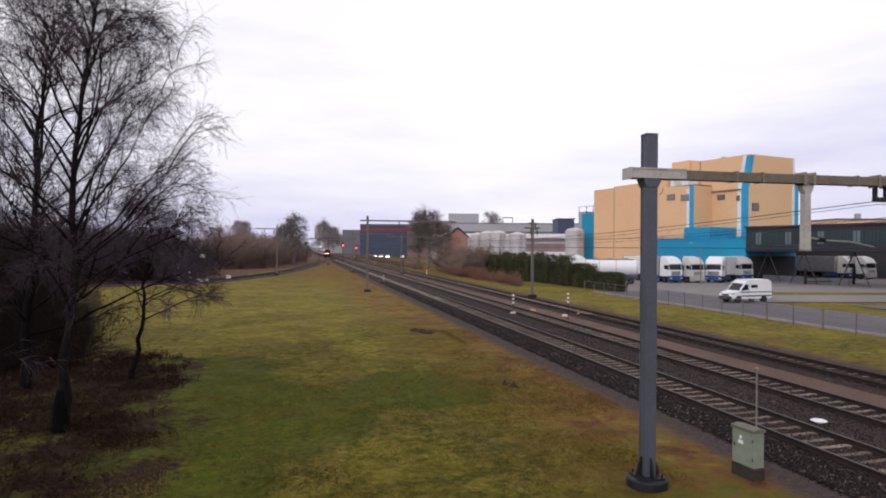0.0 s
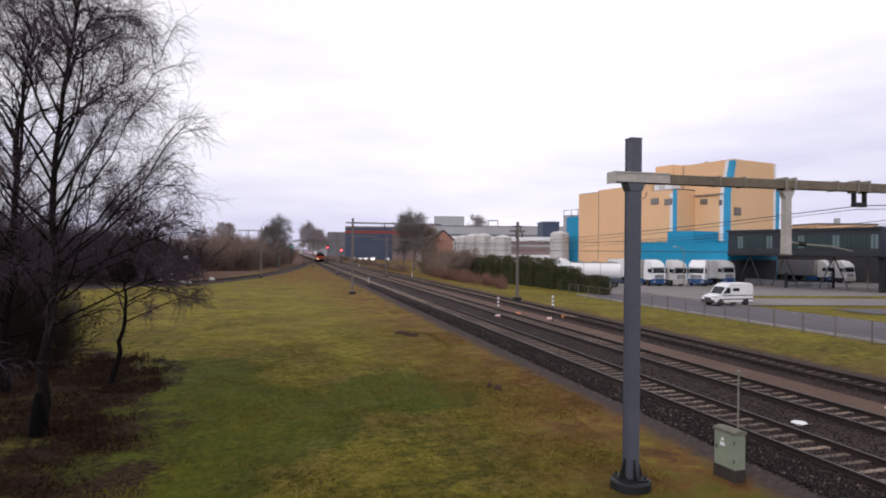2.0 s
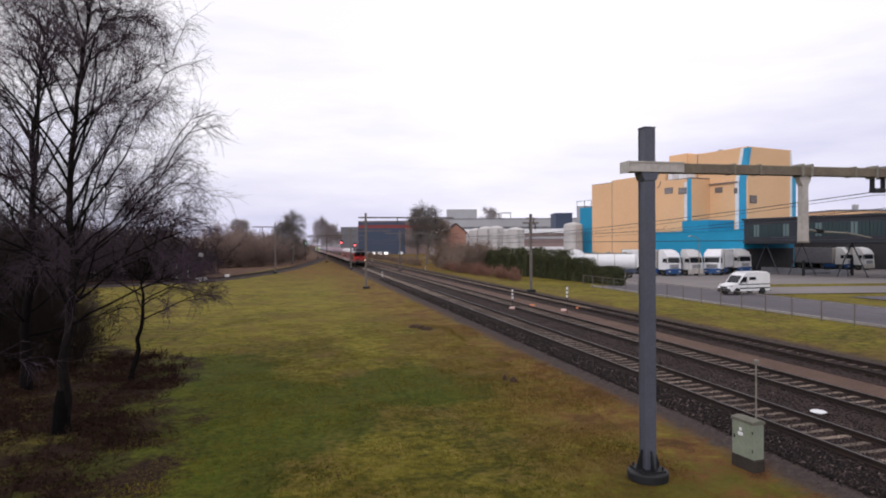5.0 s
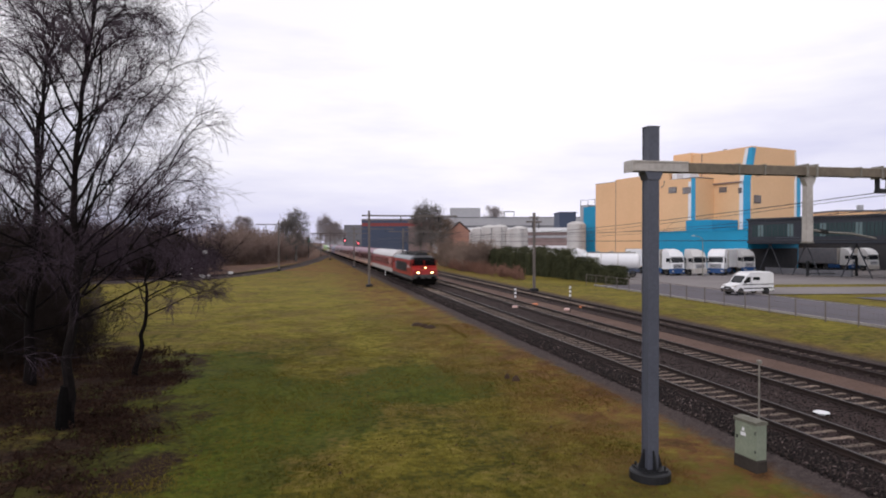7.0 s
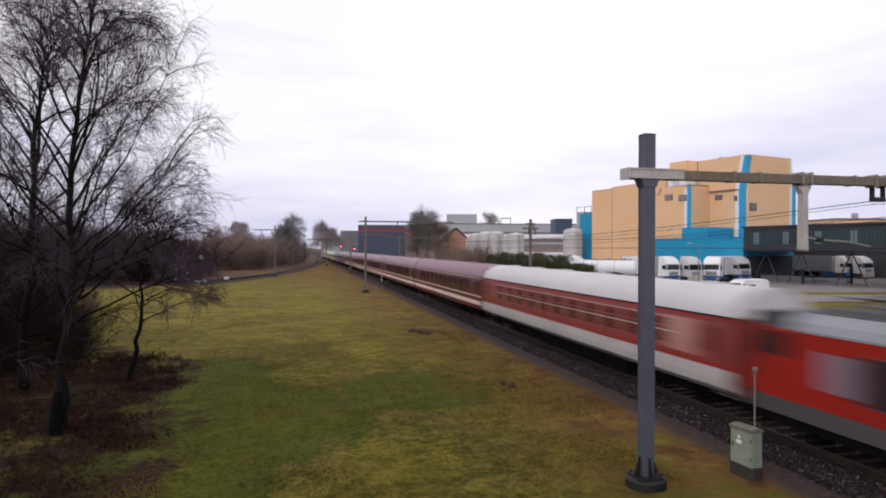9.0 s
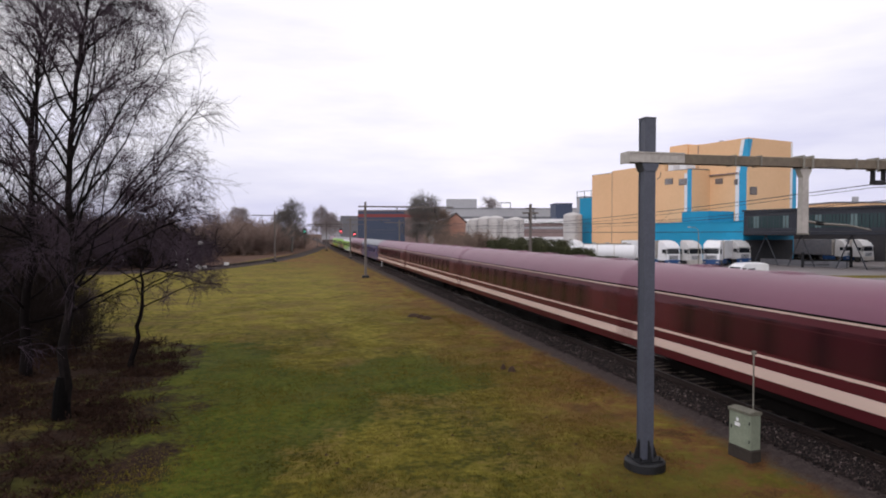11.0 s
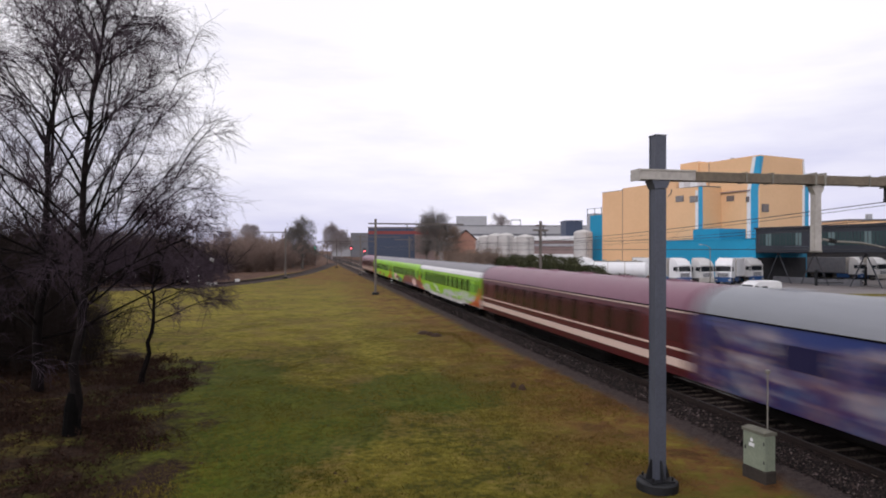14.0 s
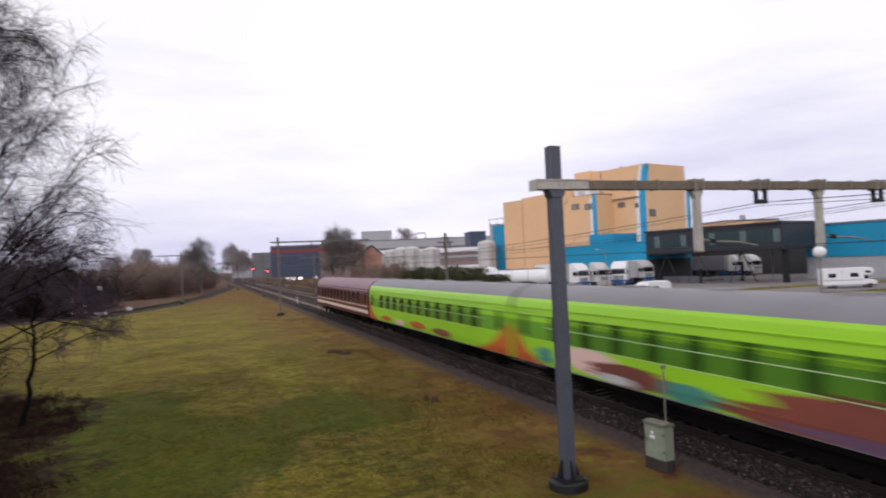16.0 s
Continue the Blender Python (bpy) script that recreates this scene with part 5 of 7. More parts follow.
def build_factory():
    # in works space: x = u (away from the track), y = v (along the track, far is +)
    a = works("factory_block", "tall beige clad factory block with blue and white corner stripes", "factory")
    part("wall", Shape().box(3.0, 26.0, 20.4, 27.0, 0.0, 18.3), BEIGE, a)
    part("wall", Shape().prism([(-1.2, 0.0), (20.4, 0.0), (20.4, 18.75), (5.4, 18.95), (5.4, 17.4), (-1.2, 17.2)], "x", 3.0, 26.0), BEIGE, a)
    part("roof", Shape().box(3.05, 26.1, 20.45, 27.1, 18.3, 18.42), GREYROOF, a)
    part("roof", Shape().box(3.05, 26.1, -1.1, 5.3, 17.3, 17.42), GREYROOF, a)
    part("panel_joint", Shape().box(2.95, 3.0, 20.34, 20.44, 0, 18.7), BROWNBRICK, a)
    part("panel_joint", joints(Shape(), 3.0, 0.6, 20, 0, 17.3, 6.6, 0.012), BEIGE, a)
    part("corner_stripe", Shape().box(2.93, 3.0, -0.25, 0.45, 0.5, 16.6), WHITE, a, "white corner stripe")
    part("corner_stripe", Shape().box(2.93, 3.0, -1.22, -0.25, 0.5, 17.2), SKYBLUE, a, "bright blue corner stripe")
    for y, z, h in ((-0.15, 14.4, 1.2), (3.35, 14.75, 1.15)):
        w = part("window", Shape().box(2.9, 3.0, y, y + 1.95, z, z + h), STEEL, a)
        part("pane", Shape().box(2.87, 2.9, y + 0.1, y + 1.85, z + 0.1, z + h - 0.1), LOUVRE, w)
        for k in range(4):
            part("louvre", Shape().box(2.84, 2.87, y + 0.1, y + 1.85, z + 0.16 + k * h * 0.22, z + 0.24 + k * h * 0.22), GREYCLAD, w)
    part("downpipe", Shape().tube([(2.9, 6.3, 17.3), (2.9, 6.6, 16.4), (2.9, 7.3, 16.0)], [0.06] * 3, 6), STEEL, a)
    b = works("factory_tower", "taller beige factory tower with white and blue corner stripes", "factory")
    part("wall", Shape().box(8.0, 20.3, -9.4, 1.8, 7.5, 22.2), BEIGE, b)
    part("wall", Shape().box(8.6, 20.0, 1.8, 4.6, 15.0, 22.6), BEIGE, b)
    part("wall", Shape().box(8.3, 19.6, 4.6, 9.2, 15.0, 23.0), BEIGE, b)
    part("roof", Shape().box(8.05, 20.25, -9.35, 1.8, 22.2, 22.42), BEIGE, b)
    part("downpipe", Shape().box(7.9, 8.0, 1.62, 1.74, 7.5, 22.3), BROWNBRICK, b)
    zt, zm = 22.2, 16.2
    part("corner_stripe", Shape().prism([(-7.6, 7.5), (-9.1, 7.5), (-9.1, zm), (-9.42, 18.0), (-9.42, zt), (-8.7, zt), (-7.6, zm)], "x", 7.93, 8.0), SKYBLUE, b, "bright blue corner stripe")
    part("corner_stripe", Shape().prism([(8.0, 17.8), (8.0, zt), (8.95, zt)], "y", -9.48, -9.4), SKYBLUE, b, "bright blue corner stripe")
    part("corner_stripe", Shape().prism([(-6.8, 7.5), (-7.6, 7.5), (-7.6, zm), (-8.7, zt), (-8.0, zt), (-6.8, zm)], "x", 7.93, 8.0), WHITE, b, "white corner stripe")
    part("corner_stripe", Shape().prism([(19.7, 7.5), (20.32, 7.5), (20.32, 20.0), (20.1, zt), (19.75, zt), (19.95, 17.2), (19.7, 16.5)], "y", -9.48, -9.4), WHITE, b, "white corner stripe")
    part("corner_stripe", Shape().prism([(20.3, 7.5), (21.6, 7.5), (21.6, 16.8), (20.3, 20.4)], "y", -9.4, -8.2), SKYBLUE, b, "bright blue corner stripe")
    part("canopy", Shape().box(7.6, 7.93, -7.5, -0.5, 16.1, 16.3), BROWNBRICK, b)
    for x0, x1, y0, y1, z in ((7.9, 8.0, -4.0, -2.4, 14.5), (7.86, 7.93, -7.3, -6.6, 14.1)):
        w = part("window", Shape().box(x0, x1, y0, y1, z, z + 1.0), STEEL, b)
        part("pane", Shape().box(x0 - 0.03, x0, y0 + 0.12, y1 - 0.12, z + 0.12, z + 0.88), LOUVRE, w)
    w = part("window", Shape().box(8.5, 10.3, -9.5, -9.4, 12.2, 13.6), STEEL, b)
    part("pane", Shape().box(8.65, 10.15, -9.53, -9.5, 12.35, 13.45), LOUVRE, w)
    for x, y in ((10.0, -2.0), (12.0, -4.0), (11.0, 9.0)):
        part("roof_vent", Shape().cyl(x, y, 22.3, 22.9, 0.4, 10), GREYCLAD, b)
    part("plant_box", Shape().box(3.6, 6.5, 4.0, 5.2, 17.42, 18.9, 0.1).box(3.6, 6.6, 0.9, 2.6, 17.42, 18.6, 0.3), WHITE, a, "white rooftop plant")
    c = works("factory_hall", "low blue clad hall in front of the factory", "factory")
    part("wall", Shape().box(-1.0, 12.0, -15.5, 4.6, 0.0, 7.05), TEAL, c)
    part("wall", Shape().box(1.2, 8.6, -6.5, -0.6, 7.05, 9.2), TEAL, c)
    part("roof", Shape().box(-1.1, 12.1, -15.6, 4.7, 7.05, 7.2), TEAL, c)
    part("panel_joint", joints(Shape(), -1.0, -15.5, 4.6, 0.1, 7.0, 3.3, 0.012), TEAL, c)
    # Dark sheet over the blue hall end, painting the shade below the office.
    part("shade_panel", Shape().box(-0.6, 11.6, -15.62, -15.5, 0.1, 4.1), UNDERSHADE, c, "dark panel for the shade below the office")
    # raised office on legs
    d = works("office_bridge", "charcoal office block raised on slanted steel legs over the yard", "office")
    part("body", Shape().box(-1.2, 11.0, -39.2, -15.7, 5.05, 8.7), DARKCLAD, d)
    part("soffit", Shape().box(-1.1, 10.9, -39.1, -15.8, 4.85, 5.05), UNDERSHADE, d)
    part("roof", Shape().box(-1.5, 11.2, -39.4, -15.5, 8.7, 9.0), DARKCLAD, d)
    part("sill_band", Shape().box(-1.45, -1.2, -39.2, -15.7, 5.0, 5.25), DARKCLAD, d)
    for k in range(22):
        y = -38.4 + k * 1.02
        if k in (12, 13, 14):
            continue
        w = part("window", Shape().box(-1.24, -1.2, y - 0.46, y + 0.46, 6.05, 7.95), WINGREEN if k % 5 else WINPALE, d)
        part("mullion", Shape().box(-1.29, -1.24, y - 0.04, y + 0.04, 6.0, 8.0), DARKCLAD, w)
    part("balcony_rail", Shape().box(-1.4, -1.36, -26.0, -20.8, 5.85, 5.92).box(-1.4, -1.36, -26.0, -20.8, 5.5, 5.54), STEEL, d)
    for y in (-18.5, -24.5, -32.0):
        part("leg", Shape().tube([(0.5, y - 2.2, 0), (0.5, y, 4.9)], [0.09, 0.09], 8), STEEL_MID, d)
        part("leg", Shape().tube([(0.5, y + 2.2, 0), (0.5, y, 4.9)], [0.09, 0.09], 8), STEEL_MID, d)
    part("leg", Shape().box(0.2, 0.9, -38.9, -38.2, 0, 4.9), STEEL_DARK, d)
    part("plinth", Shape().box(2.6, 3.1, -30.0, -16.0, 0, 1.0), GREYROOF, d)
    e = works("warehouse", "blue clad warehouse with a grey base behind the yard", "warehouse")
    part("wall", Shape().box(12.0, 50.0, -80.0, -36.0, 3.4, 8.4), TEAL, e)
    part("base_wall", Shape().box(12.2, 50.0, -48.0, -36.0, 0, 3.4), GREYCLAD, e)
    # Recessed base in near-black, painting the dim inside of the warehouse opening.
    part("base_wall", Shape().box(16.0, 50.0, -80.0, -48.0, 0, 3.4), UNDERSHADE, e)
    # Added wall with no known counterpart; keeps the gap below the office dark.
    part("shade_wall", Shape().box(30.0, 30.6, -36.0, 8.0, 0, 5.2), UNDERSHADE, e, "added dark wall for the shade below the office")
    part("roof", Shape().box(11.8, 50.2, -80.2, -35.8, 8.4, 8.65), GREYROOF, e)
    g, w = block("rooftop_block", "beige plant block showing behind the raised office", "building", 0.607, 0.705, 150, 14, 7.2, 12.3, BEIGE)
    part("base_wall", Shape().box(-6, w + 20, 0.3, 14, 0, 7.2), GREYCLAD, g)
    part("chimney", Shape().box(w * 0.45, w * 0.52, 3, 4, 12.6, 14.0), GREYCLAD, g)
    # narrow blue tower and silo at the far end of the beige block
    h = works("blue_tower", "narrow blue clad tower beside a pale shaft", "factory")
    part("wall", Shape().box(4.0, 10.0, 27.2, 32.5, 0, 13.4), TEAL, h)
    part("shaft", Shape().box(5.2, 9.0, 32.5, 35.2, 0, 14.0), GREYCLAD, h)
    for y in (27.4, 29.8, 32.2, 34.9):
        part("railing_post", Shape().box(5.1, 5.2, y, y + 0.1, 13.4, 15.2), STEEL, h)
    part("railing", Shape().box(5.1, 5.2, 27.3, 35.2, 15.1, 15.2), STEEL, h)
    block("navy_block", "navy clad block behind the long hall", "factory", 0.170, 0.196, 235, 12, 0, 16.0, NAVY, NAVY)


def silo(x, y, r, h, lab="pale steel storage silo with a domed top"):
    s = thing("silo", lab, "silo", pose(x, y, -0.06), "storage silos")
    part("shell", Shape().cyl(0, 0, 0, h, r, 24), TANK, s, smooth=False)
    part("dome", Shape().tube([(0, 0, h), (0, 0, h + r * 0.2), (0, 0, h + r * 0.32)], [r * 1.01, r * 0.7, r * 0.12], 24), TANK, s)
    for k in range(1, 4):
        part("hoop", Shape().cyl(0, 0, h * k / 4 - 0.05, h * k / 4 + 0.05, r + 0.05, 24), TANK, s)
    part("ladder", Shape().box(-0.25, -0.2, -r - 0.15, -r - 0.1, 0, h).box(0.2, 0.25, -r - 0.15, -r - 0.1, 0, h), STEEL, s)


def along(px, depth):
    """A place on the ground: px metres across the view axis per metre of depth."""
    a = radians(13.4)
    return (depth * (px * math.cos(a) + math.sin(a)), depth * (math.cos(a) - px * math.sin(a)))


def block(name, lab, cat, p0, p1, depth, thick, z0, z1, material, roof=None):
    """A building whose front runs between two bearings at one depth."""
    (xa, ya), (xb, yb) = along(p0, depth), along(p1, depth)
    w = math.hypot(xb - xa, yb - ya)
    b = thing(name, lab, cat, pose(xa, ya, -0.06, 0, 0, math.degrees(math.atan2(yb - ya, xb - xa))))
    part("wall", Shape().box(0, w, 0, thick, z0, z1), material, b)
    part("roof", Shape().box(-0.2, w + 0.2, -0.2, thick + 0.2, z1, z1 + 0.35), roof or GREYROOF, b)
    return b, w


def build_far_buildings():
    silo(*along(0.197, 146), 2.15, 9.3)
    for p, d, r, h in ((0.030, 196, 2.3, 8.4), (0.044, 194, 2.2, 9.2), (0.060, 192, 2.5, 9.6), (0.076, 190, 2.4, 9.7), (0.092, 190, 2.0, 8.6), (0.107, 188, 2.5, 9.2)):
        silo(*along(p, d), r, h)
    b, w = block("long_hall", "long low industrial hall with pale roof bands", "hall", -0.02, 0.190, 215, 60, 0, 9.2, BROWNBRICK, OFFWHITE)
    part("roof_band", Shape().box(0, w, -0.5, 0, 8.6, 10.1), WHITE, b, "white roof fascia")
    part("roof_band", Shape().box(w * 0.62, w, -3.0, 0, 2.6, 4.0), WHITE, b, "white canopy fascia")
    part("wall_band", Shape().box(0, w, -0.4, 0, 6.6, 7.4), GREYCLAD, b)
    b, w = block("grey_hall", "wide grey industrial hall with a flat dark roof", "hall", -0.03, 0.22, 290, 80, 0, 16.3, GREYCLAD)
    part("upper_block", Shape().box(8, 22, 2, 20, 16.3, 21.0), GREYCLAD, b)
    part("wall_band", Shape().box(0, w, -0.15, 0, 11.6, 12.8), GREYROOF, b)
    part("roof_frame", Shape().box(33.0, 33.3, 2, 2.3, 16.5, 19.2).box(37.4, 37.7, 2, 2.3, 16.5, 19.2).box(33.0, 37.7, 2, 2.3, 19.0, 19.4), STEEL, b)
    b, w = block("blue_hall", "large navy and brown industrial hall with a red fascia", "hall", -0.142, -0.03, 330, 90, 0, 17.0, BROWNBRICK)
    part("end_panel", Shape().box(-0.05, w * 0.66, -0.3, 0, 0, 16.6), NAVY, b, "navy blue end bays")
    part("fascia", Shape().box(0, w, -0.38, 0, 13.6, 15.2), REDDULL, b, "dull red fascia")
    # small gabled brick house
    hx, hy = along(-0.002, 172)
    g = thing("brick_house", "small pale red brick building with a dark gabled roof", "house", pose(hx, hy, -0.06, 0, 0, -8))
    part("wall", Shape().prism([(0, 0), (5.2, 0), (5.2, 8.2), (2.6, 10.4), (0, 8.2)], "y", 0, 12), PINKBRICK, g)
    part("roof", Shape().prism([(-0.4, 7.95), (2.6, 10.55), (5.6, 7.95), (5.6, 8.25), (2.6, 10.85), (-0.4, 8.25)], "y", -0.3, 12.3), ROOFTILE, g)
    # far skyline
    for p0, p1, d, h, m in ((-0.20, -0.16, 520, 15, GREYCLAD), (-0.17, -0.135, 480, 18, GREYROOF)):
        block("distant_building", "pale building far down the line", "building", p0, p1, d, 30, 0, h, m)


# ---------------------------------------------------------------- road, yard, fence
def build_road():
    s = Shape().prism([(34.4, -0.2), (34.4, 0.0), (43.5, 0.02), (43.5, -0.2)], "y", -200, 70)
    solid("road", s, ASPHALT, "grey asphalt service road beside the fence", "road", "structure")
    s = Shape().add([(38, 70, 0.004), (160, 70, 0.004), (160, 240, 0.004), (46, 240, 0.004), (46, 120, 0.004), (38, 90, 0.004)], [(0, 1, 2, 3, 4, 5)])
    solid("pavement", s, PAVING, "pale paved lorry yard in front of the factory", "pavement", "structure")
    s = Shape().add([(43.5, 54, 0.008), (160, 34, 0.008), (160, 70, 0.008), (43.5, 70, 0.008)], [(0, 1, 2, 3)])
    solid("pavement", s, PAVING, "paved yard entrance beside the road", "pavement", "structure")
    s = Shape().box(43.5, 43.66, -200, 54, -0.1, 0.12)
    solid("kerb", s, CONCRETE, "low concrete kerb along the road", "kerb", "structure")
    s = Shape().box(34.24, 34.4, -200, 70, -0.1, 0.10)
    solid("kerb", s, CONCRETE, "low concrete kerb beside the fence", "kerb", "structure")
    s = Shape().add([(50, 44, 0.0), (160, 24, 0.0), (160, 30, 0.0), (50, 49, 0.0)], [(0, 1, 2, 3)])
    solid("road", s, ASPHALT, "grey asphalt lane between grass strips", "road", "structure")
    s = Shape()
    for x0, x1, y0, y1, sl in ((52, 120, 62, 65, -0.18),):
        s.add([(x0, y0, 0.012), (x1, y0 + (x1 - x0) * sl, 0.012), (x1, y1 + (x1 - x0) * sl, 0.10), (x0, y1, 0.10), (x0, y1 + 0.3, 0.0), (x1, y1 + 0.3 + (x1 - x0) * sl, 0.0)], [(0, 1, 2, 3), (3, 2, 5, 4)])
    solid("verge", s, MEADOW, "narrow grass strip in the yard", "grass", "structure")
    # dark swing barrier at the yard entrance
    f = thing("yard_barrier", "low dark steel barrier between posts across the yard entrance", "barrier", pose(74.0, 80.5, 0.0, 0, 0, -8))
    part("post", Shape().box(-0.16, 0.16, -0.16, 0.16, 0, 2.3, 0.03), STEEL_DARK, f)
    part("post", Shape().box(7.6, 7.9, -0.16, 0.16, 0, 2.8, 0.03), STEEL_DARK, f)
    part("rail", Shape().box(0.16, 7.6, -0.06, 0.06, 0.95, 1.15), STEEL_DARK, f)
    part("rail", Shape().box(0.16, 7.6, -0.05, 0.05, 0.35, 0.45), STEEL_DARK, f)
    # fence
    f = thing("fence", "low wire mesh fence on dark posts beside the road", "fence", kind="structure")
    pm = Shape().box(-0.035, 0.035, -0.035, 0.035, -0.15, 1.30, 0.01).mesh("post", FARPOLE)
    ys = [70.75 - i * 2.55 for i in range(38)]
    for y in ys:
        o = new("post", pm)
        o.parent = f
        o.matrix_basis = pose(33.6 + R(-.02, .02), y, 0, R(-1, 1), R(-1, 1), 0)
    w = Shape()
    for z in (0.05, 0.45, 0.85, 1.22):
        w.box(33.592, 33.608, ys[-1], ys[0], z, z + 0.012)
    for i in range(300):
        y = ys[-1] + (ys[0] - ys[-1]) * i / 300
        w.box(33.598, 33.602, y, y + 0.003, 0.02, 1.22)
    part("mesh_panel", w, FARPOLE, f)
    part("top_rail", Shape().box(33.585, 33.615, ys[-1], ys[0], 1.26, 1.29), FARPOLE, f)


# ---------------------------------------------------------------- trees and plants
def tubes(paths, radii, sides=3):
    """Many thin tubes at once: paths N x K x 3, radii K or N x K. Returns vertices and quads."""
    P = np.asarray(paths, float)
    N, K, _ = P.shape
    rad = np.broadcast_to(np.asarray(radii, float), (N, K))
    d = np.gradient(P, axis=1)
    d /= np.linalg.norm(d, axis=2, keepdims=True) + 1e-9
    ref = np.where(np.abs(d[..., 2:3]) > 0.9, np.array([1.0, 0, 0]), np.array([0, 0, 1.0]))
    a = np.cross(d, ref)
    a /= np.linalg.norm(a, axis=2, keepdims=True) + 1e-9
    b = np.cross(d, a)
    ang = np.arange(sides) * 2 * np.pi / sides
    V = P[:, :, None, :] + rad[:, :, None, None] * (a[:, :, None, :] * np.cos(ang)[None, None, :, None] + b[:, :, None, :] * np.sin(ang)[None, None, :, None])
    V = V.reshape(-1, 3)
    i, k, j = np.meshgrid(np.arange(N), np.arange(K - 1), np.arange(sides), indexing="ij")
    base = i * K * sides + k * sides
    F = np.stack([base + j, base + (j + 1) % sides, base + sides + (j + 1) % sides, base + sides + j], -1).reshape(-1, 4)
    return V, F


def raw_mesh(name, V, F, material):
    V, F = np.asarray(V, np.float32), np.asarray(F, np.int32)
    me = bpy.data.meshes.new(name)
    n, k = F.shape
    me.vertices.add(len(V))
    me.vertices.foreach_set("co", V.ravel())
    me.loops.add(n * k)
    me.loops.foreach_set("vertex_index", F.ravel())
    me.polygons.add(n)
    me.polygons.foreach_set("loop_start", np.arange(0, n * k, k, dtype=np.int32))
    me.update(calc_edges=True)
    me.validate()
    me.materials.append(material)
    return me


def sprout(rs, P, n, lo, hi, spread, length, shrink, up, droop, K, wander):
    """From each path of P let n thinner ones grow. Returns their paths."""
    N, KP, _ = P.shape
    t = rs.uniform(lo, hi, (N, n)) * (KP - 1)
    i = np.minimum(t.astype(int), KP - 2)
    f = (t - i)[..., None]
    r = np.arange(N)[:, None]
    p0 = P[r, i] * (1 - f) + P[r, i + 1] * f
    d = P[r, i + 1] - P[r, i]
    d /= np.linalg.norm(d, axis=2, keepdims=True) + 1e-9
    q = rs.normal(size=d.shape)
    q -= d * (q * d).sum(2, keepdims=True)
    q /= np.linalg.norm(q, axis=2, keepdims=True) + 1e-9
    s = rs.uniform(spread * 0.7, spread * 1.3, (N, n, 1))
    v = d * np.cos(s) + q * np.sin(s)
    v[..., 2] += up
    v /= np.linalg.norm(v, axis=2, keepdims=True)
    L = length * rs.uniform(0.6, 1.25, (N, n, 1)) * (1 - shrink * (t / (KP - 1)))[..., None]
    p0, v, L = p0.reshape(-1, 3), v.reshape(-1, 3), L.reshape(-1, 1)
    out = [p0]
    step = L / (K - 1)
    for k in range(K - 1):
        v = v + rs.normal(size=v.shape) * wander
        v[:, 2] -= droop * (k + 1) / K
        v /= np.linalg.norm(v, axis=1, keepdims=True)
        out.append(out[-1] + v * step)
    return np.stack(out, 1)


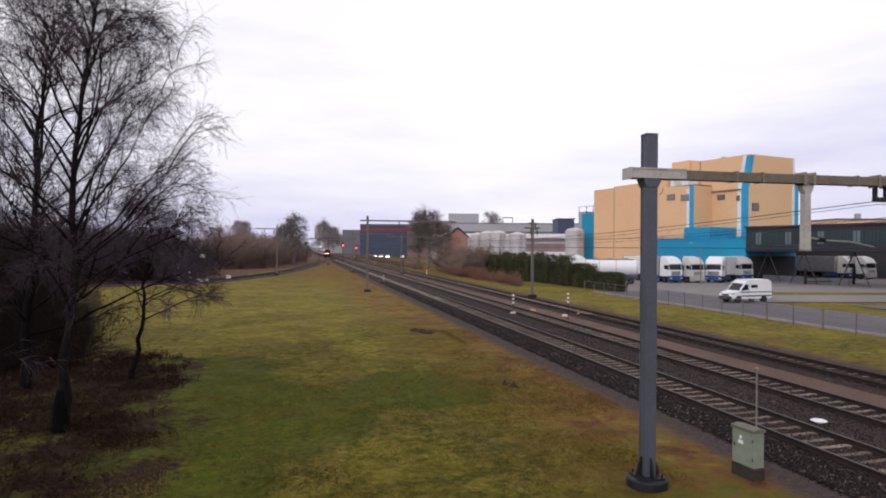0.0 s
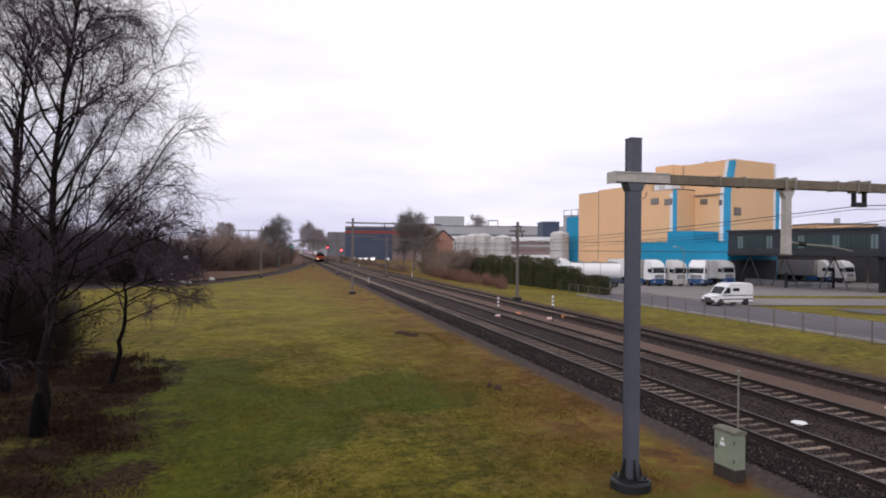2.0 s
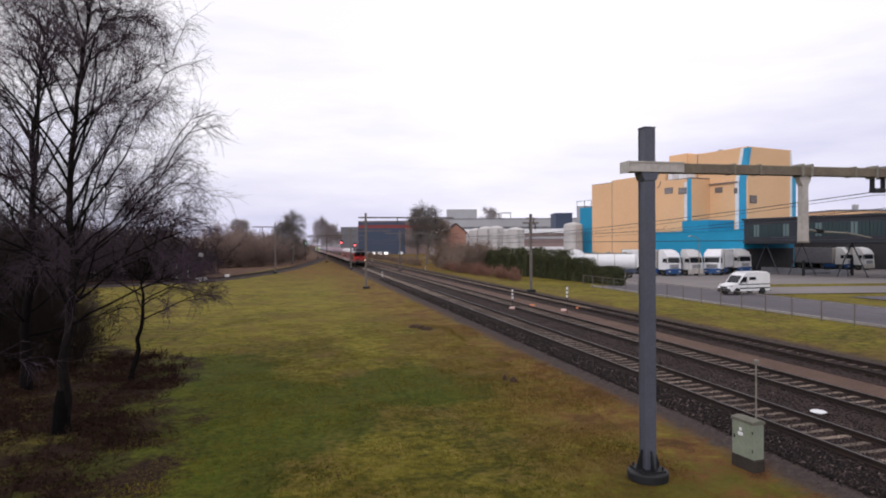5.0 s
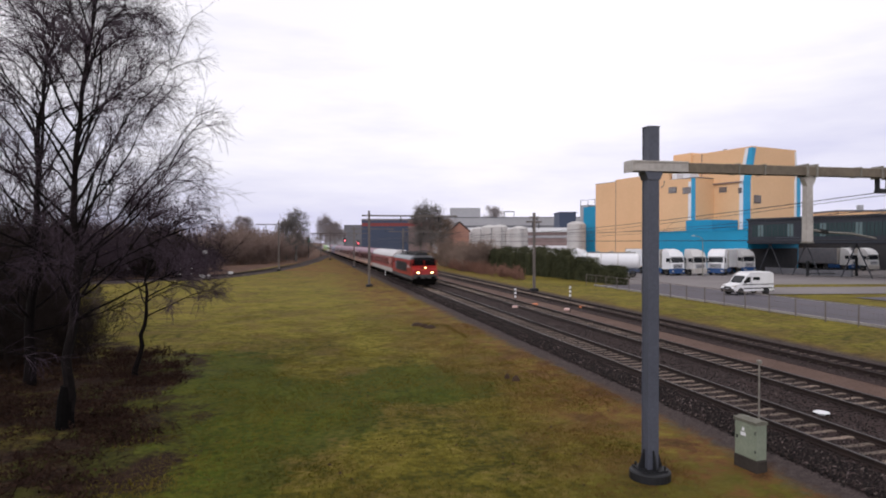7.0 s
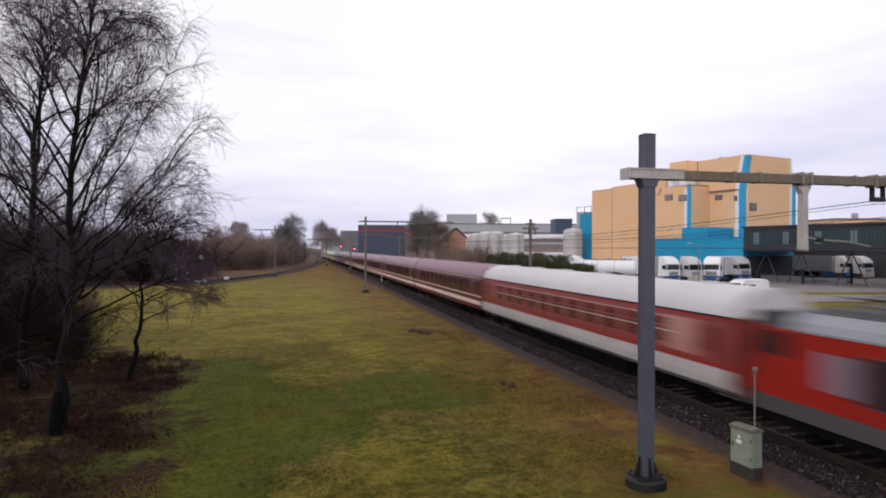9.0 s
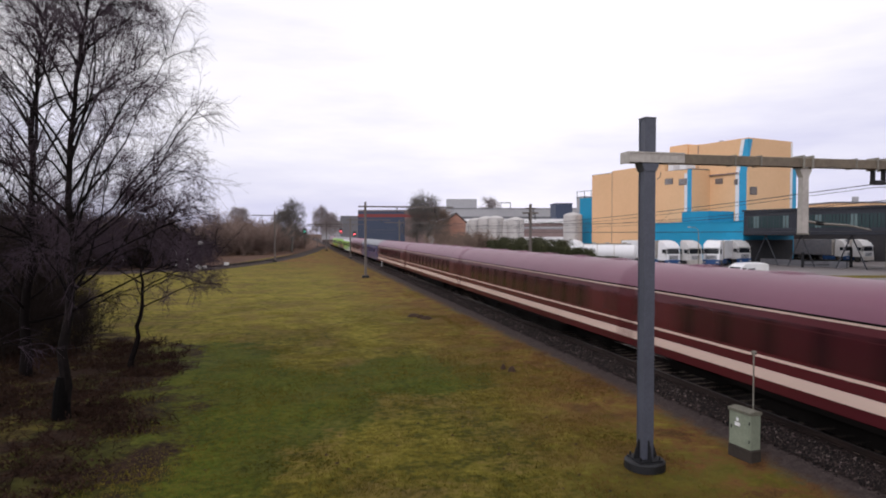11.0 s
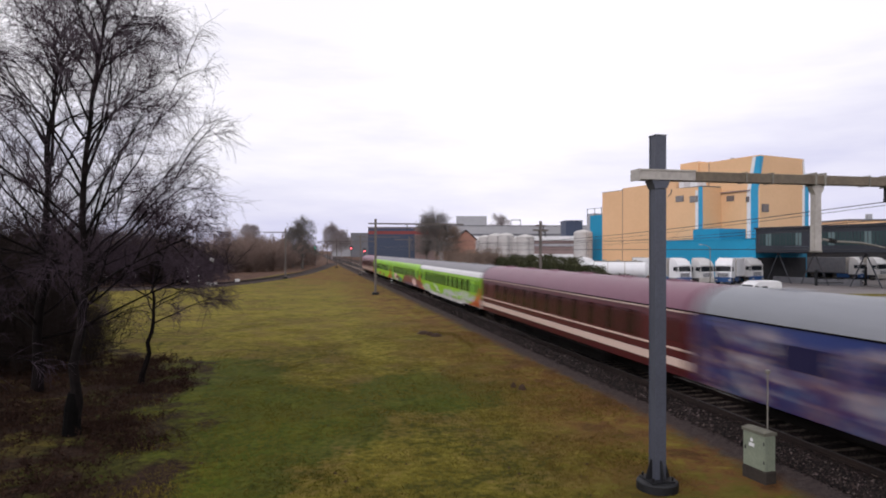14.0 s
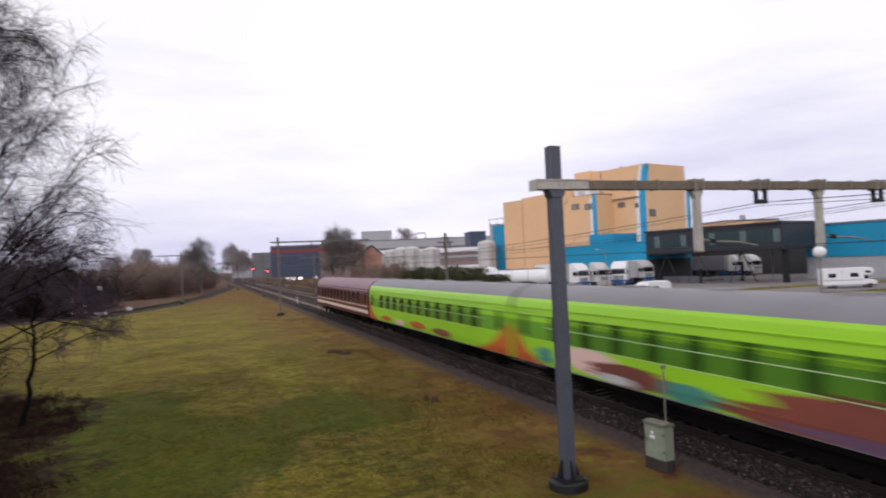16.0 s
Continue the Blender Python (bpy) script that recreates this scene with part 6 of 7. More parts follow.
def bare_tree(name, label, trunk, r0, seed, limbs=22, reach=4.4, lo=0.22, droop=0.16, tier=(9, 9, 7), twig=0.0055, bark=None, wood=None, char=False, up=0.35, ratio=(0.42, 0.24, 0.135), taper=0.72, leaders=()):
    rs = np.random.RandomState(seed)
    base = Vector(trunk[0])
    T = np.array([[p[0] - base.x, p[1] - base.y, p[2] - base.z] for p in trunk], float)
    tt = np.linspace(0, len(T) - 1, 16)
    T = np.stack([np.interp(tt, np.arange(len(T)), T[:, k]) for k in range(3)], 1)
    T[1:-1] += rs.normal(size=(14, 3)) * [0.05, 0.05, 0.0]
    tree = thing(name, label, "tree", Matrix.Translation(base))
    rad = r0 * (1 - np.linspace(0, 1, 16) ** 0.9 * 0.94)
    s = Shape().tube(T[:], list(rad * np.array([1.25, 1.05] + [1.0] * 14)), 9)
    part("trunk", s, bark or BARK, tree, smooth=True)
    if char:
        s = Shape().tube([(T[0][0], T[0][1], -0.15), (T[0][0] + 0.02, T[0][1], 0.4), (T[0][0] + 0.05, T[0][1], 0.9), (T[0][0] + 0.08, T[0][1], 1.35)], [r0 * 1.7, r0 * 1.5, r0 * 1.45, r0 * 1.02], 11)
        part("trunk_base", s, CHAR, tree, "blackened rough trunk base")
    # limbs wind up the trunk by the golden angle
    L1 = []
    for k in range(limbs):
        f = lo + (0.97 - lo) * ((k + rs.uniform(0, 1)) / limbs) ** (1.3 if taper > 0.9 else 1.0)
        i = min(int(f * 15), 14)
        p = T[i] + (T[i + 1] - T[i]) * (f * 15 - i)
        az, el = k * 2.4 + rs.uniform(-0.35, 0.35), math.atan(up) + rs.uniform(0.05, 0.45) + 0.45 * f
        v = np.array([math.cos(az) * math.cos(el), math.sin(az) * math.cos(el), math.sin(el)])
        ln = reach * rs.uniform(0.8, 1.2) * (0.42 + taper - taper * f) * min(1.0, 0.55 + 1.1 * f)
        if taper > 0.9:                # birches narrow to a slim top
            ln *= min(1.0, (1.1 - f) * 1.75)
        path = [p]
        for q in range(6):
            v = v + rs.normal(size=3) * 0.10 + np.array([0, 0, -0.03])
            v /= np.linalg.norm(v)
            path.append(path[-1] + v * ln / 6)
        L1.append(path)
    for a, b in leaders:                 # long rising limbs, from a to b, bowed a little upward
        a, b = np.array(a) - np.array(base), np.array(b) - np.array(base)
        f = np.linspace(0, 1, 7)[:, None]
        bow = np.sin(np.linspace(0, math.pi, 7))[:, None] * np.array([0, 0, -0.35])
        L1.append(a + (b - a) * f + bow + rs.normal(size=(7, 3)) * 0.05 * (f > 0))
    L1 = np.array(L1)
    L2 = sprout(rs, L1, tier[0], 0.30, 1.0, 0.65, reach * ratio[0], 0.35, 0.10, droop * 0.5, 5, 0.10)
    L3 = sprout(rs, L2, tier[1], 0.30, 1.0, 0.70, reach * ratio[1], 0.3, 0.0, droop * 1.3, 4, 0.12)
    L4 = sprout(rs, L3, tier[2], 0.1, 1.0, 0.75, reach * ratio[2], 0.2, -0.10, droop * 2.2, 3, 0.12)
    V, F, o = [], [], 0
    for P, r, sd in ((L1, np.linspace(r0 * 0.26, r0 * 0.06, 7), 5), (L2, np.linspace(r0 * 0.10, r0 * 0.03, 5), 4)):
        v, f = tubes(P, r, sd)
        V.append(v), F.append(f + o)
        o += len(v)
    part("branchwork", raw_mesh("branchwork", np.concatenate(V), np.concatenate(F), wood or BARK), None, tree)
    V, F, o = [], [], 0
    for P, r in ((L3, np.array([twig * 2.0, twig * 1.7, twig * 1.4, twig])), (L4, np.array([twig * 1.15, twig, twig * 0.7]))):
        v, f = tubes(P, r, 3)
        V.append(v), F.append(f + o)
        o += len(v)
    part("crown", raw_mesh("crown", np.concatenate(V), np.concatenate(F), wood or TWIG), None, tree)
    return tree


def build_near_trees():
    rising = [((-6.7, 21.3, 5.6), (-3.6, 20.9, 11.1)), ((-6.7, 21.2, 4.4), (-3.05, 21.5, 9.2)), ((-6.65, 21.3, 4.9), (-3.8, 22.4, 8.9)),
              ((-6.7, 21.2, 3.4), (-3.5, 20.4, 7.3)), ((-6.65, 21.3, 7.6), (-5.2, 21.8, 12.2)), ((-6.75, 21.3, 5.2), (-9.6, 20.9, 10.0))]
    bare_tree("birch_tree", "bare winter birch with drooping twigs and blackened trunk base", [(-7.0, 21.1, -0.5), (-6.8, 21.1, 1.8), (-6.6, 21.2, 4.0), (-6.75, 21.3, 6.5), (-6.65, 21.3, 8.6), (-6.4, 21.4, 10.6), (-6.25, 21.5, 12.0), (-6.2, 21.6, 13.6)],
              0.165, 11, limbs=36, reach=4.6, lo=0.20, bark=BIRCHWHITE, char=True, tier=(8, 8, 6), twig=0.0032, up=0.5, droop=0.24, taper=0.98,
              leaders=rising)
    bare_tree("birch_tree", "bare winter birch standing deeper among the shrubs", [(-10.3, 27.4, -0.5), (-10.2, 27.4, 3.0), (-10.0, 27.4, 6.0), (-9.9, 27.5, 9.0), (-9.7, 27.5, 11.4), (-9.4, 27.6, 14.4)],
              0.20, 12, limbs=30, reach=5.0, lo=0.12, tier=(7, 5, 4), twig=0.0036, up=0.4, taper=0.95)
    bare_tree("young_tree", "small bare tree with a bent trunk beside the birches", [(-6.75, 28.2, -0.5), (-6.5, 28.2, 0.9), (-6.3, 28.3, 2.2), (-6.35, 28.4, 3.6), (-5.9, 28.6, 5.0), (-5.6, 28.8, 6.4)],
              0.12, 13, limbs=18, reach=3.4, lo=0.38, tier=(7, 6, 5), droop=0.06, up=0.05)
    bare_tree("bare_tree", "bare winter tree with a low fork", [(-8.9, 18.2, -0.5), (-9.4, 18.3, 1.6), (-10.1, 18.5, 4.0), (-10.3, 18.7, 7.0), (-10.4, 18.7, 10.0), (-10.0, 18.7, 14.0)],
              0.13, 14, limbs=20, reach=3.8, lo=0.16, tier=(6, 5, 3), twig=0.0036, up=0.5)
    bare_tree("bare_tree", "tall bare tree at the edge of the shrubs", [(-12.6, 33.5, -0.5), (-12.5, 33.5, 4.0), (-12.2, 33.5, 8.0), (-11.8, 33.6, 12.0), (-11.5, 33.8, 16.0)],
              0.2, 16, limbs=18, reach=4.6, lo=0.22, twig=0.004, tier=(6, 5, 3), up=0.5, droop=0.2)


def thicket(name, label, spots, height, seed, material, stems=9, twig=0.02, spread=0.5, fan=14):
    """Uncountable brushwood: stems and twigs in one mesh."""
    rs = np.random.RandomState(seed)
    B = np.array([(x, y, z) for x, y, z in spots])
    n = len(B)
    base = np.repeat(B, stems, 0) + rs.normal(size=(n * stems, 3)) * [0.5, 0.5, 0.0]
    d = rs.normal(size=base.shape) * spread
    d[:, 2] = 1.0
    d /= np.linalg.norm(d, axis=1, keepdims=True)
    L = height * rs.uniform(0.45, 1.1, (len(base), 1)) * np.repeat(rs.uniform(0.6, 1.15, (n, 1)), stems, 0)
    P = np.stack([base + d * L * k / 4 + rs.normal(size=base.shape) * 0.12 * (k > 0) for k in range(5)], 1)
    Q = sprout(rs, P, fan, 0.15, 1.0, 0.75, height * 0.30, 0.3, 0.15, 0.05, 3, 0.18)
    S = sprout(rs, Q, 4, 0.2, 1.0, 0.7, height * 0.15, 0.2, 0.0, 0.1, 2, 0.1)
    V, F, o = [], [], 0
    for A, r in ((P, np.linspace(twig * 2.2, twig, 5)), (Q, np.array([twig * 1.2, twig, twig * 0.7])), (S, np.array([twig * 0.8, twig * 0.5]))):
        v, f = tubes(A, r, 3)
        V.append(v), F.append(f + o)
        o += len(v)
    ob = part(name, raw_mesh(name, np.concatenate(V), np.concatenate(F), material), None, None)
    return tagged(ob, label, "shrubs", kind="stuff")


def leaf_mass(name, label, centres, count, size, seed, material, category="shrubs", kind="stuff", parent=None):
    """A body of many small leaf faces spread through ellipsoids (x, y, z, rx, ry, rz)."""
    rs = np.random.RandomState(seed)
    C = np.array(centres, float)
    w = (C[:, 3] * C[:, 4] * C[:, 5]) ** 0.67
    k = rs.choice(len(C), count, p=w / w.sum())
    u = rs.normal(size=(count, 3))
    u /= np.linalg.norm(u, axis=1, keepdims=True)
    p = C[k, :3] + u * (rs.uniform(0, 1, (count, 1)) ** 0.25) * C[k, 3:]
    a = rs.normal(size=(count, 3))
    a /= np.linalg.norm(a, axis=1, keepdims=True)
    b = np.cross(a, rs.normal(size=(count, 3)))
    b /= np.linalg.norm(b, axis=1, keepdims=True)
    s = size * rs.uniform(0.5, 1.4, (count, 1))
    V = np.stack([p - a * s, p + b * s * 0.6, p + a * s, p - b * s * 0.6], 1).reshape(-1, 3)
    F = np.arange(count * 4).reshape(-1, 4)
    ob = part(name, raw_mesh(name, V, F, material), None, parent)
    return tagged(ob, label, category, kind=kind) if parent is None else ob


def build_shrubs():
    rs = np.random.RandomState(5)
    spots = []
    while len(spots) < 330:
        y = rs.uniform(92, 290)
        x = rs.uniform(-110, 2)
        line = np.interp(x, (-130, -70, -37, -15, -10.6, -6, -1, 3.7), (80, 85, 92, 101, 110, 126, 152, 190))
        if line + (58 if x > -30 else 20) < y < line + (125 if x > -30 else 80):
            spots.append((x, y, -0.45))
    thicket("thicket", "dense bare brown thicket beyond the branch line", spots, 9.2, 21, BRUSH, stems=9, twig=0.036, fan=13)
    spots = [(x, np.interp(x, (-70, -37, -17), (95, 102, 112)) + rs.uniform(0, 26), -0.45) for x in rs.uniform(-68, -17, 150)]
    thicket("thicket", "tall bare brushwood painted dim beyond the branch line", spots, 8.6, 22, DIMSHRUB, stems=9, twig=0.03, fan=14)
    spots = [(-9.0 - 11 * rs.uniform(0, 1) ** 0.8 - 0.12 * (y - 30), y, -0.45) for y in rs.uniform(30, 43, 75)]
    thicket("thicket", "dense bare saplings at the edge of the meadow", spots, 4.0, 23, DIMSHRUB, stems=8, twig=0.007, fan=12, spread=0.4)
    spots = [(-11.5 - 9 * rs.uniform(0, 1) - 0.12 * (y - 30), y, -0.45) for y in rs.uniform(31, 45, 46)]
    thicket("thicket", "tall thin bare saplings behind the birches", spots, 8.5, 33, DIMSHRUB, stems=5, twig=0.010, fan=22, spread=0.22)
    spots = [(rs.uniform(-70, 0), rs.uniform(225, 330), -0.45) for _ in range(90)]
    thicket("thicket", "woodland far behind the branch line, paled for haze", spots, 8.5, 24, HAZETWIG, stems=8, twig=0.05, fan=10)
    # brambles and litter under the trees
    spots = []
    for _ in range(220):
        a, r = rs.uniform(0, 6.28), rs.uniform(0, 1) ** 0.5
        spots.append((-10.8 + 6.1 * r * math.cos(a), 29.0 + 7.6 * r * math.sin(a), -0.5))
    for _ in range(170):
        spots.append((rs.uniform(-13, -4.3), rs.uniform(9.5, 23), -0.5))
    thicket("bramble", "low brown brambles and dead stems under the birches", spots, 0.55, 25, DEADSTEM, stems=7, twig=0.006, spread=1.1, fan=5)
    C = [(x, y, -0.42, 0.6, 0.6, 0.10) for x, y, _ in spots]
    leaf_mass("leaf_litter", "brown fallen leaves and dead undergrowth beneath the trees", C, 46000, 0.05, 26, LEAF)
    # along the railway yard
    spots = [(rs.uniform(30.5, 36.0), rs.uniform(110, 142), -0.1) for _ in range(40)]
    thicket("thicket", "brown bare shrubs at the end of the hedge", spots, 5.2, 27, SHRUB, stems=10, twig=0.03, fan=14)
    spots = [(30.5 + rs.uniform(-0.8, 0.8) + (y - 80) * -0.02, y, -0.1) for y in rs.uniform(84, 126, 40)]
    thicket("bracken", "russet bracken along the foot of the hedge", spots, 1.9, 28, RUSSET, stems=12, twig=0.02, fan=8)
    spots = [(rs.uniform(26.5, 29), rs.uniform(150, 330), -0.1) for _ in range(36)]
    thicket("thicket", "low brown scrub beside the far tracks", spots, 2.4, 29, SHRUB, stems=8, twig=0.04, fan=8)


def build_hedge():
    rs = np.random.RandomState(9)
    n = 6
    for i in range(-1, n):
        y = 78.5 + i * 6.2
        x = 37.2 - i * 0.62
        h = 4.0 + rs.uniform(-0.3, 0.5) if i > 0 else 3.1 + 0.9 * i
        hd = thing("hedge", "dark green clipped conifer hedge section along the yard", "hedge", pose(x, y, -0.1), "hedge sections")
        part("hedge_core", Shape().box(-0.45, 0.45, -3.0, 3.0, 0.0, h * 0.82, 0.2), HEDGE, hd)
        C = [(rs.uniform(-0.35, 0.35), -2.9 + k * 0.48, h * q + rs.uniform(-.1, .2), 0.80, 0.95, h * 0.27) for k in range(13) for q in (0.2, 0.5, 0.78)]
        leaf_mass("foliage", "", C, 14000, 0.085, 40 + i, HEDGE, parent=hd)


def build_far_trees():
    def at(p, d):
        return along(p, d)
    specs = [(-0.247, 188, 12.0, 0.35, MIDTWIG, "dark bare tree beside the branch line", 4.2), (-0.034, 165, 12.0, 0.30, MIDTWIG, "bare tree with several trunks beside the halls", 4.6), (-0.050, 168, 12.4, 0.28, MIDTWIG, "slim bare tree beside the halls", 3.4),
             (-0.335, 330, 16, 0.4, HAZETWIG, "distant bare poplar paled for haze", 4.0), (-0.325, 300, 14, 0.4, HAZETWIG, "distant bare tree paled for haze", 4.0), (-0.20, 360, 15, 0.4, HAZETWIG, "distant round bare tree", 6.0), (-0.185, 430, 14, 0.4, HAZETWIG, "distant round bare tree", 6.5),
             (0.068, 300, 18.5, 0.4, HAZETWIG, "distant bare tree behind the halls", 5.0), (-0.015, 166, 9.5, 0.25, SHRUB, "low bare tree beside the brick house", 3.5), (-0.262, 200, 10.0, 0.25, MIDTWIG, "dark bare tree beside the branch line", 3.4)]
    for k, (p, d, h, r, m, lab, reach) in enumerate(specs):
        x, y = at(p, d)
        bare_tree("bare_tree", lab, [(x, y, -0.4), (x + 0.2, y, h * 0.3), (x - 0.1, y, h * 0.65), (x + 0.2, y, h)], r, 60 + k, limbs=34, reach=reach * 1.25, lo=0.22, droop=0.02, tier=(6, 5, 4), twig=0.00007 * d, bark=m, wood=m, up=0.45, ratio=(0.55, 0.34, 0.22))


def build_grass():
    """Tufts of blades standing on the meadow."""

    def tuft(name, label, xs, ys, count, h, material, seed):
        r2 = np.random.RandomState(seed)
        y = ys[0] + (ys[1] - ys[0]) * r2.uniform(0, 1, count) ** 1.7
        x = r2.uniform(xs[0], xs[1], count)
        keep = (x > -5.6 + 0.8 * np.sin(y * 0.7) - 0.05 * np.clip(y - 34, 0, 60)) & (r2.uniform(0, 1, count) < np.clip((x + 6.2 + 0.05 * np.clip(y - 34, 0, 60)) / 4.5, 0.05, 1))
        x, y = x[keep], y[keep]
        # thick where a slow field is high
        f = np.array([noise.noise((a * 0.55, b * 0.55, seed)) for a, b in zip(x, y)])
        x, y, f = x[f > -0.7], y[f > -0.7], f[f > -0.7]
        n = len(x)
        z = np.array([0.05 * noise.noise((a * 0.35, b * 0.35, 0.0)) + 0.14 * noise.noise((a * 0.11, b * 0.11, 3.0)) for a, b in zip(x, y)]) - 0.47
        V = []
        for k in range(3):
            a = r2.uniform(0, 6.28, n)
            ln = h * r2.uniform(0.5, 1.4, n) * (1 + 0.5 * f) * np.clip(1.6 - y / 45, 0.35, 1)
            w = 0.007 + 0.006 * r2.uniform(0, 1, n)
            cx, cy = x + r2.normal(size=n) * 0.03, y + r2.normal(size=n) * 0.03
            lean = r2.normal(size=(n, 2)) * 0.55
            V.append(np.stack([np.stack([cx + np.cos(a) * w, cy + np.sin(a) * w, z], 1), np.stack([cx - np.cos(a) * w, cy - np.sin(a) * w, z], 1), np.stack([cx + lean[:, 0] * ln, cy + lean[:, 1] * ln, z + ln], 1)], 1))
        V = np.concatenate(V).reshape(-1, 3)
        ob = part(name, raw_mesh(name, V, np.arange(len(V)).reshape(-1, 3), material), None, None)
        tagged(ob, label, "grass", kind="stuff")

    tuft("grass", "short green and straw grass blades on the meadow", (-8, 9.6), (9, 60), 150000, 0.055, BLADE, 31)
    tuft("dry_grass", "russet moss and dry grass beside the ballast", (6.0, 11.2), (9, 60), 34000, 0.05, DRYBLADE, 32)
    # small clods and dead tufts scattered over the turf
    cl = Shape()
    for _ in range(420):
        x, y, r = R(-3.5, 10.8), 9.5 + 55 * R(0, 1) ** 1.4, R(0.02, 0.06)
        z = 0.05 * noise.noise((x * 0.35, y * 0.35, 0.0)) + 0.14 * noise.noise((x * 0.11, y * 0.11, 3.0)) - 0.46
        a = R(0, 6.3)
        cl.add([(x + r * R(0.7, 1.3) * math.cos(a + k * 1.257), y + r * R(0.7, 1.3) * math.sin(a + k * 1.257), z) for k in range(5)] + [(x, y, z + r * R(0.6, 1.1))], [(k, (k + 1) % 5, 5) for k in range(5)])
    solid("soil_clods", cl, SOIL, "small dark clods and worm casts in the turf", "soil", "stuff")
    # low clods and mole heaps
    for x, y, r in ((7.6, 41.5, 0.6), (8.2, 40.2, 0.5), (7.9, 40.8, 0.35), (8.4, 24.1, 0.24), (8.2, 24.6, 0.15)):
        s = Shape()
        n = 12
        vs = [(x, y, -0.16)]
        for ring, zz in ((0.5, -0.26), (1.0, -0.5)):
            vs += [(x + r * ring * R(0.7, 1.2) * math.cos(k * 6.283 / n), y + r * ring * R(0.7, 1.2) * math.sin(k * 6.283 / n), zz + R(-.03, .03)) for k in range(n)]
        s.add(vs, [(0, 1 + k, 1 + (k + 1) % n) for k in range(n)] + [(1 + k, 13 + k, 13 + (k + 1) % n, 1 + (k + 1) % n) for k in range(n)])
        solid("mole_heap", s, SOIL, "low heap of dark soil in the grass", "soil heap", group="soil heaps", smooth=True)


# ---------------------------------------------------------------- vehicles
def wheel(parent, x, y, r, w, axis="y"):
    """A wheel whose axle runs along the axis."""
    put = (lambda d: (x, y + d, r)) if axis == "y" else (lambda d: (x + d, y, r))
    t = part("wheel", Shape().tube([put(-w / 2), put(-w / 2), put(w / 2), put(w / 2)], [r * 0.8, r, r, r * 0.8], 18), BLACK, parent)
    part("rim", Shape().tube([put(-w / 2 - 0.015), put(w / 2 + 0.015)], [r * 0.58, r * 0.58], 14), GALV, t)


def build_van():
    v = thing("van", "white high-roof van with dark side line, parked on the road", "van", pose(42.9, 54.2, 0.02, 0, 0, 5) @ Matrix.Scale(0.875, 4))
    prof = [(-2.75, 0.42), (-2.80, 0.75), (-2.62, 1.08), (-1.75, 1.28), (-1.05, 2.10), (-0.55, 2.42), (2.45, 2.46), (2.68, 2.25), (2.74, 0.42)]
    part("body", Shape().prism(prof, "y", -0.97, 0.97), WHITE, v)
    part("roof_cap", Shape().box(-0.5, 2.4, -0.85, 0.85, 2.45, 2.53, 0.05), WHITE, v)
    part("windscreen", Shape().add([(-1.72, -0.84, 1.34), (-1.72, 0.84, 1.34), (-1.08, 0.80, 2.10), (-1.08, -0.80, 2.10), (-1.68, -0.84, 1.31), (-1.68, 0.84, 1.31), (-1.04, 0.8, 2.07), (-1.04, -0.8, 2.07)], [(0, 1, 2, 3), (0, 3, 7, 4), (1, 5, 6, 2), (3, 2, 6, 7), (0, 4, 5, 1)]), WINDOW, v)
    for sg in (-1, 1):
        y0, y1 = sorted((sg * 0.97, sg * 0.985))
        part("side_window", Shape().prism([(-1.45, 1.38), (-0.55, 1.38), (-0.55, 2.0), (-0.98, 2.0)], "y", y0, y1), WINDOW, v)
        part("side_window", Shape().prism([(-0.20, 1.62), (0.75, 1.62), (0.75, 1.95), (-0.20, 1.95)], "y", y0, y1), WINDOW, v)
        part("stripe", Shape().box(-1.6, 2.7, y0, y1, 1.10, 1.19), STEEL_DARK, v, "dark side line")
        part("rubbing_strip", Shape().box(-1.5, 2.7, y0, y1, 0.66, 0.78), STEEL_DARK, v)
        d = part("door", Shape().box(-0.45, -0.43, y0, y1, 0.5, 2.1), STEEL, v)
        part("handle", Shape().box(-0.62, -0.50, min(sg * 0.985, sg * 1.0), max(sg * 0.985, sg * 1.0), 1.22, 1.26), BLACK, d)
        part("mirror", Shape().box(-1.45, -1.30, min(sg * 0.99, sg * 1.18), max(sg * 0.99, sg * 1.18), 1.32, 1.62, 0.03), BLACK, v)
        part("headlamp", Shape().prism([(-2.74, 0.82), (-2.42, 0.98), (-2.42, 1.10), (-2.66, 1.06)], "y", min(sg * 0.55, sg * 0.975), max(sg * 0.55, sg * 0.975)), GALV_LIGHT, v)
        part("tail_lamp", Shape().box(2.70, 2.755, min(sg * 0.8, sg * 0.95), max(sg * 0.8, sg * 0.95), 0.95, 1.4), REDDULL, v)
        for x in (-1.85, 1.65):
            wheel(v, x, sg * 0.84, 0.34, 0.24)
            part("wheel_arch", Shape().tube([(x, sg * 0.90, 0.36), (x, sg * 0.976, 0.36)], [0.43, 0.43], 18), BLACK, v)
    part("bumper", Shape().box(-2.90, -2.62, -0.96, 0.96, 0.32, 0.70, 0.06), STEEL_DARK, v)
    part("grille", Shape().box(-2.83, -2.76, -0.5, 0.5, 0.74, 0.92), BLACK, v)
    part("rear_bumper", Shape().box(2.68, 2.86, -0.95, 0.95, 0.36, 0.58, 0.05), STEEL_DARK, v)


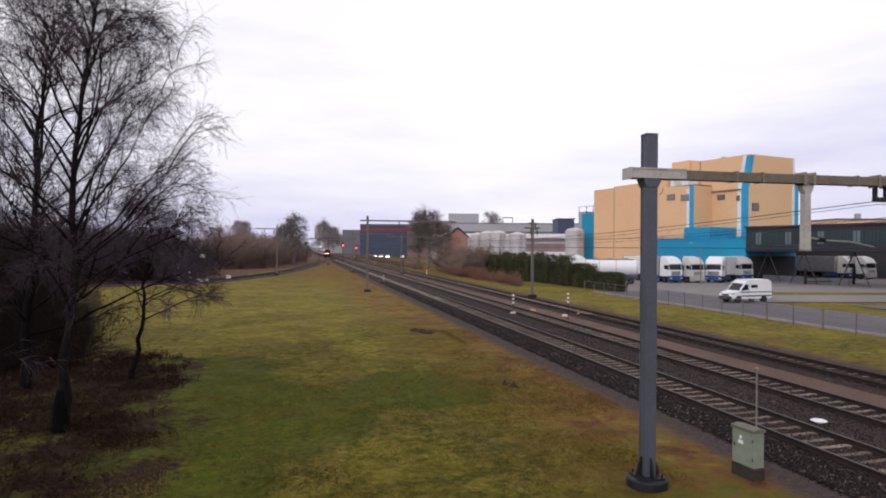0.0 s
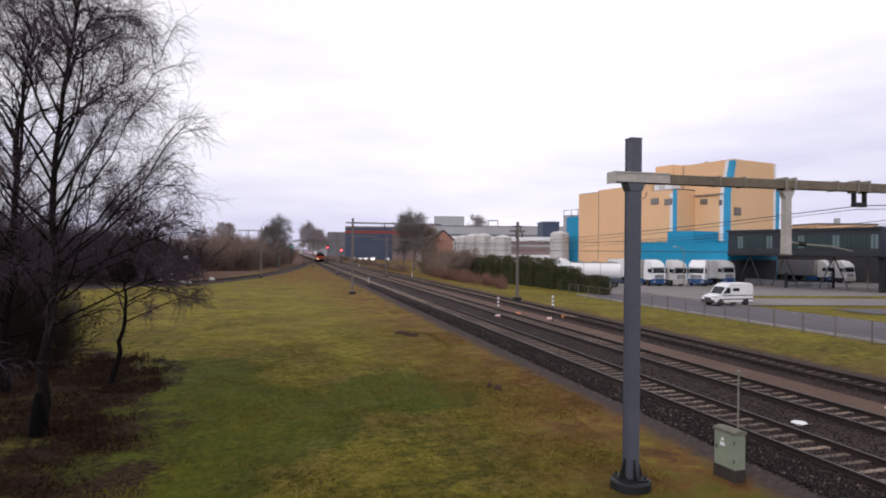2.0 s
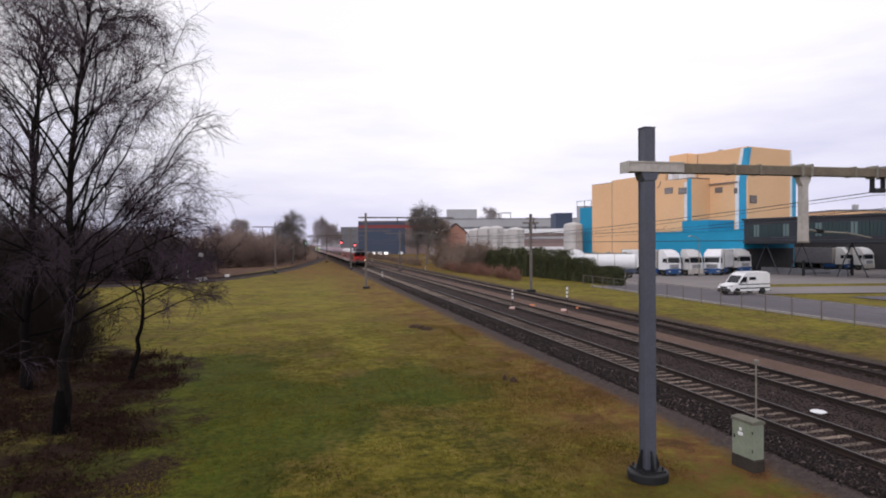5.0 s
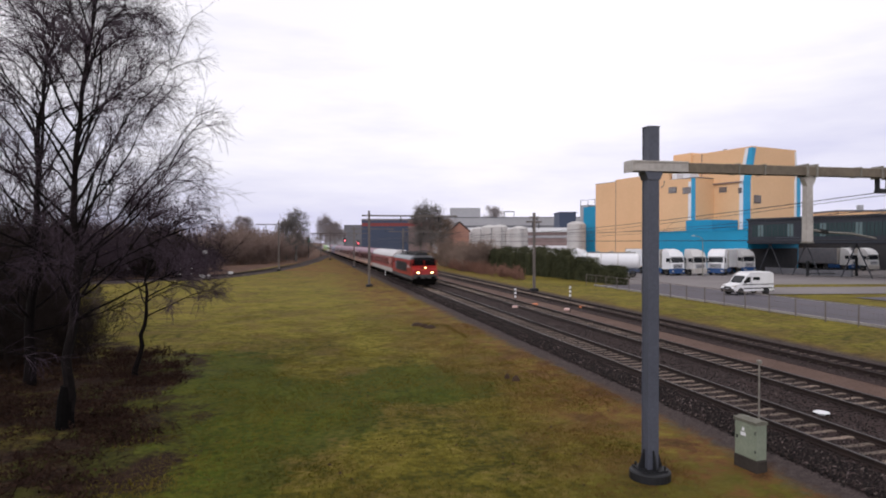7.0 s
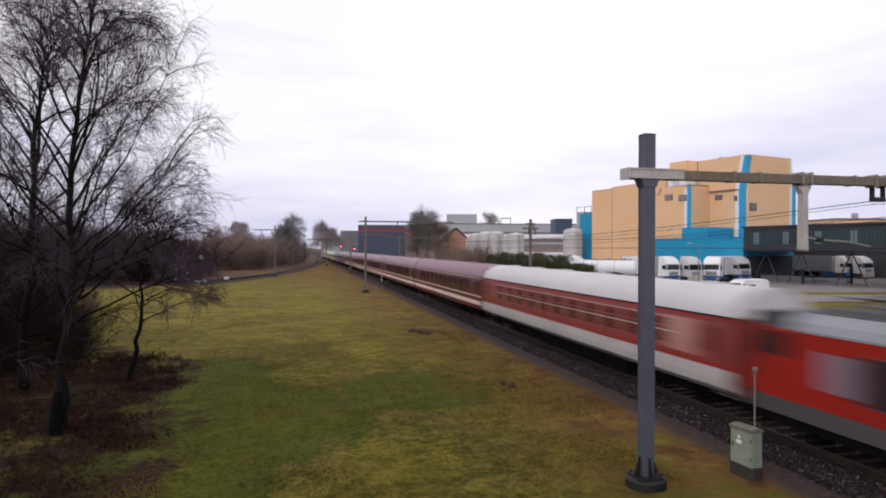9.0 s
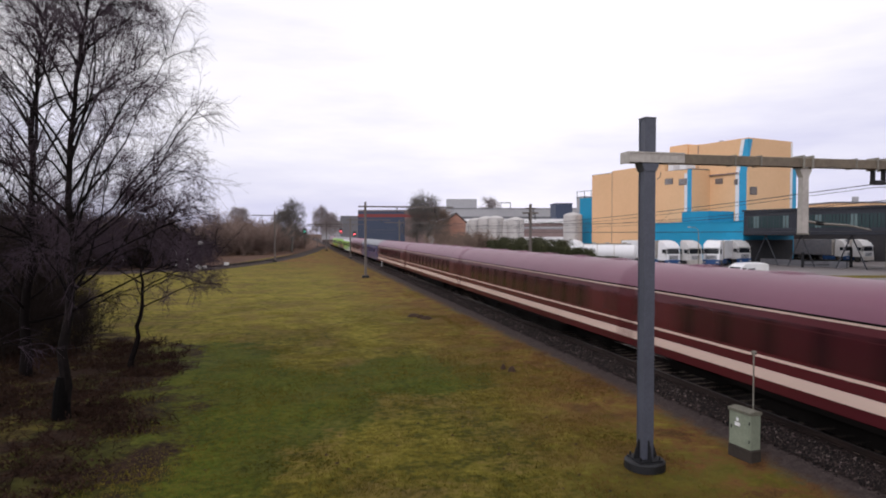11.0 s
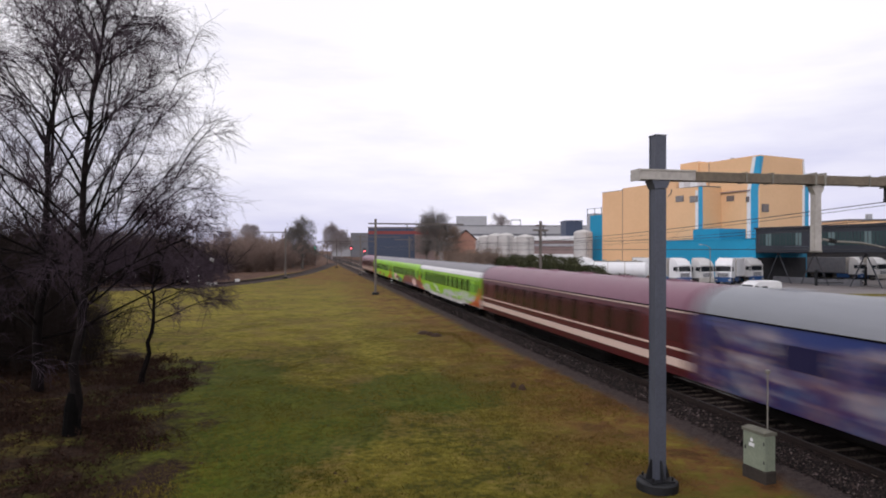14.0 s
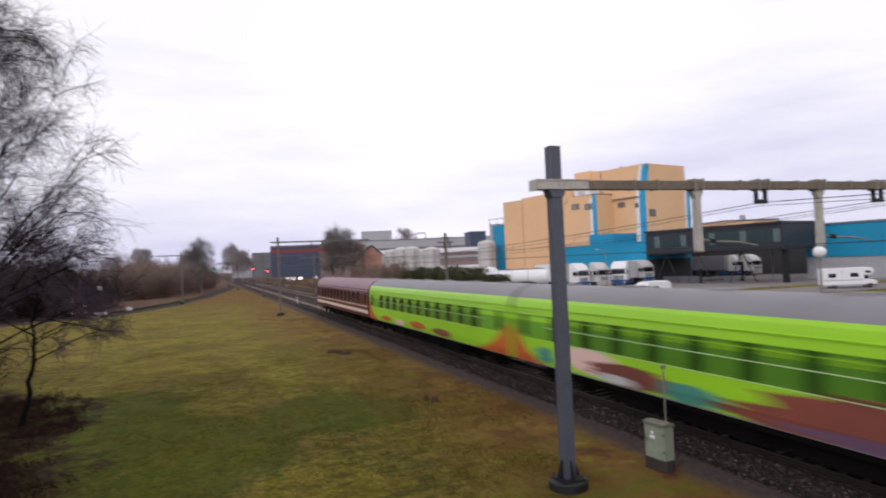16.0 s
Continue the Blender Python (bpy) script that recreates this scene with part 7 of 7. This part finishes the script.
def lorry(u, v, label, cab, low, trailer=0.0, tmat=None, place=None):
    """A cab-over lorry; its front looks along -y."""
    m = place or (pose(WORKS[0], WORKS[1], 0.004, 0, 0, PHI) @ pose(u, v, 0))
    t = thing("lorry", label, "lorry", m, "lorries in the yard")
    c = part("cab", Shape().prism([(0.0, 0.95), (0.05, 1.7), (0.22, 2.95), (0.55, 3.55), (2.1, 3.75), (2.2, 0.95)], "x", -1.23, 1.23), cab, t)
    part("windscreen", Shape().add([(-1.08, 0.055, 1.98), (1.08, 0.055, 1.98), (1.04, 0.16, 2.72), (-1.04, 0.16, 2.72), (-1.08, 0.12, 1.96), (1.08, 0.12, 1.96), (1.04, 0.23, 2.74), (-1.04, 0.23, 2.74)], [(0, 1, 2, 3), (0, 3, 7, 4), (1, 5, 6, 2), (3, 2, 6, 7), (0, 4, 5, 1)]), WINDOW, c)
    part("roof_deflector", Shape().prism([(0.7, 3.5), (1.0, 3.85), (2.1, 4.05), (2.1, 3.6)], "x", -1.1, 1.1), cab, c)
    part("sun_visor", Shape().box(-1.15, 1.15, -0.08, 0.2, 2.84, 2.98, 0.03), cab, c)
    g = part("grille", Shape().box(-0.85, 0.85, -0.03, 0.03, 1.10, 1.75), GREYCLAD, c)
    for z in (1.2, 1.35, 1.5, 1.64):
        part("slot", Shape().box(-0.75, 0.75, -0.045, -0.03, z, z + 0.05), BLACK, g)
    part("bumper", Shape().box(-1.24, 1.24, -0.12, 0.5, 0.35, 1.08, 0.06), low, t)
    for sg in (-1, 1):
        part("headlamp", Shape().box(min(sg * 0.75, sg * 1.15), max(sg * 0.75, sg * 1.15), -0.14, -0.11, 0.58, 0.78), GALV_LIGHT, t)
        part("side_window", Shape().box(min(sg * 1.23, sg * 1.245), max(sg * 1.23, sg * 1.245), 0.45, 1.15, 2.05, 2.65), WINDOW, c)
        part("mirror", Shape().box(min(sg * 1.3, sg * 1.5), max(sg * 1.3, sg * 1.5), 0.0, 0.12, 1.95, 2.7, 0.03), BLACK, c)
        part("side_skirt", Shape().box(min(sg * 1.1, sg * 1.22), max(sg * 1.1, sg * 1.22), 2.2, 4.6, 0.35, 1.0), low, t)
        for y in (1.25, 4.9):
            wheel(t, sg * 1.05, y, 0.50, 0.32, "x")
    part("chassis", Shape().box(-0.45, 0.45, 0.5, 6.0, 0.6, 0.95), STEEL_DARK, t)
    if trailer:
        b = part("trailer", Shape().box(-1.27, 1.27, 2.7, 2.7 + trailer, 1.15, 3.95, 0.04), tmat or WHITE, t, "plain box trailer")
        part("rear_frame", Shape().box(-1.285, 1.285, 2.7 + trailer - 0.1, 2.7 + trailer + 0.03, 1.1, 4.0), GALV, b)
        part("front_frame", Shape().box(-1.28, 1.28, 2.66, 2.72, 1.12, 3.98), GALV_LIGHT, b)
        for y in (trailer - 1.2, trailer + 0.2, trailer + 1.5):
            for sg in (-1, 1):
                wheel(t, sg * 1.05, y, 0.48, 0.32, "x")
    return t


def build_lorries():
    def at(px, d, turn=0.0):
        x, y = along(px, d)
        return pose(x, y, 0.012, 0, 0, PHI - 8 + turn)
    lorry(0, 0, "white lorry cab with blue bumper and box trailer in the yard", WHITE, BLUEPAINT, 9.0, WHITE, at(0.356, 97))
    lorry(0, 0, "pale grey lorry tractor parked beside white lorries", OFFWHITE, GALV_LIGHT, 0, None, at(0.391, 97))
    lorry(0, 0, "white lorry with blue lower panels and long white trailer", WHITE, BLUEPAINT, 12.0, WHITE, at(0.415, 98, -56))
    lorry(0, 0, "white lorry with a blue cab front beside the hall", OFFWHITE, BLUEPAINT, 0, None, at(0.468, 103))
    lorry(0, 0, "white lorry parked under the raised office", OFFWHITE, BLUEPAINT, 11.0, GREYROOF, at(0.634, 114))
    lorry(0, 0, "white lorry with a box trailer under the raised office", OFFWHITE, GALV_LIGHT, 11.0, GREYROOF, at(0.662, 112))
    # tanker
    x, y = along(0.252, 94)
    t = thing("tank_trailer", "white tank lorry trailer with rounded ends and dark chassis", "tank trailer", pose(x, y, 0.012, 0, 0, -13.4 + 74))
    tank = part("tank", Shape().tube([(0, -4.2, 2.35), (0, -4.1, 2.35), (0, -3.7, 2.35), (0, 3.7, 2.35), (0, 4.1, 2.35), (0, 4.2, 2.35)], [0.3, 0.85, 1.2, 1.2, 0.85, 0.3], 22), WHITE, t, smooth=True)
    part("walkway", Shape().box(-0.4, 0.4, -3.4, 3.4, 3.53, 3.62), GALV, tank)
    for yy in (-2.4, 0.0, 2.0):
        part("manhole", Shape().cyl(0, yy, 3.6, 3.8, 0.3, 14), GALV_LIGHT, tank)
        part("band", Shape().tube([(0, yy + 1.4, 2.35), (0, yy + 1.5, 2.35)], [1.22, 1.22], 22), GALV_LIGHT, tank)
    part("chassis", Shape().box(-1.0, 1.0, -4.0, 4.0, 0.75, 1.2, 0.05), NAVY, t)
    for yy in (-3.0, -1.7, 3.0):
        for sg in (-1, 1):
            wheel(t, sg * 1.0, yy, 0.5, 0.3, "x")
    lorry(0, 0, "white tanker lorry with navy skirts beside the hedge", WHITE, NAVY, 9.0, OFFWHITE, pose(*along(0.212, 106), 0.012, 0, 0, PHI + 20))


def build_motorhome():
    m = thing("motorhome", "white motorhome with an overcab parked in the yard", "motorhome", pose(70.9, 53.6, 0.012, 0, 0, -32) @ Matrix.Scale(0.80, 4))
    part("body", Shape().prism([(-3.4, 0.55), (-3.4, 2.9), (3.0, 2.95), (3.35, 2.6), (3.1, 1.95), (2.0, 1.9), (2.0, 0.55)], "y", -1.1, 1.1), WHITE, m)
    cab = part("cab", Shape().prism([(2.0, 0.5), (2.0, 1.95), (2.55, 1.95), (3.0, 1.25), (3.7, 1.05), (3.75, 0.5)], "y", -0.95, 0.95), WHITE, m)
    part("windscreen", Shape().prism([(2.62, 1.92), (3.03, 1.28), (3.06, 1.30), (2.66, 1.94)], "y", -0.85, 0.85), WINDOW, cab)
    part("bumper", Shape().box(3.6, 3.85, -0.95, 0.95, 0.3, 0.6, 0.05), STEEL_DARK, cab)
    for sg in (-1, 1):
        y0, y1 = sorted((sg * 1.1, sg * 1.115))
        for x0, x1, z0, z1 in ((-2.7, -1.7, 1.6, 2.2), (0.2, 1.3, 1.6, 2.2), (2.2, 2.9, 2.15, 2.5)):
            part("window", Shape().box(x0, x1, y0, y1, z0, z1), WINDOW, m)
        part("door", Shape().box(-0.9, -0.88, y0, y1, 0.7, 2.5).box(-0.3, -0.28, y0, y1, 0.7, 2.5), GALV, m)
        part("stripe", Shape().box(-3.4, 2.0, y0, y1, 1.15, 1.22), STEEL, m)
        y0, y1 = sorted((sg * 0.95, sg * 0.965))
        part("side_window", Shape().prism([(2.1, 1.3), (2.1, 1.85), (2.5, 1.85), (2.85, 1.3)], "y", y0, y1), WINDOW, cab)
        for x in (-1.9, 2.75):
            wheel(m, x, sg * 0.9, 0.34, 0.24)
    part("skirt", Shape().box(-3.4, 2.0, -1.08, 1.08, 0.35, 0.55), GREYCLAD, m)


def street_lamp(x, y, h, arm, label, rz=0.0, globe=False):
    s = thing("street_lamp", label, "street lamp", pose(x, y, 0.0, 0, 0, rz), "street lamps")
    part("pole", Shape().cyl(0, 0, 0, h, 0.09, 8, 0.05), GALV, s)
    if globe:
        part("globe", Shape().tube([(0, 0, h + 0.47 - 0.45 * math.cos(math.pi * k / 8)) for k in range(9)], [0.02 + 0.45 * math.sin(math.pi * k / 8) for k in range(9)], 16), WHITE, s, "white ball shade", smooth=True)
    else:
        a = part("arm", Shape().tube([(0, 0, h), (arm * 0.5, 0, h + 0.35), (arm, 0, h + 0.45)], [0.05, 0.045, 0.04], 6), GALV, s)
        part("lantern", Shape().box(arm - 0.5 if arm < 0 else arm, arm if arm < 0 else arm + 0.5, -0.12, 0.12, h + 0.38, h + 0.52, 0.04), GALV_LIGHT, a)


def build_lamps():
    x, y = along(0.395, 93)
    street_lamp(x, y, 5.6, -1.4, "slim street lamp with a curved arm in the yard", 5)
    x, y = along(0.690, 92)
    street_lamp(x, y, 5.4, -1.6, "slim street lamp beside the raised office", 5)
    x, y = along(0.778, 44)
    street_lamp(x, y, 4.2, 0, "ball lamp on a pale pole beside the yard", globe=True)
    # cars and lights far down the line
    for k, (px, d) in enumerate(((-0.118, 300), (-0.108, 300), (-0.098, 300), (-0.128, 300), (-0.075, 296))):
        x, y = along(px, d)
        c = thing("car", "small pale car far beside the tracks", "car", pose(x, y, 0, 0, 0, -13 + 90), "distant cars")
        part("body", Shape().prism([(-2.1, 0.3), (-2.1, 0.85), (-1.3, 0.95), (-0.6, 1.45), (0.9, 1.45), (1.6, 0.95), (2.1, 0.85), (2.1, 0.3)], "y", -0.85, 0.85), WHITE, c)
        part("window", Shape().prism([(-1.1, 0.95), (-0.55, 1.38), (0.85, 1.38), (1.4, 0.95)], "y", -0.87, 0.87), WINDOW, c)
        for xx in (-1.3, 1.3):
            for sg in (-0.8, 0.8):
                wheel(c, xx, sg, 0.32, 0.2)
        if k < 3:
            part("lamp", Shape().tube([(-2.12, 0.55, 0.7), (-2.16, 0.55, 0.7)], [0.22, 0.22], 10).tube([(-2.12, -0.55, 0.7), (-2.16, -0.55, 0.7)], [0.22, 0.22], 10), CARLIGHT, c)
    # small things along the branch line
    for px, d, w, h in ((-0.351, 103, 0.7, 0.7), (-0.392, 96, 1.6, 0.4), (-0.392, 99, 0.5, 4.2), (-0.565, 100, 0.6, 1.6), (-0.516, 104, 0.6, 1.4)):
        x, y = along(px, d)
        b = thing("lineside_box", "small pale equipment box beside the branch line", "box", pose(x, y, -0.4, 0, 0, -20), "lineside boxes")
        part("stand", Shape().box(-0.08, 0.08, -0.08, 0.08, 0, max(h - 0.4, 0.1)), STEEL_DARK, b)
        part("case", Shape().box(-w / 2, w / 2, -0.25, 0.25, max(h - 0.4, 0.1), max(h - 0.4, 0.1) + 0.5, 0.04), OFFWHITE, b)
    x, y = along(-0.545, 112)
    c = thing("car", "blue car parked beyond the branch line", "car", pose(x, y, -0.45, 0, 0, 10))
    part("body", Shape().prism([(-2.1, 0.3), (-2.1, 0.85), (-1.3, 0.95), (-0.6, 1.45), (0.9, 1.45), (1.6, 0.95), (2.1, 0.85), (2.1, 0.3)], "y", -0.85, 0.85), BLUEPAINT, c)
    part("window", Shape().prism([(-1.1, 0.95), (-0.55, 1.38), (0.85, 1.38), (1.4, 0.95)], "y", -0.87, 0.87), WINDOW, c)
    for xx in (-1.3, 1.3):
        for sg in (-0.8, 0.8):
            wheel(c, xx, sg, 0.32, 0.2)
    x, y = along(0.92, 96)
    lorry(0, 0, "white van-like lorry in the warehouse opening", WHITE, GREYCLAD, 6.0, WHITE, pose(x, y, 0.012, 0, 0, 70))


# ---------------------------------------------------------------- build all
build_ground()
build_road()
build_ballast()
build_factory()
build_far_buildings()
build_near_trees()
build_far_trees()
build_shrubs()
build_hedge()
build_portal()
build_wires()
build_masts()
build_signals()
build_van()
build_lorries()
build_motorhome()
build_lamps()
build_cabinet()
build_grass()
build_tracks()
motions()
